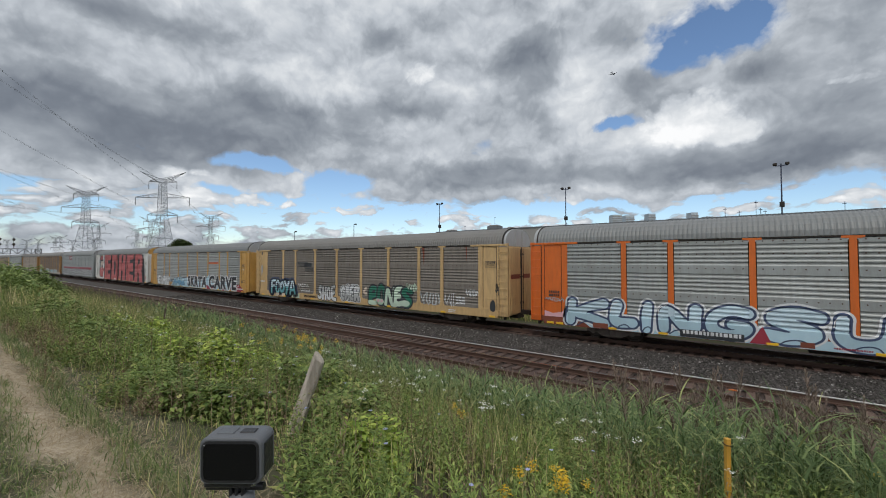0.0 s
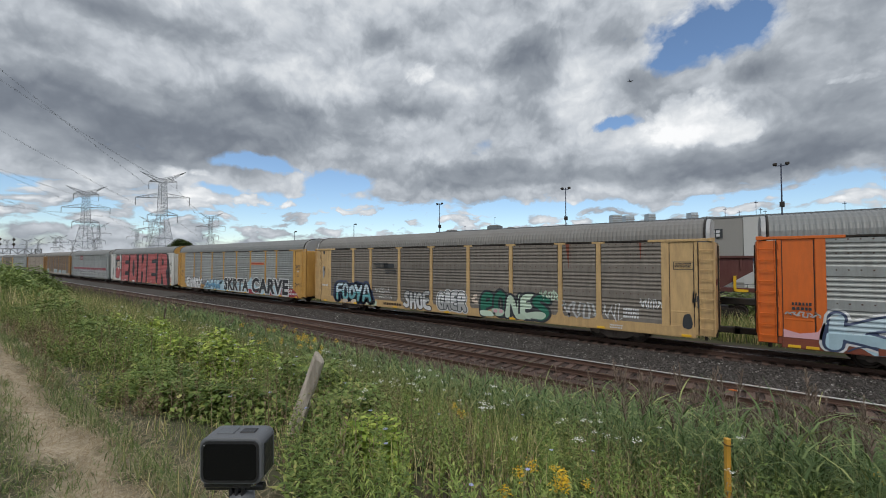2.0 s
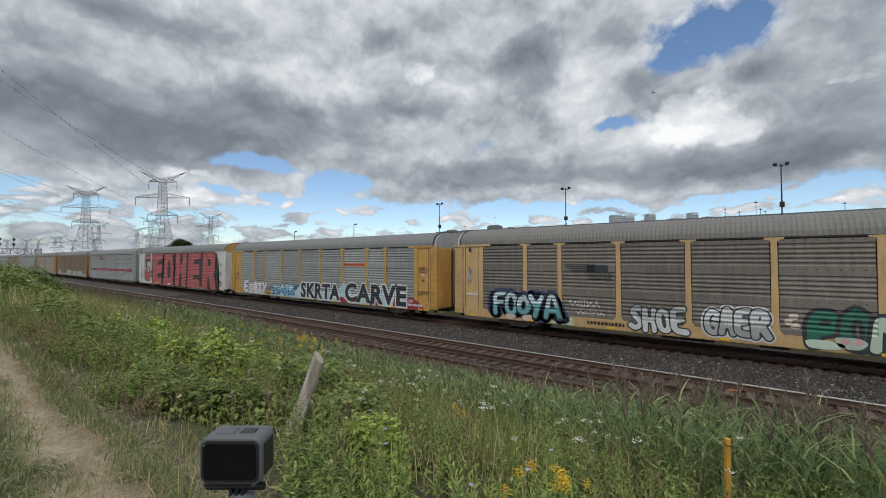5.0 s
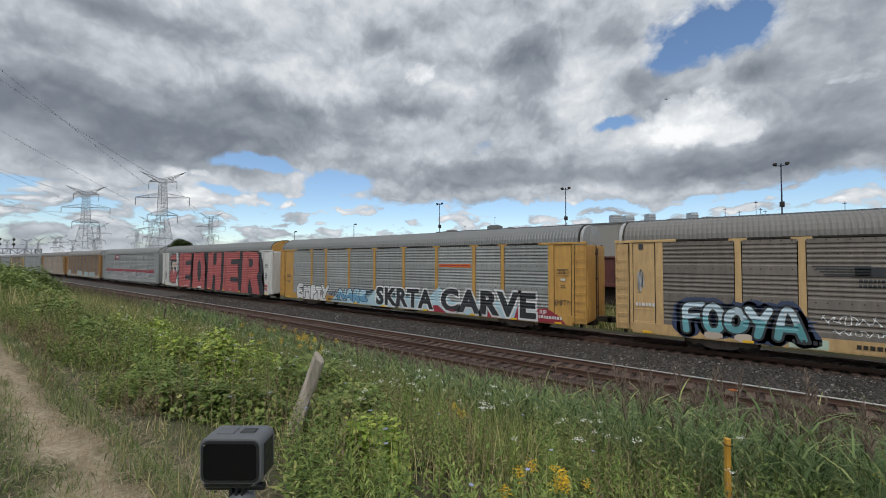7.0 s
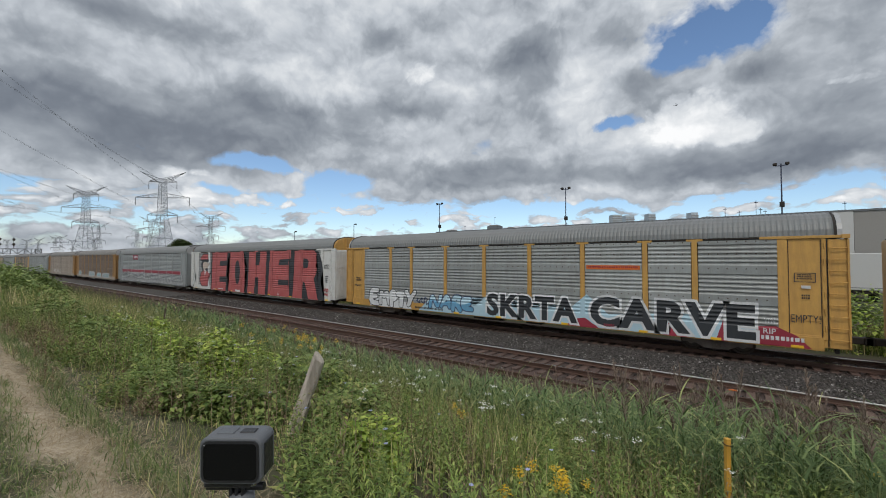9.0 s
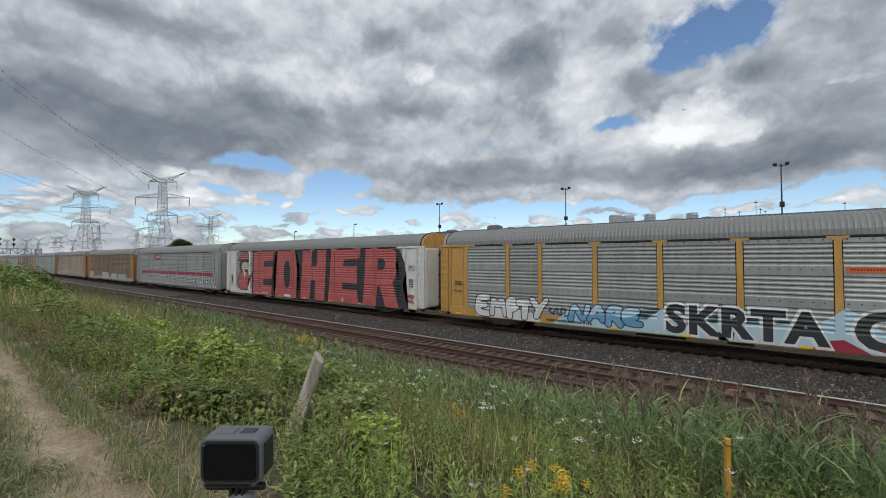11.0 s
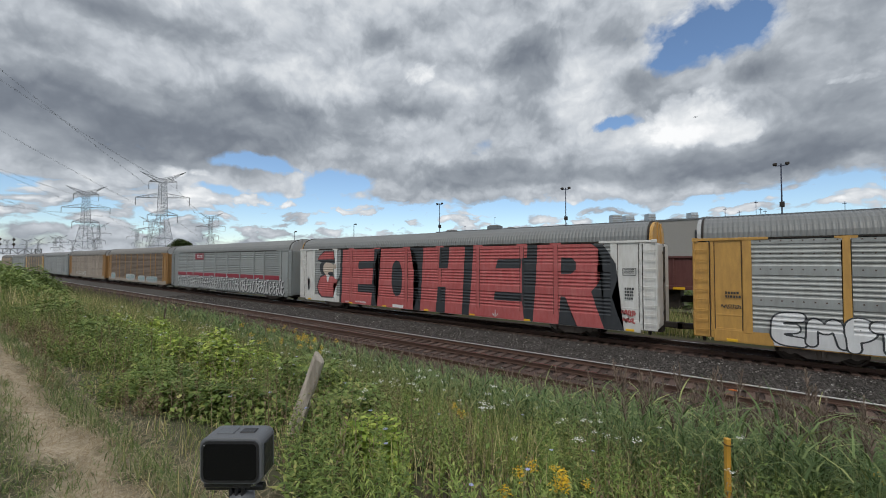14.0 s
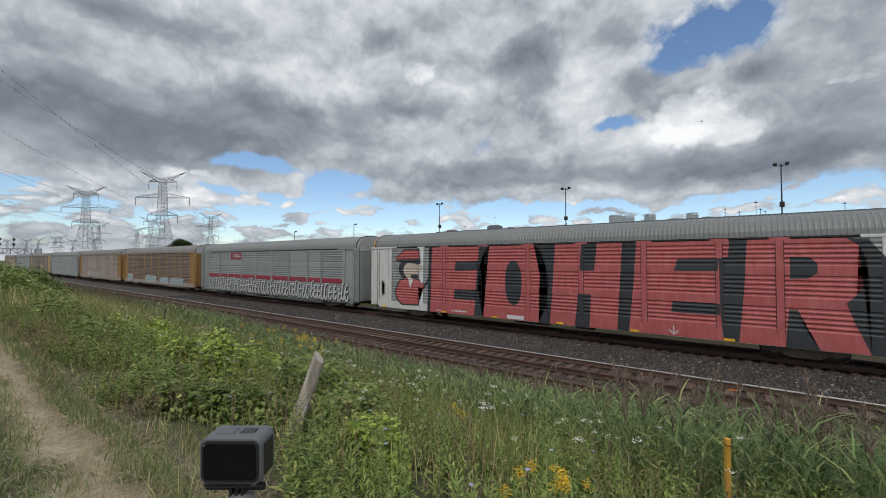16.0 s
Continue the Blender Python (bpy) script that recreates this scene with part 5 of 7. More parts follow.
M["facade"] = material("pale_concrete_panel", (0.29, 0.28, 0.265), 0.8, 0, 0.07, 0.15, 4, (0.30, 0.29, 0.27), 0.4, 0.12, 0.05, per_object=0.03)
M["facade_white"] = material("white_metal_cladding", (0.5, 0.5, 0.49), 0.6, 0, 0.05, 0.2, 4)
M["window"] = material("dark_window_glass", (0.03, 0.035, 0.04), 0.12, 0, 0.1)
# the air's haze is put into the towers' pale bluish colour
M["tower_block"] = material("haze_tinted_glass_tower", (0.52, 0.58, 0.64), 0.9, 0, 0.05, 0.02, 1, per_object=0.1)
M["lattice"] = material("galvanised_lattice", (0.16, 0.17, 0.18), 0.6, 0.3, 0.1)
M["wire"] = material("dull_conductor", (0.10, 0.105, 0.11), 0.6, 0.3, 0.05)
M["pole_paint"] = material("dark_pole_paint", (0.05, 0.06, 0.10), 0.6, 0.1, 0.1)
M["tyre"] = material("tyre_rubber", (0.02, 0.02, 0.02), 0.85)
M["car_dark"] = material("dark_car_paint", (0.04, 0.045, 0.06), 0.3, 0.2, 0.05, per_object=0.3)
M["bark"] = material("grey_bark", (0.12, 0.09, 0.065), 0.9, 0, 0.3, 4, 30, bump=0.5)


def build_warehouse():
    y0, top, x0, x1 = 75.0, 10.25, -59.0, 70.0
    hall = thing("warehouse", "long pale grey warehouse with dock doors and a flat roof", "building", pose(0, 0, 0))
    n = 22
    step = (x1 - x0) / n
    for k in range(n):
        a = x0 + k * step
        pale = k in (10, 11)
        part("wall_panel", boxes([(a + 0.02, a + step - 0.02, y0 + (0 if not pale else -0.1), y0 + 0.4, -0.6, top)], 0.02), M["facade_white"] if pale else M["facade"], hall)
    part("body", boxes([(x0 + 0.1, x1 - 0.1, y0 + 0.4, y0 + 70, -0.6, top - 0.3)]), M["facade"], hall)
    part("coping", boxes([(x0 - 0.1, x1 + 0.1, y0 - 0.12, y0 + 0.5, top, top + 0.25)]), M["lattice"], hall, "dark metal coping")
    for x in (-40, -33, -19, -12, -1.5, 4.5, 12):
        d = part("dock_door", boxes([(x, x + 2.7, y0 - 0.08, y0 + 0.02, 0.4, 3.6)], 0.02), M["facade_white"], hall)
        part("frame", boxes([(x - 0.3, x, y0 - 0.4, y0, 0.2, 4.0), (x + 2.7, x + 3.0, y0 - 0.4, y0, 0.2, 4.0), (x - 0.3, x + 3.0, y0 - 0.4, y0, 3.6, 4.1)]), M["pole_paint"], d)
    for x, z in ((-6.5, 7.2),):
        s = part("sign", boxes([(x, x + 3.6, y0 - 0.2, y0, z, z + 1.4)], 0.03), M["black_paint"], hall, "dark sign board with pale bars")
        part("lettering", boxes([(x + 0.3 + k * 0.62, x + 0.75 + k * 0.62, y0 - 0.23, y0 - 0.2, z + 0.75, z + 1.2) for k in range(5)] + [(x + 0.3 + k * 0.62, x + 0.75 + k * 0.62, y0 - 0.23, y0 - 0.2, z + 0.2, z + 0.62) for k in range(5)]), M["white_paint"], s)
    for px, w, h, dy in ((800, 3.0, 1.0, 8), (848, 2.2, 0.9, 12), (876, 3.2, 1.8, 10), (1255, 4, 1.0, 14), (1435, 5, 0.8, 12), (905, 1.4, 0.7, 6)):
        v = at(px, 459.6, 1.0) - Vector(EYE)
        x = v.x / v.y * (y0 + dy)
        u = thing("rooftop_unit", "grey rooftop ventilation unit", "ventilation unit", pose(x, y0 + dy, top - 0.3), "rooftop units")
        part("housing", boxes([(-w / 2, w / 2, -1, 1, 0, h + 0.3)], 0.05), M["lattice"], u)
        part("cowl", boxes([(-w / 3, w / 3, -0.8, 0.8, h + 0.3, h + 0.55)], 0.05), M["facade"], u)
    for px, h in ((876, 3.6), (823, 2.0), (1285, 2.2), (1310, 1.6), (1340, 3.0), (1348, 1.8), (1356, 1.5), (1498, 2.0), (1003, 1.2)):
        v = at(px, 459.6, 1.0) - Vector(EYE)
        x = v.x / v.y * (y0 + 6)
        mast = thing("roof_mast", "thin antenna mast on the warehouse roof", "antenna", pose(x, y0 + 6, top - 0.3), "roof masts")
        part("mast", tube(bmesh.new(), (0, 0, 0), (0, 0, h + 0.3), 0.035), M["pole_paint"], mast)
        part("arm", boxes([(-0.25, 0.25, -0.03, 0.03, h, h + 0.08)]), M["pole_paint"], mast)


build_warehouse()


def build_light_pole(px, rise, heads):
    v = at(px, 459.6, 1.0) - Vector(EYE)
    y = 60.0
    x = v.x / v.y * y
    top = 3.9 + rise * y
    pole = thing("light_mast", "tall dark yard light mast with floodlights" if heads > 1 else "tall slim dark lamp mast", "light mast", pose(x, y, -0.4), "yard light masts")
    part("mast", tube(bmesh.new(), (0, 0, 0), (0, 0, top + 0.4), 0.11, 0.06, 8), M["pole_paint"], pole)
    arm = part("crossarm", boxes([(-0.55, 0.55, -0.04, 0.04, top + 0.12, top + 0.2)] if heads > 1 else [(0, 0.6, -0.05, 0.05, top + 0.3, top + 0.4)]), M["pole_paint"], pole)
    for s in ((-0.55, 0.55) if heads > 1 else (0.6,)):
        part("floodlight", boxes([(s - 0.2, s + 0.2, -0.2, 0.2, top + 0.2, top + 0.5)], 0.06), M["dark_steel"], arm)
    if heads > 1:
        part("junction_box", boxes([(-0.2, 0.25, -0.2, 0.2, 3.9 + 0.107 * y, 4.5 + 0.107 * y)], 0.03), M["dark_steel"], pole)


for px, rise, heads in ((1386, 0.184, 2), (1002, 0.183, 2), (778, 0.178, 2), (626, 0.134, 1), (521, 0.123, 1)):
    build_light_pole(px, rise, heads)


def build_high_rises():
    for px0, px1, py, d in ((1080, 1098, 379, 700), (1103, 1120, 380, 720), (1143, 1157, 377, 740), (1186, 1203, 385, 690), (1218, 1232, 375, 760), (1245, 1258, 382, 720)):
        a, b = at(px0 + 1, py + 3, d), at(px1 - 1, py + 3, d)
        w, h = (b - a).length, a.z + 0.6
        t = thing("high_rise", "distant pale grey residential tower block", "tower block", pose((a.x + b.x) / 2, (a.y + b.y) / 2, -0.6, 0, 0, YAW), "distant tower blocks")
        part("core", boxes([(-w / 2, w / 2, -8, 8, 0, h)]), M["tower_block"], t)
        floors = bmesh.new()
        for k in range(1, int(h / 3)):
            box(floors, -w / 2 - 0.5, w / 2 + 0.5, -8.6, -8, k * 3.0, k * 3.0 + 0.9)
        tagged(part("balcony_bands", floors, M["facade"], t), kind="stuff")
        part("parapet", boxes([(-w / 2 - 0.2, w / 2 + 0.2, -8.2, 8.2, h, h + 0.8)]), M["tower_block"], t)


build_high_rises()


def lattice_side(bm, half, z0, z1, h0, h1, n, r):
    """Four legs between two levels, with crossed braces on each face."""
    for k in range(n):
        a, b = k / n, (k + 1) / n
        za, zb = z0 + (z1 - z0) * a, z0 + (z1 - z0) * b
        wa, wb = h0 + (h1 - h0) * a, h0 + (h1 - h0) * b
        cs = [(-1, -1), (1, -1), (1, 1), (-1, 1)]
        for i in range(4):
            (x, y), (u, v) = cs[i], cs[(i + 1) % 4]
            tube(bm, (x * wa, y * wa, za), (x * wb, y * wb, zb), r * 1.5, None, 4)
            tube(bm, (x * wa, y * wa, za), (u * wb, v * wb, zb), r, None, 3)
            tube(bm, (u * wa, v * wa, za), (x * wb, y * wb, zb), r, None, 3)
            tube(bm, (x * wb, y * wb, zb), (u * wb, v * wb, zb), r, None, 3)


def build_pylon():
    py = thing("pylon", "grey steel lattice power pylon with three crossarms", "power pylon", pose(0, 0, -300), "power pylons")
    bm = bmesh.new()
    lattice_side(bm, 0, 0.0, 27.7, 5.4, 1.7, 7, 0.07)
    part("lattice_base", bm, M["lattice"], py)
    bm = bmesh.new()
    lattice_side(bm, 0, 27.7, 46.5, 1.7, 1.2, 9, 0.065)
    part("shaft", bm, M["lattice"], py)
    for z, half in ((27.7, 7.3), (36.8, 13.1), (45.0, 6.8)):
        bm = bmesh.new()
        for s in (-1, 1):
            for y in (-1.5, 1.5):
                tube(bm, (s * 1.6, y, z), (s * half, 0, z), 0.10, None, 4)
                tube(bm, (s * 1.6, y, z + 2.2), (s * half, 0, z + 0.2), 0.09, None, 4)
                for k in range(1, 5):
                    f, g = k / 5, (k + 0.6) / 5
                    tube(bm, (s * (1.6 + (half - 1.6) * f), y * (1 - f), z), (s * (1.6 + (half - 1.6) * g), y * (1 - g), z + 2.2 * (1 - g) + 0.1), 0.055, None, 3)
        arm = part("crossarm", bm, M["lattice"], py)
        for s in (-1, 1):
            part("insulator", tube(bmesh.new(), (s * half, 0, z), (s * half, 0, z - 3.9), 0.16, None, 6), M["lattice"], arm)
    bm = bmesh.new()
    for s in (-1, 1):
        for y in (-1.2, 1.2):
            tube(bm, (s * 1.4, y, 44.6), (s * 11, 0, 50.2), 0.10, None, 4)
            tube(bm, (s * 1.4, y, 46.6), (s * 11, 0, 50.2), 0.08, None, 4)
            for k in range(1, 5):
                f = k / 5
                tube(bm, (s * (1.4 + 9.6 * f), y * (1 - f), 44.6 + 5.6 * f), (s * (1.4 + 9.6 * (f + 0.1)), y * (0.9 - f), 46.6 + 3.6 * (f + 0.1)), 0.05, None, 3)
    part("horns", bm, M["lattice"], py)
    return py


# bearing, depth, turn and size of each pylon
PYLONS = [(286, 206, 1.0), (150, 245, 1.0), (372, 385, 0.98), (265, 420, 1.0), (174, 490, 1.0), (242, 560, 1.0), (97, 730, 0.9), (107, 720, 0.92), (127, 850, 0.93), (68, 800, 0.92), (46, 850, 0.95), (165, 800, 1.0), (12, 820, 0.9)]
first_pylon = build_pylon()
for k, (px, depth, size) in enumerate(PYLONS):
    g = ground_at(px, depth)
    m = pose(g.x, g.y, g.z - 0.2 - (1 - size) * 12, 0, 0, YAW + 6 + (k * 5) % 7)
    if k == 0:
        first_pylon.matrix_basis = m
    else:
        copy_thing(first_pylon, m)


def build_wires():
    def wire(p, q, sag, n=28, r=0.035, spacers=0):
        line = thing("power_line", "thin bundled overhead conductor with spacers", "power line", None, "overhead power lines")
        pts = []
        for k in range(n + 1):
            f = k / n
            v = p.lerp(q, f)
            pts.append(Vector((v.x, v.y, v.z - sag * 4 * f * (1 - f))))
        for dz in (-0.22, 0.22):
            bm = bmesh.new()
            for a, b in zip(pts, pts[1:]):
                tube(bm, a + Vector((0, 0, dz)), b + Vector((0, 0, dz)), r, None, 3)
            part("conductor", bm, M["wire"], line)
        for k in range(spacers):
            c = pts[int((k + 0.5) * n / spacers)]
            part("spacer", boxes([(c.x - 0.35, c.x + 0.35, c.y - 0.05, c.y + 0.05, c.z - 0.3, c.z + 0.3)], 0.03), M["wire"], line)
    # spans from the pylons to the next ones, past the view behind the camera
    for (ax, ay, ad), (bx, by, bd), sag in (((-480, -290, 110), (264, 331, 206), 2.5), ((-480, -190, 115), (310, 333, 206), 3.0), ((-480, -60, 130), (241, 361, 206), 2.5),
                                            ((-420, 95, 150), (128, 358, 245), 3.0), ((-420, 130, 160), (172, 358, 245), 2.5), ((-420, 200, 170), (105, 383, 245), 2.5), ((-400, 300, 190), (193, 384, 245), 2.5)):
        wire(at(ax, ay, ad), at(bx, by, bd), sag, spacers=7)
    for (ax, ay, ad), (bx, by, bd) in (((310, 333, 206), (394, 398, 385)), ((331, 361, 206), (398, 410, 385)), ((312, 390, 206), (388, 425, 385)), ((193, 384, 245), (280, 420, 420)), ((172, 358, 245), (246, 400, 420))):
        wire(at(ax, ay, ad), at(bx, by, bd), 4.0, 16)


build_wires()


def build_signal_bridge():
    x = -216.0
    br = thing("signal_bridge", "grey steel signal bridge over the tracks with dark signals", "signal bridge", pose(x, 0, 0))
    bm = bmesh.new()
    for dx in (-0.8, 0.8):
        for z in (6.1, 8.0):
            tube(bm, (dx, 6, z), (dx, 28, z), 0.09, None, 4)
        for k in range(12):
            y = 6 + k * 22 / 12
            tube(bm, (dx, y, 6.1), (dx, y, 8.0), 0.07, None, 4)
            tube(bm, (dx, y, 6.1 if k % 2 else 8.0), (dx, y + 22 / 12, 8.0 if k % 2 else 6.1), 0.06, None, 4)
    part("truss", bm, M["lattice"], br)
    for y in (6.0, 28.0):
        bm = bmesh.new()
        lattice_side(bm, 0, -0.8, 8.0, 0.8, 0.8, 6, 0.06)
        for v in bm.verts:
            v.co.y += y
        part("leg", bm, M["lattice"], br)
    for y in (13.2, 18.0, 21.5):
        s = part("signal", boxes([(-0.15, 0.15, y - 0.06, y + 0.06, 8.0, 12.3)]), M["dark_steel"], br)
        for z in (9.6, 11.4):
            part("signal_head", boxes([(-0.1, 0.35, y - 0.4, y + 0.4, z - 0.45, z + 0.45)], 0.2), M["dark_steel"], s)


build_signal_bridge()


def build_hopper(x0, x1, label):
    h = thing("hopper_wagon", label, "rail wagon", pose(0, THIRD_Y, 0.15), "standing hopper wagons")
    bm = bmesh.new()
    prism(bm, [(x0, 3.9), (x0, 3.0), (x0 + 1.9, 1.75), (x1 - 1.9, 1.75), (x1, 3.0), (x1, 3.9)], -1.55, 1.55)
    part("body", bm, M["maroon"], h)
    k = x0 + 0.4
    while k < x1:
        part("rib", boxes([(k - 0.06, k + 0.06, -1.63, -1.54, 2.0 if x0 + 1.8 < k < x1 - 1.8 else 3.1, 3.85)], 0.01), M["maroon"], h)
        k += 1.25
    part("top_rail", boxes([(x0 - 0.05, x1 + 0.05, -1.66, -1.5, 3.82, 3.98), (x0 - 0.05, x1 + 0.05, 1.5, 1.66, 3.82, 3.98)], 0.02), M["maroon"], h)
    part("side_sill", boxes([(x0 - 0.2, x1 + 0.2, -1.62, -1.45, 1.68, 1.95)], 0.02), M["maroon"], h)
    for x in (x0 + 0.5, x0 + 4, x1 - 4, x1 - 0.6):
        part("reflector", boxes([(x - 0.35, x + 0.35, -1.66, -1.6, 1.70, 1.86)]), M["amber"], h)
    part("grab_post", boxes([(x1 - 1.0, x1 - 0.85, -1.7, -1.6, 1.75, 2.7)]), M["amber"], h, "yellow corner post")
    part("underframe", boxes([(x0 - 0.5, x1 + 0.5, -0.3, 0.3, 0.75, 1.2), (x0 + 4, x0 + 6, -1.0, 1.0, 0.3, 1.75), (x1 - 6, x1 - 4, -1.0, 1.0, 0.3, 1.75)], 0.05), M["dark_steel"], h)
    for x in (x0 + 1.6, x1 - 1.6):
        tr = painted("truck", FRAME, M["dark_steel"], h, pose(x, 0, -0.1))
        for dx in (-0.89, 0.89):
            w = new("wheelset", WHEELS)
            w.parent = tr
            w.matrix_basis = pose(dx, 0, 0.42)


build_hopper(-13.2, 0.3, "maroon open hopper wagon standing on a grassy siding")
build_hopper(-28.2, -14.7, "maroon open hopper wagon standing on a grassy siding")
siding = thing("railway_track", "grassy siding track with rusty rails", "railway track", pose(0, THIRD_Y, 0.05), "railway tracks", "structure")
rail_part("rail", siding, -0.7525, -300, 120, False)
rail_part("rail", siding, 0.7525, -300, 120, False)
part("bed", boxes([(-300, 120, -1.7, 1.7, -0.7, -0.17)]), M["ballast"], siding)


def build_yard():
    tr = thing("trailer", "white box trailer parked at the warehouse", "trailer", pose(9.3, 63, -0.4))
    part("box", boxes([(-1.3, 1.3, -6, 6, 1.2, 4.9)], 0.05), M["facade_white"], tr)
    part("chassis", boxes([(-1.0, 1.0, -5.8, 5.8, 0.8, 1.2)], 0.05), M["dark_steel"], tr)
    for y in (-4.5, -3.2):
        for s in (-1, 1):
            part("wheel", tube(bmesh.new(), (s * 0.75, y, 0.5), (s * 1.15, y, 0.5), 0.5, None, 14), M["tyre"], tr)
    for k, (x, y) in enumerate(((14, 58), (17, 58), (20, 58), (-4, 62), (24, 58))):
        c = thing("parked_car", "dark parked car beside the warehouse", "car", pose(x, y, -0.4), "parked cars")
        part("body", prism(bmesh.new(), [(-2.2, 0.35), (2.2, 0.35), (2.25, 0.8), (1.3, 0.95), (0.7, 1.45), (-1.2, 1.48), (-2.0, 0.95), (-2.25, 0.85)], -0.88, 0.88), M["car_dark"], c)
        part("windows", prism(bmesh.new(), [(1.15, 0.98), (0.65, 1.4), (-1.15, 1.42), (-1.8, 0.98)], -0.9, 0.9), M["window"], c, "dark side windows")
        for wx in (-1.35, 1.35):
            for s in (-1, 1):
                part("wheel", tube(bmesh.new(), (wx, s * 0.7, 0.33), (wx, s * 0.92, 0.33), 0.33, None, 14), M["tyre"], c)
    fence = thing("yard_fence", "grey chain-link yard fence on thin posts", "fence", pose(0, 46, -0.4))
    part("top_rail", tube(bmesh.new(), (-60, 0, 2.0), (60, 0, 2.0), 0.03), M["lattice"], fence)
    for k in range(41):
        part("post", tube(bmesh.new(), (-60 + 3 * k, 0, 0), (-60 + 3 * k, 0, 2.05), 0.035), M["lattice"], fence)


build_yard()


# ---- aeroplane ----
def build_plane():
    p = thing("aeroplane", "small dark passenger jet far off in the sky", "aeroplane", pose(0, 0, 900))
    fus = bmesh.new()
    rings = []
    for x, r in ((19, 0.2), (17.5, 1.2), (14, 1.95), (-8, 1.95), (-15, 1.1), (-19, 0.3)):
        rings.append([fus.verts.new((x, r * math.cos(k * math.tau / 10), r * math.sin(k * math.tau / 10))) for k in range(10)])
    for a, b in zip(rings, rings[1:]):
        for k in range(10):
            fus.faces.new((a[k - 1], a[k], b[k], b[k - 1]))
    fus.faces.new(rings[0])
    fus.faces.new(rings[-1][::-1])
    part("fuselage", fus, M["pole_paint"], p, "", True)
    for s in (-1, 1):
        for name, pts, z in (("wing", [(4, 1.5), (-3.5, 17.5), (-5.5, 17.5), (-3.5, 1.5)], -0.6), ("tailplane", [(-14.5, 0.5), (-17.5, 6.2), (-19, 6.2), (-18, 0.5)], 0.8)):
            bm = bmesh.new()
            v = [bm.verts.new((x, s * y, z + h)) for h in (-0.15, 0.15) for x, y in pts]
            for f in ((0, 1, 2, 3), (7, 6, 5, 4), (0, 4, 5, 1), (1, 5, 6, 2), (2, 6, 7, 3), (3, 7, 4, 0)):
                bm.faces.new([v[i] for i in f])
            part(name, bm, M["pole_paint"], p)
        part("engine", tube(bmesh.new(), (3.5, s * 5.7, -1.8), (-0.5, s * 5.7, -1.8), 1.0, 0.7, 10), M["dark_steel"], p)
    part("fin", prism(bmesh.new(), [(-13, 1.5), (-18, 7.5), (-19.5, 7.5), (-18.5, 1.0)], -0.2, 0.2), M["pole_paint"], p)
    return p


jet = build_plane()


# ---- on the bank ----
M["weathered_wood"] = material("weathered_grey_timber", (0.52, 0.46, 0.39), 0.9, 0, 0.35, 3, 40, (0.13, 0.105, 0.085), 0.6, 0.0, 0.8, 30, mapping=(6, 6, 0.6))
M["yellow_stake"] = material("yellow_painted_stake", (0.72, 0.38, 0.05), 0.6, 0, 0.12, 6, 40, (0.40, 0.25, 0.08), 0.3, 0.0, 0.3, 50)
M["camera_body"] = material("grey_camera_plastic", (0.12, 0.127, 0.138), 0.5, 0, 0.06, 60, 900, bump=0.12, bump_scale=1500)
M["camera_black"] = material("black_camera_plastic", (0.022, 0.022, 0.024), 0.45, 0, 0.06, 60, 900)
M["screen"] = material("glossy_black_screen", (0.004, 0.004, 0.006), 0.08, 0, 0.02, 20, 200, bump=0.0)
M["steel_screw"] = material("bright_screw_steel", (0.6, 0.6, 0.6), 0.25, 1.0, 0.05)


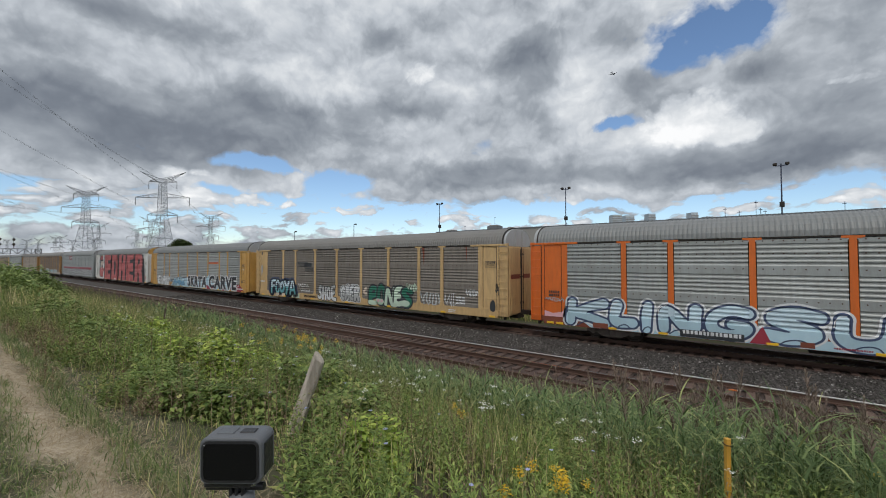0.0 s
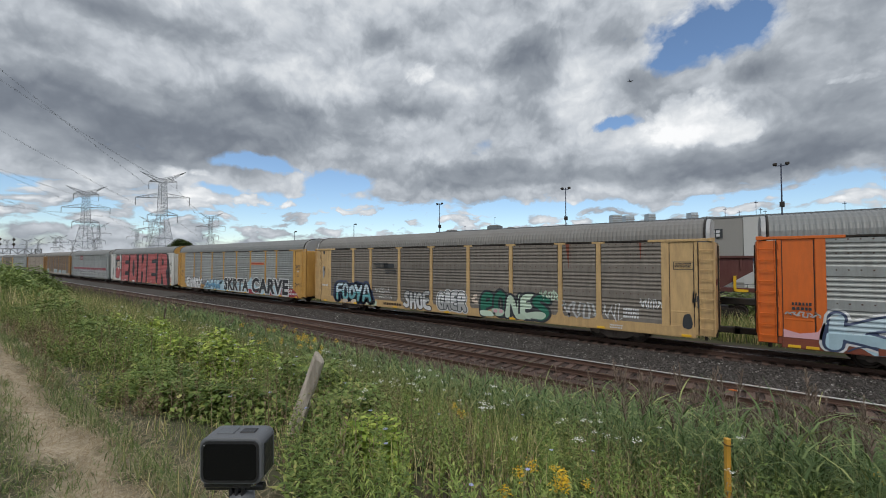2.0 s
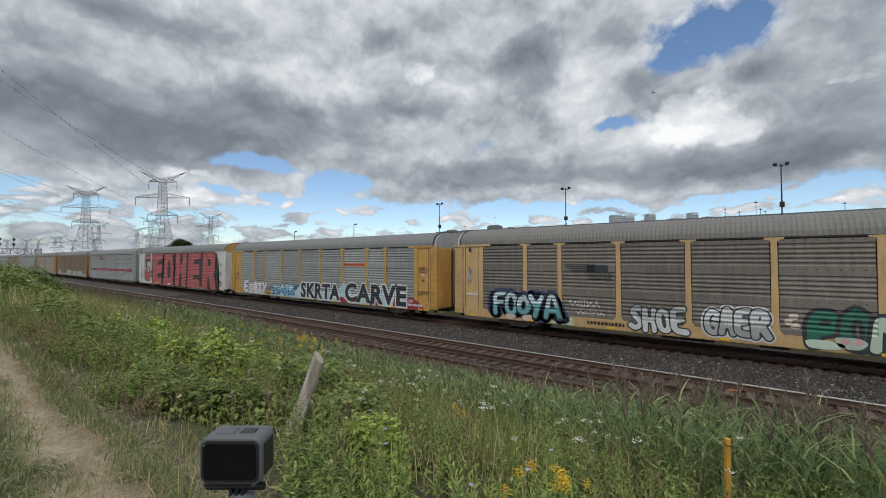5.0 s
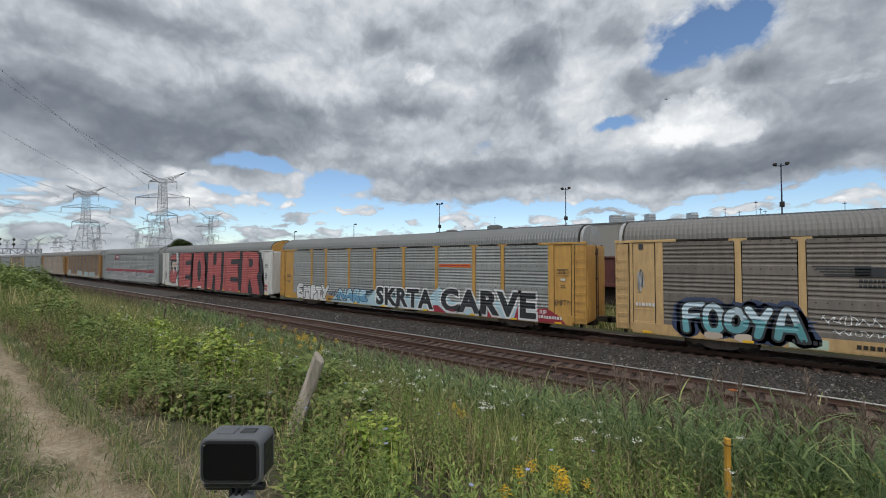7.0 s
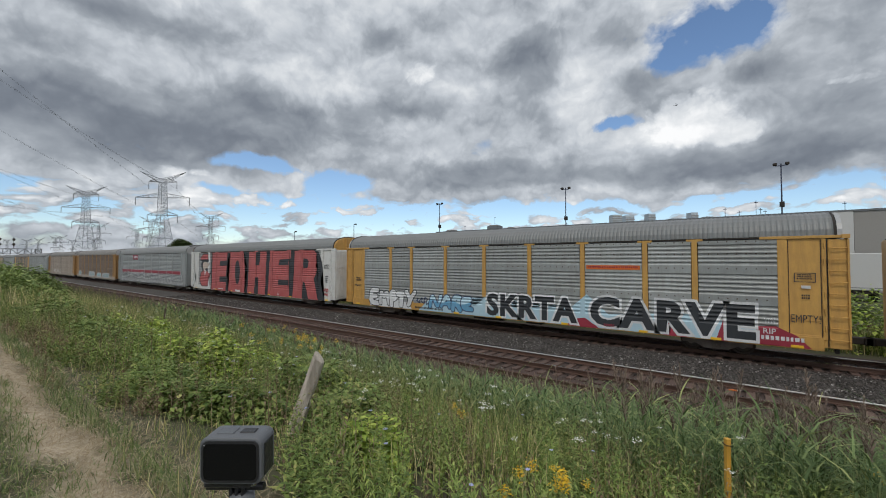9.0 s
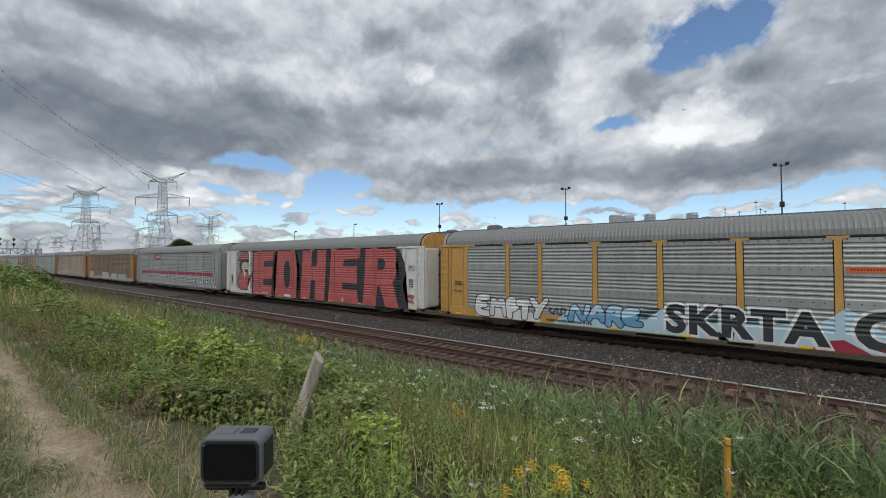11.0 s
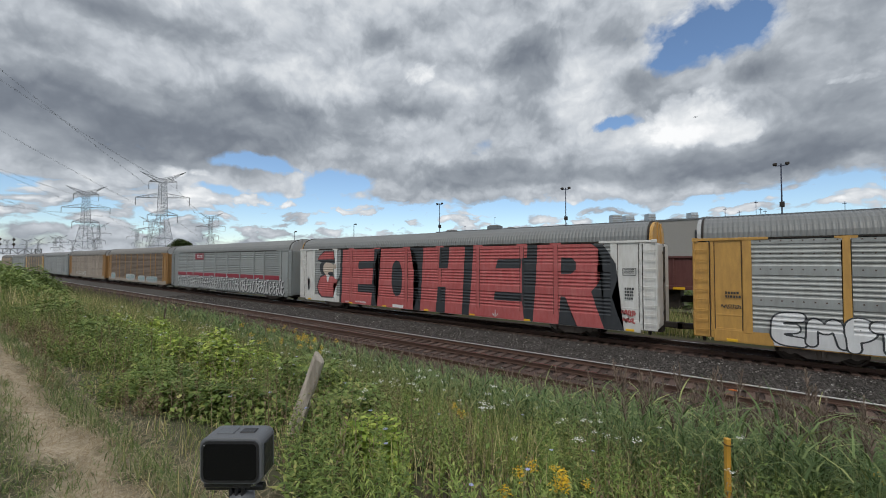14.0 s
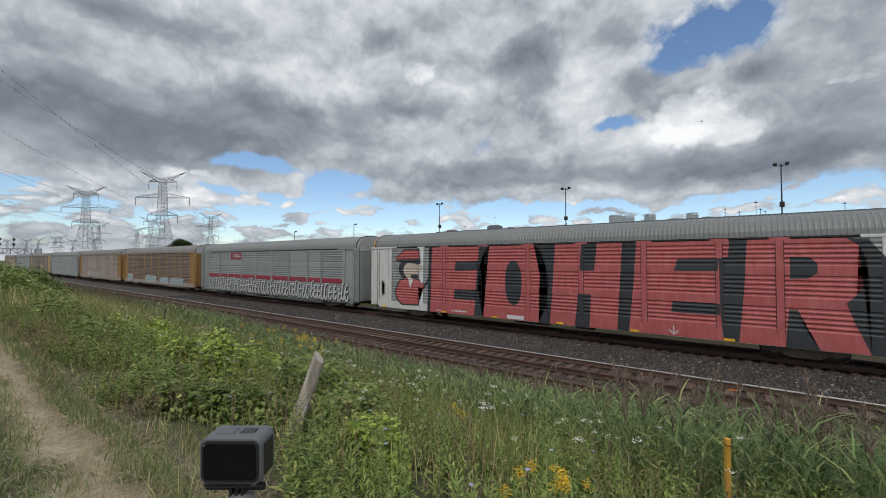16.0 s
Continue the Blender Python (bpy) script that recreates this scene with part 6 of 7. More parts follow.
def build_post():
    post = thing("fence_post", "leaning split weathered grey timber fence post", "fence post")
    a = at(506, 800, 4.75)
    b = at(564, 632, 4.95)
    bm = bmesh.new()
    rng = random.Random(2)
    axis = (b - a).normalized()
    m = axis.to_track_quat("Z", "Y").to_matrix()
    rings = []
    for k in range(9):
        f = k / 8
        c = a.lerp(b, f)
        ring = []
        for j in range(10):
            ang = j * math.tau / 10
            r = 0.098 * (1 - 0.1 * f) * (1 + 0.16 * math.sin(ang * 3 + 1.0) + rng.uniform(-0.04, 0.04))
            lift = 0.05 * math.cos(ang - 0.6) if k == 8 else 0.0
            ring.append(bm.verts.new(c + m @ Vector((r * math.cos(ang), r * 0.85 * math.sin(ang), lift))))
        rings.append(ring)
    for p, q in zip(rings, rings[1:]):
        for j in range(10):
            bm.faces.new((p[j - 1], p[j], q[j], q[j - 1]))
    bm.faces.new(rings[-1])
    bm.faces.new(rings[0][::-1])
    part("timber", bm, M["weathered_wood"], post)
    stake = thing("survey_stake", "yellow wooden survey stake with wire twists", "stake")
    a, b = at(1290, 1010, 3.6), at(1287, 776, 3.6)
    bm = bmesh.new()
    w, d = 0.022, 0.02
    right = CAM_POSE.to_3x3() @ Vector((1, 0, 0))
    back = CAM_POSE.to_3x3() @ Vector((0, 0, 1))
    v = [bm.verts.new(c + right * sx * w + back * sy * d) for c in (a, b) for sx, sy in ((-1, -1), (1, -1), (1, 1), (-1, 1))]
    for f in ((0, 1, 5, 4), (1, 2, 6, 5), (2, 3, 7, 6), (3, 0, 4, 7), (4, 5, 6, 7), (3, 2, 1, 0)):
        bm.faces.new([v[i] for i in f])
    bmesh.ops.recalc_face_normals(bm, faces=bm.faces)
    bmesh.ops.bevel(bm, geom=list(bm.edges), offset=0.004, segments=1, affect="EDGES")
    part("stake_timber", bm, M["yellow_stake"], stake)
    for f in (0.95, 0.53):
        c = a.lerp(b, f)
        bm = bmesh.new()
        pts = [c + right * (w + 0.006) * math.copysign(1, math.cos(t)) + back * (d + 0.006) * math.copysign(1, math.sin(t)) + Vector((0, 0, 0.006 * k)) for k, t in enumerate((0.8, 2.3, 3.9, 5.5, 7.1))]
        for p, q in zip(pts, pts[1:]):
            tube(bm, p, q, 0.004, None, 5)
        part("wire_twist", bm, M["dark_steel"], stake)


build_post()


def build_track_marker():
    mk = thing("track_marker", "small bright orange plastic marker lying by the rail", "marker", pose(-0.35, NEAR_Y + 0.45, -0.185, 0, 0, 12))
    part("strip", boxes([(-0.17, 0.05, -0.03, 0.03, 0.0, 0.035)], 0.008), M["orange"], mk)
    part("tip", boxes([(0.05, 0.14, -0.03, 0.03, 0.0, 0.04)], 0.008), M["white_paint"], mk)


build_track_marker()


def build_action_camera():
    d = 0.45
    c = at(408, 817, d)
    cam_thing = thing("action_camera", "small dark grey action camera on a stand, black screen", "camera", Matrix.Translation(c) @ CAM_POSE.to_3x3().to_4x4())
    # own space: x to the right, y up, z towards the viewer
    bm = bmesh.new()
    box(bm, -0.0352, 0.0352, -0.0262, 0.0262, -0.034, 0.0)
    upright = [e for e in bm.edges if abs(e.verts[0].co.z - e.verts[1].co.z) > 0.01]
    bmesh.ops.bevel(bm, geom=upright, offset=0.009, segments=5, profile=0.5, affect="EDGES")
    bmesh.ops.bevel(bm, geom=[e for e in bm.edges if e.calc_length() > 0.001 and abs(e.verts[0].co.z - e.verts[1].co.z) < 1e-5], offset=0.0016, segments=2, profile=0.5, affect="EDGES")
    body = part("body", bm, M["camera_body"], cam_thing, "", True)
    bm = bmesh.new()
    box(bm, -0.0322, 0.0322, -0.0232, 0.0232, 0.0, 0.0016)
    bmesh.ops.bevel(bm, geom=[e for e in bm.edges if abs(e.verts[0].co.z - e.verts[1].co.z) > 0.001], offset=0.0075, segments=4, profile=0.5, affect="EDGES")
    bezel = part("bezel", bm, M["camera_black"], body)
    bm = bmesh.new()
    box(bm, -0.0296, 0.0296, -0.0203, 0.0203, 0.0016, 0.0021)
    bmesh.ops.bevel(bm, geom=[e for e in bm.edges if abs(e.verts[0].co.z - e.verts[1].co.z) > 0.0003], offset=0.0055, segments=4, profile=0.5, affect="EDGES")
    part("screen", bm, M["screen"], bezel, "glossy black rear screen")
    part("indicator", tube(bmesh.new(), (-0.0285, 0.0190, 0.0021), (-0.0285, 0.0190, 0.0025), 0.0006, None, 8), M["white_paint"], bezel)
    part("shutter_button", boxes([(0.004, 0.021, 0.0258, 0.0275, -0.024, -0.012)], 0.001), M["camera_black"], body, "shutter button")
    part("top_ridge", boxes([(-0.022, -0.002, 0.0258, 0.0272, -0.026, -0.010)], 0.001), M["camera_body"], body)
    part("side_door", boxes([(0.0348, 0.0362, -0.019, 0.018, -0.028, -0.006)], 0.0006), M["camera_black"], body)
    mount = thing_part("mount", cam_thing)
    for k in range(3):
        part("finger", boxes([(-0.008 + k * 0.0068, -0.0045 + k * 0.0068, -0.047, -0.026, -0.026, -0.010)], 0.0012), M["camera_black"], mount)
    part("base_clip", boxes([(-0.034, 0.020, -0.0335, -0.0262, -0.030, -0.004)], 0.002), M["camera_black"], mount)
    part("thumb_screw", tube(bmesh.new(), (-0.036, -0.038, -0.018), (0.030, -0.038, -0.018), 0.0045, None, 14), M["camera_black"], mount)
    part("screw_tip", tube(bmesh.new(), (0.014, -0.034, -0.010), (0.024, -0.031, -0.010), 0.002, None, 10), M["steel_screw"], mount, "bright steel screw tip")
    inv = cam_thing.matrix_basis.inverted()
    foot = Vector((c.x, c.y, 2.25))
    part("collar", tube(bmesh.new(), (0.004, -0.075, -0.018), (0.004, -0.045, -0.018), 0.016, 0.013, 16), M["camera_body"], cam_thing, "", True)
    neck = Vector((0.004, -0.07, -0.018))
    part("pole", tube(bmesh.new(), neck, inv @ (foot + Vector((0, 0, 0.45))), 0.011, None, 12), M["camera_black"], cam_thing, "", True)
    for k in range(3):
        a = k * math.tau / 3 + 0.4
        part("leg", tube(bmesh.new(), inv @ (foot + Vector((0, 0, 0.5))), inv @ (foot + Vector((0.28 * math.cos(a), 0.28 * math.sin(a), -0.08))), 0.008, None, 8), M["camera_black"], cam_thing)


def thing_part(name, parent):
    """A small block that carries sub-parts."""
    return part(name, boxes([(-0.009, 0.0095, -0.05, -0.044, -0.024, -0.012)], 0.001), M["camera_black"], parent)


build_action_camera()


# ---- plants ----
def leaf_material(name, stops, rough=0.6, see_through=0.16):
    mat = material(name, (0.1, 0.12, 0.04), rough, 0, 0.24, 1.0, 7, bump=0.0, island_colour=stops, per_object=0.0, spec=0.3)
    tree = mat.node_tree
    bsdf = tree.nodes["Principled BSDF"]
    out = next(n for n in tree.nodes if n.type == "OUTPUT_MATERIAL")
    thin = tree.nodes.new("ShaderNodeBsdfTranslucent")
    tree.links.new(bsdf.inputs["Base Color"].links[0].from_socket, thin.inputs["Color"])
    both = tree.nodes.new("ShaderNodeMixShader")
    both.inputs[0].default_value = see_through
    tree.links.new(bsdf.outputs[0], both.inputs[1])
    tree.links.new(thin.outputs[0], both.inputs[2])
    tree.links.new(both.outputs[0], out.inputs["Surface"])
    return mat


M["grass"] = leaf_material("mixed_grass", [(0.0, (0.092, 0.133, 0.037)), (0.35, (0.175, 0.235, 0.066)), (0.55, (0.267, 0.308, 0.098)), (0.74, (0.452, 0.410, 0.175)), (1.0, (0.739, 0.616, 0.349))])
M["path_grass"] = leaf_material("short_path_grass", [(0.0, (0.096, 0.149, 0.044)), (0.5, (0.166, 0.228, 0.074)), (0.85, (0.255, 0.285, 0.115)), (1.0, (0.45, 0.40, 0.23))])
M["reed_leaf"] = leaf_material("reed_leaf", [(0.0, (0.084, 0.138, 0.052)), (0.5, (0.157, 0.232, 0.089)), (0.85, (0.232, 0.305, 0.120)), (1.0, (0.481, 0.499, 0.204))])
M["reed_plume"] = leaf_material("reed_plume", [(0.0, (0.16, 0.115, 0.095)), (0.6, (0.25, 0.19, 0.155)), (1.0, (0.38, 0.30, 0.23))], 0.9)
M["weed_leaf"] = leaf_material("weed_leaf", [(0.0, (0.105, 0.165, 0.045)), (0.5, (0.190, 0.262, 0.070)), (0.85, (0.275, 0.335, 0.095)), (1.0, (0.42, 0.40, 0.15))])
M["shoot_leaf"] = leaf_material("light_green_shoot_leaf", [(0.0, (0.17, 0.25, 0.065)), (0.5, (0.29, 0.39, 0.10)), (1.0, (0.43, 0.50, 0.15))])
M["vine_leaf"] = leaf_material("bright_vine_leaf", [(0.0, (0.148, 0.232, 0.042)), (0.5, (0.294, 0.400, 0.073)), (1.0, (0.526, 0.588, 0.126))])
M["dry_weed"] = leaf_material("dry_brown_weed", [(0.0, (0.15, 0.105, 0.062)), (0.6, (0.27, 0.205, 0.125)), (1.0, (0.42, 0.34, 0.22))], 0.9)
M["goldenrod"] = leaf_material("goldenrod_flower", [(0.0, (0.600, 0.360, 0.015)), (1.0, (0.850, 0.580, 0.040))])
M["umbel"] = leaf_material("white_umbel", [(0.0, (0.580, 0.580, 0.520)), (1.0, (0.820, 0.820, 0.780))])
M["chicory"] = leaf_material("pale_blue_petal", [(0.0, (0.360, 0.400, 0.660)), (1.0, (0.520, 0.540, 0.780))])
M["tree_leaf"] = leaf_material("dark_tree_leaf", [(0.0, (0.030, 0.050, 0.015)), (1.0, (0.090, 0.120, 0.030))])
M["bush_leaf"] = leaf_material("roadside_bush_leaf", [(0.0, (0.105, 0.165, 0.045)), (0.6, (0.20, 0.272, 0.078)), (1.0, (0.32, 0.37, 0.125))])
M["straw"] = leaf_material("dry_straw", [(0.0, (0.24, 0.18, 0.10)), (0.6, (0.42, 0.34, 0.22)), (1.0, (0.60, 0.52, 0.38))], 0.9)
M["dry_reed"] = leaf_material("olive_brown_reed", [(0.0, (0.08, 0.09, 0.04)), (0.5, (0.15, 0.155, 0.075)), (0.8, (0.22, 0.19, 0.11)), (1.0, (0.30, 0.24, 0.16))], 0.85)
RNG = np.random.default_rng(11)


def heights(x, y):
    return np.array([ground_z(a, b) for a, b in zip(x, y)])


def blades(base, height, lean_dir, lean, width, levels=3, droop=1.0):
    """Curved tapering blades as strips of quads."""
    n = len(base)
    side = lean_dir + math.pi / 2 + RNG.uniform(-0.9, 0.9, n)
    sx, sy = np.cos(side), np.sin(side)
    rows = []
    for k in range(levels + 1):
        f = k / levels
        w = width * (1 - f) ** 0.7 * (1.0 if k else 0.8) + 0.0006
        out = lean * f ** 1.7
        up = height * (f - 0.28 * droop * np.clip(lean / np.maximum(height, 1e-3), 0, 1.5) * f ** 2.4)
        c = base + np.stack([np.cos(lean_dir) * out, np.sin(lean_dir) * out, up], -1)
        off = np.stack([sx * w / 2, sy * w / 2, np.zeros(n)], -1)
        rows += [c - off, c + off]
    v = np.stack(rows, 1)
    m = 2 * (levels + 1)
    q = np.array([(2 * k, 2 * k + 1, 2 * k + 3, 2 * k + 2) for k in range(levels)])
    return v.reshape(-1, 3), (q[None] + m * np.arange(n)[:, None, None]).reshape(-1, 4)


def leaves(base, direction, rise, length, width):
    """Single leaves, folded along the middle: base, two sides, tip."""
    d = np.stack([np.cos(direction) * np.cos(rise), np.sin(direction) * np.cos(rise), np.sin(rise)], -1)
    s = np.stack([-np.sin(direction), np.cos(direction), np.zeros(len(base))], -1)
    L, W = length[:, None], width[:, None]
    mid = base + d * L * 0.45 + np.array([0, 0, 1]) * L * 0.06
    tip = base + d * L - np.array([0, 0, 1]) * L * 0.12
    v = np.stack([base, mid - s * W / 2, tip, mid + s * W / 2], 1)
    q = np.array([[0, 1, 2, 3]])
    return v.reshape(-1, 3), (q[None] + 4 * np.arange(len(base))[:, None, None]).reshape(-1, 4)


def joined(*pieces):
    vs, qs, n = [], [], 0
    for v, q in pieces:
        vs.append(v)
        qs.append(q + n)
        n += len(v)
    return np.concatenate(vs), np.concatenate(qs)


def plant_object(name, pieces, mat, label, category):
    v, q = joined(*pieces)
    ob = part_mesh(name, big_mesh(name, v, q), mat)
    return tagged(ob, label, category, kind="stuff")


def spots(n, y0, y1, reach=46.0, power=1.7, x_max=6.0):
    """Places on the bank, thicker towards the camera's end."""
    u = RNG.random(n)
    x = x_max - reach * u ** power
    y = RNG.uniform(y0, y1, n)
    return x, y


def clumped(x, y, scale, keep, seed):
    """Keeps the places where a slow noise is high, so that growth stands in drifts."""
    f = np.array([noise.noise((a * scale, b * scale, seed)) for a, b in zip(x, y)])
    ok = f > np.quantile(f, 1 - keep)
    return x[ok], y[ok]


def on_ground(x, y, sink=0.02):
    return np.stack([x, y, heights(x, y) - sink], -1)


def grow_grass():
    pieces = []
    # tall bank grass
    x, y = spots(105000, 1.0, 11.9)
    keep = ~((y < 1.5) & (RNG.random(len(x)) < 0.65)) & ~((x > 0.2) & (y < 3.0))
    x, y = clumped(x[keep], y[keep], 0.9, 0.72, 21.0)
    n = len(x)
    drift = np.array([noise.noise((a * 0.8, b * 0.8, 31.0)) for a, b in zip(x, y)])
    h = RNG.uniform(0.4, 1.05, n) * (1 + 0.55 * drift) * np.interp(y, [1.0, 2.0, 4.0, 6.0, 10.3, 12.0], [0.3, 0.55, 0.85, 1.0, 0.95, 0.65]) * np.where((x < -3.6) & (x > -16) & (y < 5.3), 0.62, 1.0) * np.interp(x, [-30, -14, -8], [1.5, 1.25, 1.0])
    pieces.append(blades(on_ground(x, y), h, RNG.uniform(0, math.tau, n), h * RNG.uniform(0.1, 0.65, n), RNG.uniform(0.005, 0.011, n) * np.interp(np.hypot(x, y), [2, 12, 40], [0.8, 1.3, 2.4])))
    # left end of the bank, far along the path
    x = RNG.uniform(-95, -20, 22000)
    y = RNG.uniform(0.9, 11.5, 22000)
    h = RNG.uniform(0.5, 1.25, len(x))
    pieces.append(blades(on_ground(x, y), h, RNG.uniform(0, math.tau, len(x)), h * RNG.uniform(0.1, 0.5, len(x)), RNG.uniform(0.02, 0.05, len(x)), 2))
    plant_object("bank_grass", pieces, M["grass"], "tall mixed green and straw grass on the bank", "grass")
    # short grass on and beside the path
    x = 1.5 - 30 * RNG.random(110000) ** 1.6
    y = RNG.uniform(-2.2, 1.25, len(x))
    worn = np.minimum(np.abs(y - 0.87) / 0.2, np.abs(y + 0.7) / 0.3)
    f = np.array([noise.noise((a * 1.1, b * 1.1, 2.2)) for a, b in zip(x, y)])
    ok = (worn + f * 1.1 > RNG.uniform(0.4, 1.2, len(x)))
    x, y = x[ok], y[ok]
    h = RNG.uniform(0.04, 0.15, len(x)) * np.interp(y, [-2, 0.6, 0.9, 1.25], [1.0, 1.0, 0.7, 2.2])
    v = blades(on_ground(x, y, 0.005), h, RNG.uniform(0, math.tau, len(x)), h * RNG.uniform(0.3, 1.2, len(x)), RNG.uniform(0.004, 0.008, len(x)) * np.interp(np.hypot(x, y), [2, 12, 30], [1, 1.6, 3]), 2)
    # the same short grass goes on round and behind the camera
    ax, ay = RNG.uniform(-40, 20, 70000), RNG.uniform(-11, 2.6, 70000)
    ok = (np.minimum(np.abs(ay - 0.87) / 0.2, np.abs(ay + 0.7) / 0.3) > 1.0) & ((ax > 0.0) | (ay < -1.6) | (ay > 1.2))
    ax, ay = ax[ok], ay[ok]
    ah = RNG.uniform(0.05, 0.18, len(ax))
    apron = blades(on_ground(ax, ay, 0.005), ah, RNG.uniform(0, math.tau, len(ax)), ah * RNG.uniform(0.3, 1.2, len(ax)), RNG.uniform(0.008, 0.016, len(ax)), 2)
    plant_object("path_grass", [v, apron], M["path_grass"], "short trodden grass along the footpath", "grass")
    # grass beyond the train and beside the siding
    x, y = RNG.uniform(-40, 30, 26000), RNG.uniform(27.0, 31.2, 26000)
    h = RNG.uniform(0.5, 1.5, len(x))
    v = blades(on_ground(x, y), h, RNG.uniform(0, math.tau, len(x)), h * 0.35, RNG.uniform(0.03, 0.06, len(x)), 2)
    plant_object("siding_grass", [v], M["grass"], "tall grass between the train and the siding", "grass")


def grow_litter():
    # straw and dry stems lying along the edge of the path
    x = -1.2 - 16 * RNG.random(16000) ** 1.4
    y = RNG.normal(1.05, 0.33, len(x))
    L = RNG.uniform(0.08, 0.3, len(x))
    v = blades(on_ground(x, y, -0.005), L * RNG.uniform(0.05, 0.5, len(x)), RNG.uniform(0, math.tau, len(x)), L, RNG.uniform(0.003, 0.006, len(x)) * np.interp(np.hypot(x, y), [2, 15], [1, 2]), 2)
    plant_object("dry_grass", [v], M["straw"], "dry straw-coloured grass along the path", "grass")


def grow_reeds():
    x, y = spots(6500, 6.0, 11.6, 34.0, 1.5, 7.0)
    ok = (RNG.random(len(x)) < np.interp(x, [-26, -9, -4, 0], [0.75, 0.5, 0.75, 1.0])) & (y > np.interp(x, [-20, -6, -1.5, 1, 3], [7.5, 7.2, 5.5, 4.4, 3.6]))
    x, y = x[ok], y[ok]
    x2, y2 = RNG.uniform(-1.4, 5.5, 900), RNG.uniform(3.9, 6.0, 900)
    ok = y2 > np.interp(x2, [-1.5, 1, 3], [5.4, 4.4, 3.9])
    x, y = np.append(x, x2[ok]), np.append(y, y2[ok])
    n = len(x)
    base = on_ground(x, y)
    h = RNG.uniform(0.78, 1.16, n) * np.interp(x, [-20, -12, -5, 0, 4], [1.35, 1.05, 0.98, 1.15, 1.15]) * np.interp(y, [4, 6, 10, 11.6], [1.25, 1.2, 1.12, 0.85])
    way = RNG.uniform(0, math.tau, n)
    lean = h * RNG.uniform(0.02, 0.16, n)
    wide = np.interp(np.hypot(x, y), [4, 12, 30], [1.0, 1.3, 2.2])
    pieces = [blades(base, h, way, lean, 0.011 * wide, 2, 0.0)]
    spin = RNG.uniform(0, math.tau, n)
    for k in range(11):
        f = 0.2 + 0.071 * k + RNG.uniform(-0.02, 0.02, n)
        b = base + np.stack([np.cos(way) * lean * f ** 1.7, np.sin(way) * lean * f ** 1.7, h * f], -1)
        d = spin + (k % 2) * math.pi + RNG.uniform(-0.7, 0.7, n)
        L = RNG.uniform(0.32, 0.6, n)
        pieces.append(blades(b, L * RNG.uniform(0.3, 0.8, n), d, L * 0.85, RNG.uniform(0.013, 0.024, n) * wide, 3, 0.8))
    # older reeds farther along the ditch
    fx, fy = -11 - 62 * RNG.random(9000) ** 1.25, RNG.uniform(7.6, 11.9, 9000)
    fh = RNG.uniform(0.9, 1.75, 9000) * np.interp(fx, [-60, -24, -15, -11], [1.15, 0.95, 0.65, 0.55])
    far = [blades(on_ground(fx, fy), fh, RNG.uniform(0, math.tau, 9000), fh * RNG.uniform(0.05, 0.3, 9000), RNG.uniform(0.018, 0.035, 9000) * np.interp(-fx, [11, 60], [1, 2.2]), 3)]
    plant_object("ditch_reeds", far, M["dry_reed"], "olive and brown old reeds along the ditch", "reeds")
    plant_object("reeds", pieces, M["reed_leaf"], "dense green common reeds with arching leaves", "reeds")
    # plumes
    pick = (RNG.random(n) < np.interp(x, [-22, -8, 0], [0.2, 0.16, 0.3])) & (y < 11.3)
    b, hh, ww, ll = base[pick], h[pick], way[pick], lean[pick]
    top = b + np.stack([np.cos(ww) * ll, np.sin(ww) * ll, hh * 0.97], -1)
    pieces = []
    for k in range(40):
        f = k / 40
        c = top + np.stack([np.cos(ww) * 0.05 * f, np.sin(ww) * 0.05 * f, np.full(len(ww), 0.30 * f)], -1)
        L = RNG.uniform(0.08, 0.17, len(ww)) * (1.15 - f)
        pieces.append(blades(c, L * 1.1, RNG.uniform(0, math.tau, len(ww)), L * 0.7, np.full(len(ww), 0.010), 2, 0.8))
    plant_object("reed_plumes", pieces, M["reed_plume"], "brownish purple feathery reed plumes", "reed plumes")


def stems_with_leaves(x, y, h, count, length, width, rise, start=0.1):
    n = len(x)
    base = on_ground(x, y)
    way = RNG.uniform(0, math.tau, n)
    lean = h * RNG.uniform(0.02, 0.2, n)
    pieces = [blades(base, h, way, lean, np.full(n, 0.006), 2, 0.0)]
    for k in range(count):
        f = start + (1 - start) * k / (count - 1)
        c = base + np.stack([np.cos(way) * lean * f ** 1.7, np.sin(way) * lean * f ** 1.7, h * f], -1)
        L = RNG.uniform(0.7, 1.2, n) * length * (1.15 - 0.75 * f)
        pieces.append(leaves(c, k * 2.4 + way + RNG.uniform(-0.4, 0.4, n), RNG.uniform(rise - 0.35, rise + 0.35, n), L, L * width))
    tops = base + np.stack([np.cos(way) * lean, np.sin(way) * lean, h], -1)
    return pieces, tops


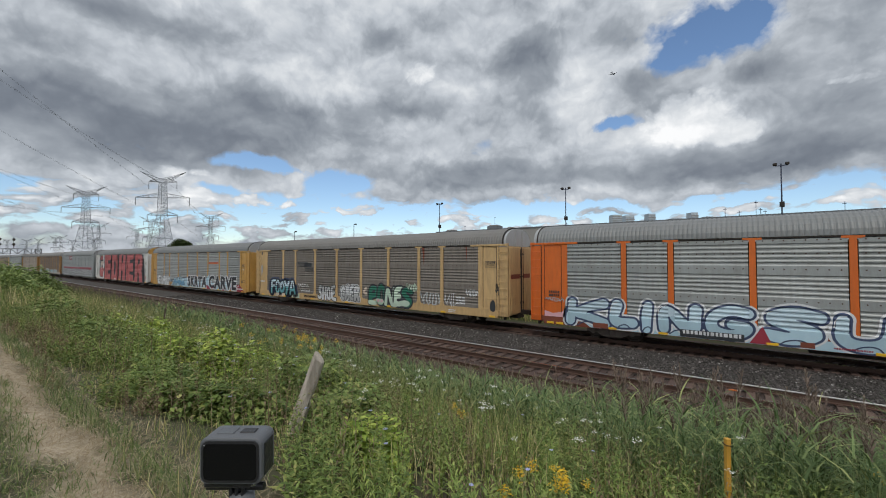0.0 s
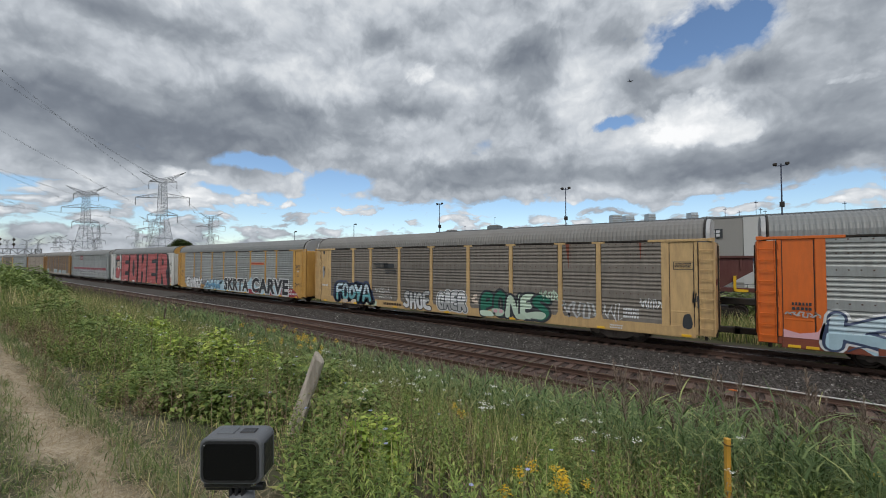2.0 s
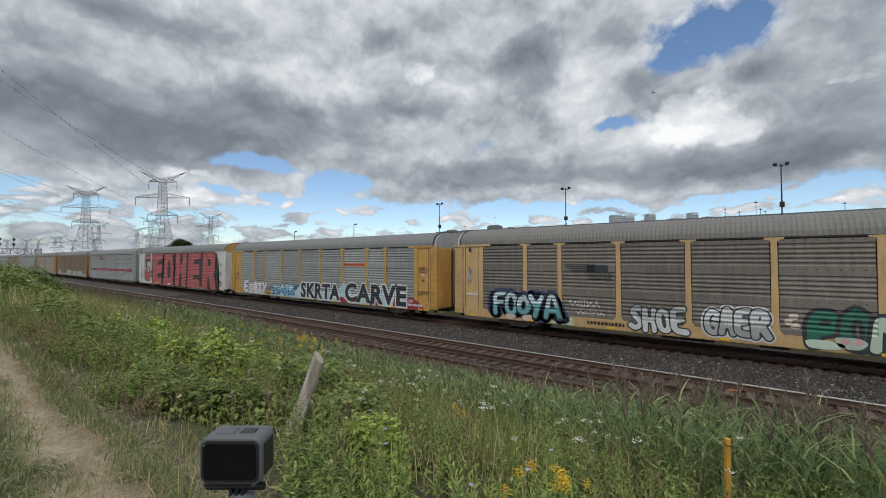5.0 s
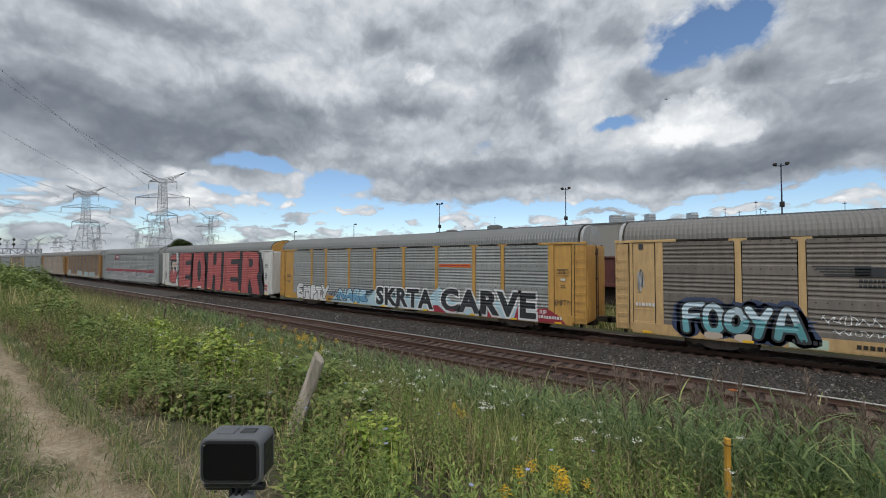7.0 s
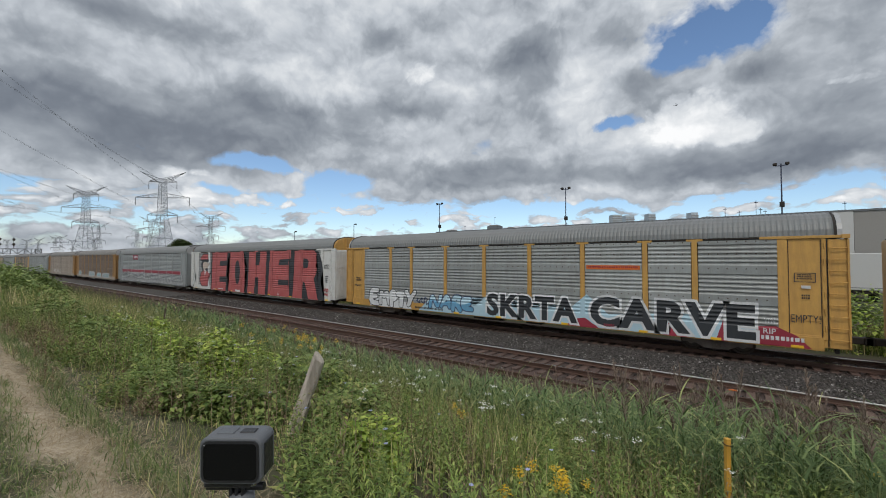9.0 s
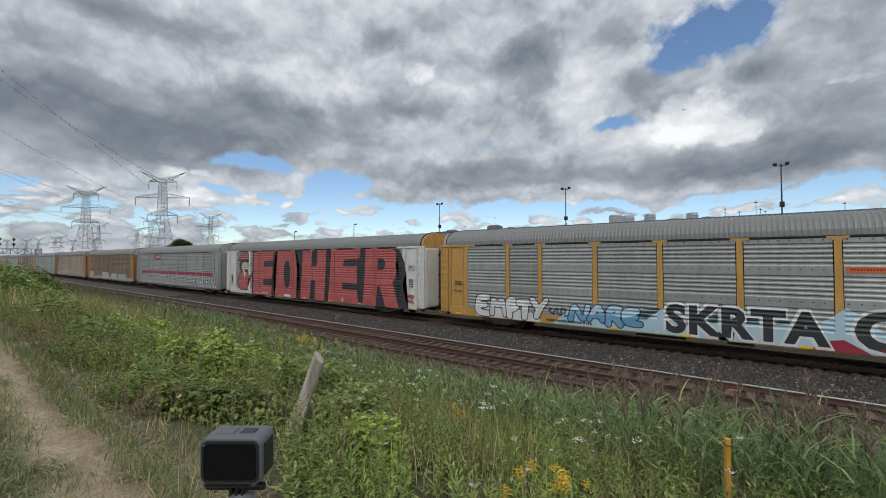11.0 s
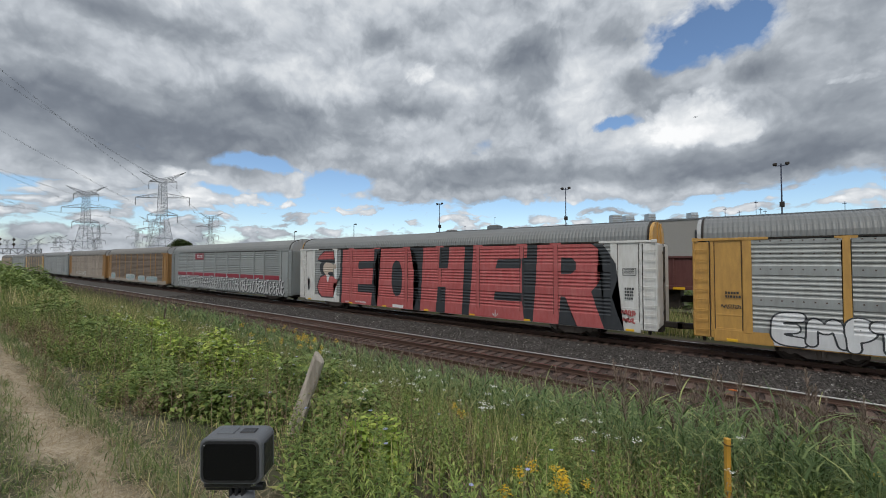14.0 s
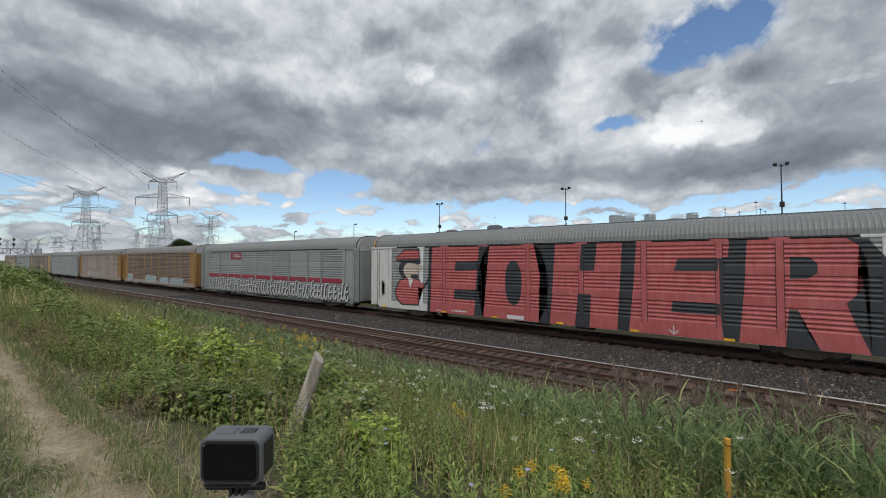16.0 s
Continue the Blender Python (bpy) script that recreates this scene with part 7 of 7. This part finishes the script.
def heads(tops, kind, size):
    """Flower heads: drooping sprays, flat umbels or small stars."""
    n = len(tops)
    pieces = []
    if kind == "spray":
        for k in range(60):
            f = k / 60
            wide = 0.008 + 0.05 * f * (1.15 - f)
            c = tops + np.stack([RNG.normal(0, wide, n), RNG.normal(0, wide, n), 0.03 - size * f + RNG.normal(0, 0.008, n)], -1)
            L = RNG.uniform(0.012, 0.028, n)
            pieces.append(leaves(c, RNG.uniform(0, math.tau, n), RNG.uniform(-0.1, 0.6, n), L, L * 0.7))
    elif kind == "umbel":
        for k in range(16):
            r = size * math.sqrt((k + 0.5) / 16) * RNG.uniform(0.7, 1.2, n)
            a = k * 2.4 + RNG.uniform(-0.4, 0.4, n)
            c = tops + np.stack([np.cos(a) * r, np.sin(a) * r, RNG.normal(0.0, 0.008, n)], -1)
            L = np.full(n, size * 0.5)
            pieces.append(leaves(c, RNG.uniform(0, math.tau, n), RNG.uniform(-0.3, 0.3, n), L, L * 0.8))
    else:
        for k in range(9):
            pieces.append(leaves(tops, np.full(n, k * math.tau / 9), np.full(n, 0.35), np.full(n, size), np.full(n, size * 0.45)))
    return pieces


def grow_weeds():
    # leafy weeds in drifts
    x, y = spots(6500, 1.35, 7.0, 30.0, 1.6, 2.2)
    ok = ~((x > 0.0) & (y < 2.6))
    x, y = clumped(x[ok], y[ok], 0.8, 0.5, 5.0)
    h = RNG.uniform(0.4, 1.0, len(x)) * np.interp(y, [1.3, 2.4, 7], [0.45, 0.95, 1.05])
    pieces, tops = stems_with_leaves(x, y, h, 24, 0.125, 0.28, 0.45)
    plant_object("leafy_weeds", pieces, M["weed_leaf"], "leafy green weeds standing among the grass", "weeds")
    # light green upright shoots in small groups
    cx, cy = spots(70, 1.7, 5.5, 16.0, 1.4, 1.2)
    sx = np.concatenate([RNG.normal(a, 0.13, 7) for a in cx])
    sy = np.concatenate([RNG.normal(b, 0.13, 7) for b in cy])
    ok = ~((sx > -0.2) & (sy < 2.6)) & (sy > 1.4)
    sx, sy = sx[ok], sy[ok]
    ps, ts = stems_with_leaves(sx, sy, RNG.uniform(0.45, 0.85, len(sx)) * np.interp(sy, [1.4, 2.6], [0.6, 1.0]), 30, 0.13, 0.17, 0.75, 0.15)
    plant_object("shoots", ps, M["shoot_leaf"], "light green narrow-leaved shoots in groups", "weeds")
    # goldenrod: denser in patches
    pick = clumped(tops[:, 0], tops[:, 1], 0.5, 0.004, 9.0)
    ok = np.isin(tops[:, 0], pick[0]) & (tops[:, 1] > 2.3)
    gold = [tops[ok]]
    x, y = RNG.uniform(-1.7, -0.2, 15), RNG.uniform(2.4, 3.6, 15)
    p2, t2 = stems_with_leaves(x, y, RNG.uniform(0.5, 0.75, 15), 26, 0.11, 0.2, 0.5)
    plant_object("goldenrod_stems", p2, M["weed_leaf"], "leafy goldenrod stems", "weeds")
    gold.append(t2)
    x, y = RNG.normal(-7.2, 0.6, 26), RNG.normal(4.7, 0.3, 26)
    p3, t3 = stems_with_leaves(x, y, RNG.uniform(1.0, 1.35, 26), 26, 0.11, 0.2, 0.5)
    plant_object("goldenrod_stems", p3, M["weed_leaf"], "leafy goldenrod stems", "weeds")
    gold.append(t3)
    g = np.concatenate(gold)
    plant_object("goldenrod_flowers", heads(g, "spray", 0.075), M["goldenrod"], "yellow goldenrod flower sprays", "flowers")
    # white umbels
    x, y = spots(170, 2.2, 6.5, 14.0, 1.1, 0.2)
    ok = ~((x > -0.6) & (y < 3.4))
    x, y = x[ok], y[ok]
    p, t = stems_with_leaves(x, y, RNG.uniform(0.75, 1.15, len(x)), 7, 0.10, 0.4, 0.6)
    plant_object("umbel_stems", p, M["weed_leaf"], "thin green flower stems", "weeds")
    plant_object("umbel_flowers", heads(t, "umbel", 0.036), M["umbel"], "flat white wild carrot flowers", "flowers")
    # chicory
    x, y = spots(34, 1.7, 4.0, 7.0, 1.0, -0.8)
    p, t = stems_with_leaves(x, y, RNG.uniform(0.6, 0.95, len(x)), 5, 0.05, 0.4, 0.6)
    plant_object("chicory_stems", p, M["weed_leaf"], "wiry chicory stems", "weeds")
    plant_object("chicory_flowers", heads(t, "star", 0.02), M["chicory"], "pale blue chicory flowers", "flowers")
    # dry brown stalks
    x, y = spots(4200, 1.8, 9.5, 26.0, 1.3, 1.0)
    x, y = clumped(x, y, 0.6, 0.6, 14.0)
    h = RNG.uniform(0.6, 1.15, len(x))
    p, t = stems_with_leaves(x, y, h, 14, 0.06, 0.3, 0.9)
    # low brown weeds between the path and the shrubs
    x, y = RNG.uniform(-15, -5.5, 800), RNG.normal(1.75, 0.3, 800)
    x, y = clumped(x, y, 0.8, 0.6, 17.0)
    p2, t = stems_with_leaves(x, y, RNG.uniform(0.2, 0.5, len(x)), 16, 0.07, 0.3, 0.8)
    p = p + p2
    plant_object("dry_stalks", p, M["dry_weed"], "dry brown weed stalks", "weeds")


def mound(cx, cy, rx, ry, rz, count, size, seed):
    """Leaves over and inside a low heap of smaller domes, with hollows between them."""
    rng = np.random.default_rng(seed)
    domes = 9
    ang = rng.uniform(0, math.tau, domes)
    far = np.sqrt(rng.random(domes)) * 0.72
    mid = np.stack([np.cos(ang) * far * rx, np.sin(ang) * far * ry], -1)
    high = rz * rng.uniform(0.45, 1.05, domes) * (1 - 0.35 * far)
    span = rng.uniform(0.34, 0.52, domes)
    which = rng.integers(0, domes, count)
    d = rng.normal(size=(count, 3))
    d /= np.linalg.norm(d, axis=1)[:, None]
    d[:, 2] = np.abs(d[:, 2])
    r = rng.uniform(0.7, 1.06, count)
    x = cx + mid[which, 0] + d[:, 0] * r * span[which] * rx
    y = cy + mid[which, 1] + d[:, 1] * r * span[which] * max(ry, 0.6 * rx)
    z = heights(x, y) + d[:, 2] * r * high[which]
    L = rng.uniform(0.7, 1.4, count) * size
    return leaves(np.stack([x, y, z], -1), rng.uniform(0, math.tau, count), rng.uniform(-0.7, 0.5, count), L, L * rng.uniform(0.5, 0.8, count))


def grow_bushes():
    vine = thing("vine_bush", "bright green sprawling vine bush on the bank", "bush")
    v, q = joined(mound(-8.6, 4.3, 1.5, 0.9, 1.2, 4200, 0.12, 3), mound(-10.4, 3.9, 1.4, 0.8, 1.0, 3200, 0.12, 4), mound(-7.0, 4.8, 1.0, 0.7, 1.0, 2400, 0.11, 5))
    part_mesh("foliage", big_mesh("foliage", v, q), M["vine_leaf"], vine)
    for k, (x, y, rx, ry, rz, c, s, mat, label) in enumerate((
            (-6.6, 2.1, 1.2, 0.5, 0.6, 4200, 0.075, "weed_leaf", "low leafy weed mound beside the path"),
            (-5.3, 2.6, 0.8, 0.5, 0.7, 2800, 0.08, "weed_leaf", "low leafy weed mound beside the path"),
            (-4.3, 3.5, 0.9, 0.65, 0.95, 3200, 0.085, "weed_leaf", "leafy green shrub on the bank"),
            (-5.7, 4.0, 1.0, 0.7, 1.15, 3400, 0.09, "bush_leaf", "leafy green shrub on the bank"),
            (-3.1, 3.0, 0.6, 0.5, 0.7, 1800, 0.075, "vine_leaf", "yellow-green leafy weed mound on the bank"),
            (-8.2, 2.6, 1.0, 0.5, 0.65, 2600, 0.085, "bush_leaf", "low dark green weed mound beside the path"),
            (-12.4, 3.0, 1.5, 0.8, 0.9, 2800, 0.11, "bush_leaf", "olive green shrub along the path"),
            (-14.5, 4.3, 1.8, 0.9, 1.2, 3000, 0.12, "vine_leaf", "bright green shrub along the path"),
            (-19, 3.1, 2.6, 1.0, 1.2, 3200, 0.14, "bush_leaf", "olive green shrub along the path"),
            (-25, 3.6, 3.2, 1.2, 1.6, 3600, 0.16, "weed_leaf", "dense green shrub along the path"),
            (-31, 3.2, 4.5, 1.3, 2.2, 5200, 0.19, "bush_leaf", "dense green shrub along the path"),
            (-42, 3.6, 6, 1.6, 2.7, 5600, 0.24, "bush_leaf", "dense green shrub along the path"),
            (-60, 4.2, 8, 2.2, 3.0, 5200, 0.32, "bush_leaf", "dense green shrub along the path"),
            (-46, 6.8, 5, 1.8, 3.3, 4200, 0.27, "bush_leaf", "dark green shrub by the tracks"),
            (-62, 8.5, 3.5, 1.5, 3.6, 3200, 0.3, "tree_leaf", "dark brown-green shrub by the tracks"))):
        b = thing("bush", label, "bush")
        v, q = mound(x, y, rx, ry, rz, c, s, 20 + k)
        part_mesh("foliage", big_mesh("foliage", v, q), M[mat], b)
    for k in range(9, 12):
        b = thing("bush", "tall green bush growing beyond the train", "bush", None, "bushes beyond the train")
        x = 4.6 + (k - 9) * 4.1
        v, q = mound(x, 28.6 + (k % 3) * 0.5, 2.3, 1.2, 3.7, 2600, 0.2, 60 + k)
        part_mesh("foliage", big_mesh("foliage", v, q), M["bush_leaf"] if k % 3 else M["vine_leaf"], b)
    for k in range(10):
        b = thing("bush", "green bush behind the siding", "bush", None, "bushes behind the siding")
        v, q = mound(-30 + k * 5.0, 39.0 + (k % 3), 3.0, 1.4, 2.9, 1800, 0.28, 90 + k)
        part_mesh("foliage", big_mesh("foliage", v, q), M["bush_leaf"], b)
    stick_rows = ((293, 545, 280, 598, 14.0), (92, 525, 88, 552, 22.0))
    for px, py, qx, qy, d in stick_rows:
        s = thing("old_stake", "thin dark leaning stake in the weeds", "stake")
        part("stick", tube(bmesh.new(), at(qx, qy + 60, d), at(px, py, d), 0.035, 0.028, 6), M["bark"], s)


def grow_tree():
    c = ground_at(318, 150)
    tree = thing("tree", "broad dark green tree behind the train", "tree", pose(c.x, c.y, -0.6))
    rng = np.random.default_rng(8)
    bm = bmesh.new()
    tube(bm, (0, 0, 0), (0.3, 0, 4.5), 0.45, 0.3, 8)
    for k in range(7):
        a = k * 2.4
        tube(bm, (0.3, 0, 3.6 + 0.15 * k), (4.5 * math.cos(a), 4.0 * math.sin(a), 6.5 + (k % 3)), 0.2, 0.06, 6)
    part("trunk", bm, M["bark"], tree)
    cs = [(-4.5, 0, 8.0, 2.2), (-1.8, 1, 9.4, 2.3), (1.5, -1, 9.3, 2.2), (4.8, 0, 8.6, 2.0), (0, 0, 7.4, 2.4), (6.3, 0.5, 7.6, 1.3), (-6.4, 0, 7.3, 1.3)]
    vs = []
    for x, y, z, r in cs:
        n = 2600
        d = rng.normal(size=(n, 3))
        d /= np.linalg.norm(d, axis=1)[:, None]
        p = np.array([x * 1.25, y, z * 1.06 + 0.4]) + d * (r * rng.uniform(0.5, 1.1, n))[:, None] * np.array([1.1, 1, 0.85])
        L = rng.uniform(0.25, 0.5, n)
        vs.append(leaves(p, rng.uniform(0, math.tau, n), rng.uniform(-0.8, 0.8, n), L, L * 0.7))
    v, q = joined(*vs)
    part_mesh("crown", big_mesh("crown", v, q), M["tree_leaf"], tree)


grow_grass()
grow_litter()
grow_reeds()
grow_weeds()
grow_bushes()
grow_tree()


# ---- what moves ----
START, SPEED, SLOWING = -66.175, 4.7657, -0.0241


def travelled(t):
    return SPEED * t + SLOWING * t * t / 2


def motions():
    for index, car in CARS:
        walk(car, [(t, pose(START + index * CAR_L + travelled(t), TRAIN_Y, 0)) for t in range(0, 17)])
    sky_rows = ((0.0, 1085, 131, 1750), (1.5, 1108, 140.5, 1900), (4.0, 1143, 158, 2180), (7.0, 1180, 176, 2500), (9.0, 1197, 186, 2750), (12.5, 1220, 201, 3150), (14.5, 1234, 209.5, 3400), (16.0, 1242, 215, 3580))
    heading = at(1242, 215, 3580) - at(1085, 131, 1750)
    turn = Matrix.Rotation(math.atan2(heading.y, heading.x), 4, "Z")
    walk(jet, [(t, Matrix.Translation(at(px, py, d)) @ turn) for t, px, py, d in sky_rows])
    for index, wheels, dx in AXLES:
        if index >= -2:
            walk(wheels, [(k / 8, pose(dx, 0, 0.42) @ Matrix.Rotation(travelled(k / 8) / 0.42, 4, "Y")) for k in range(129)])


motions()
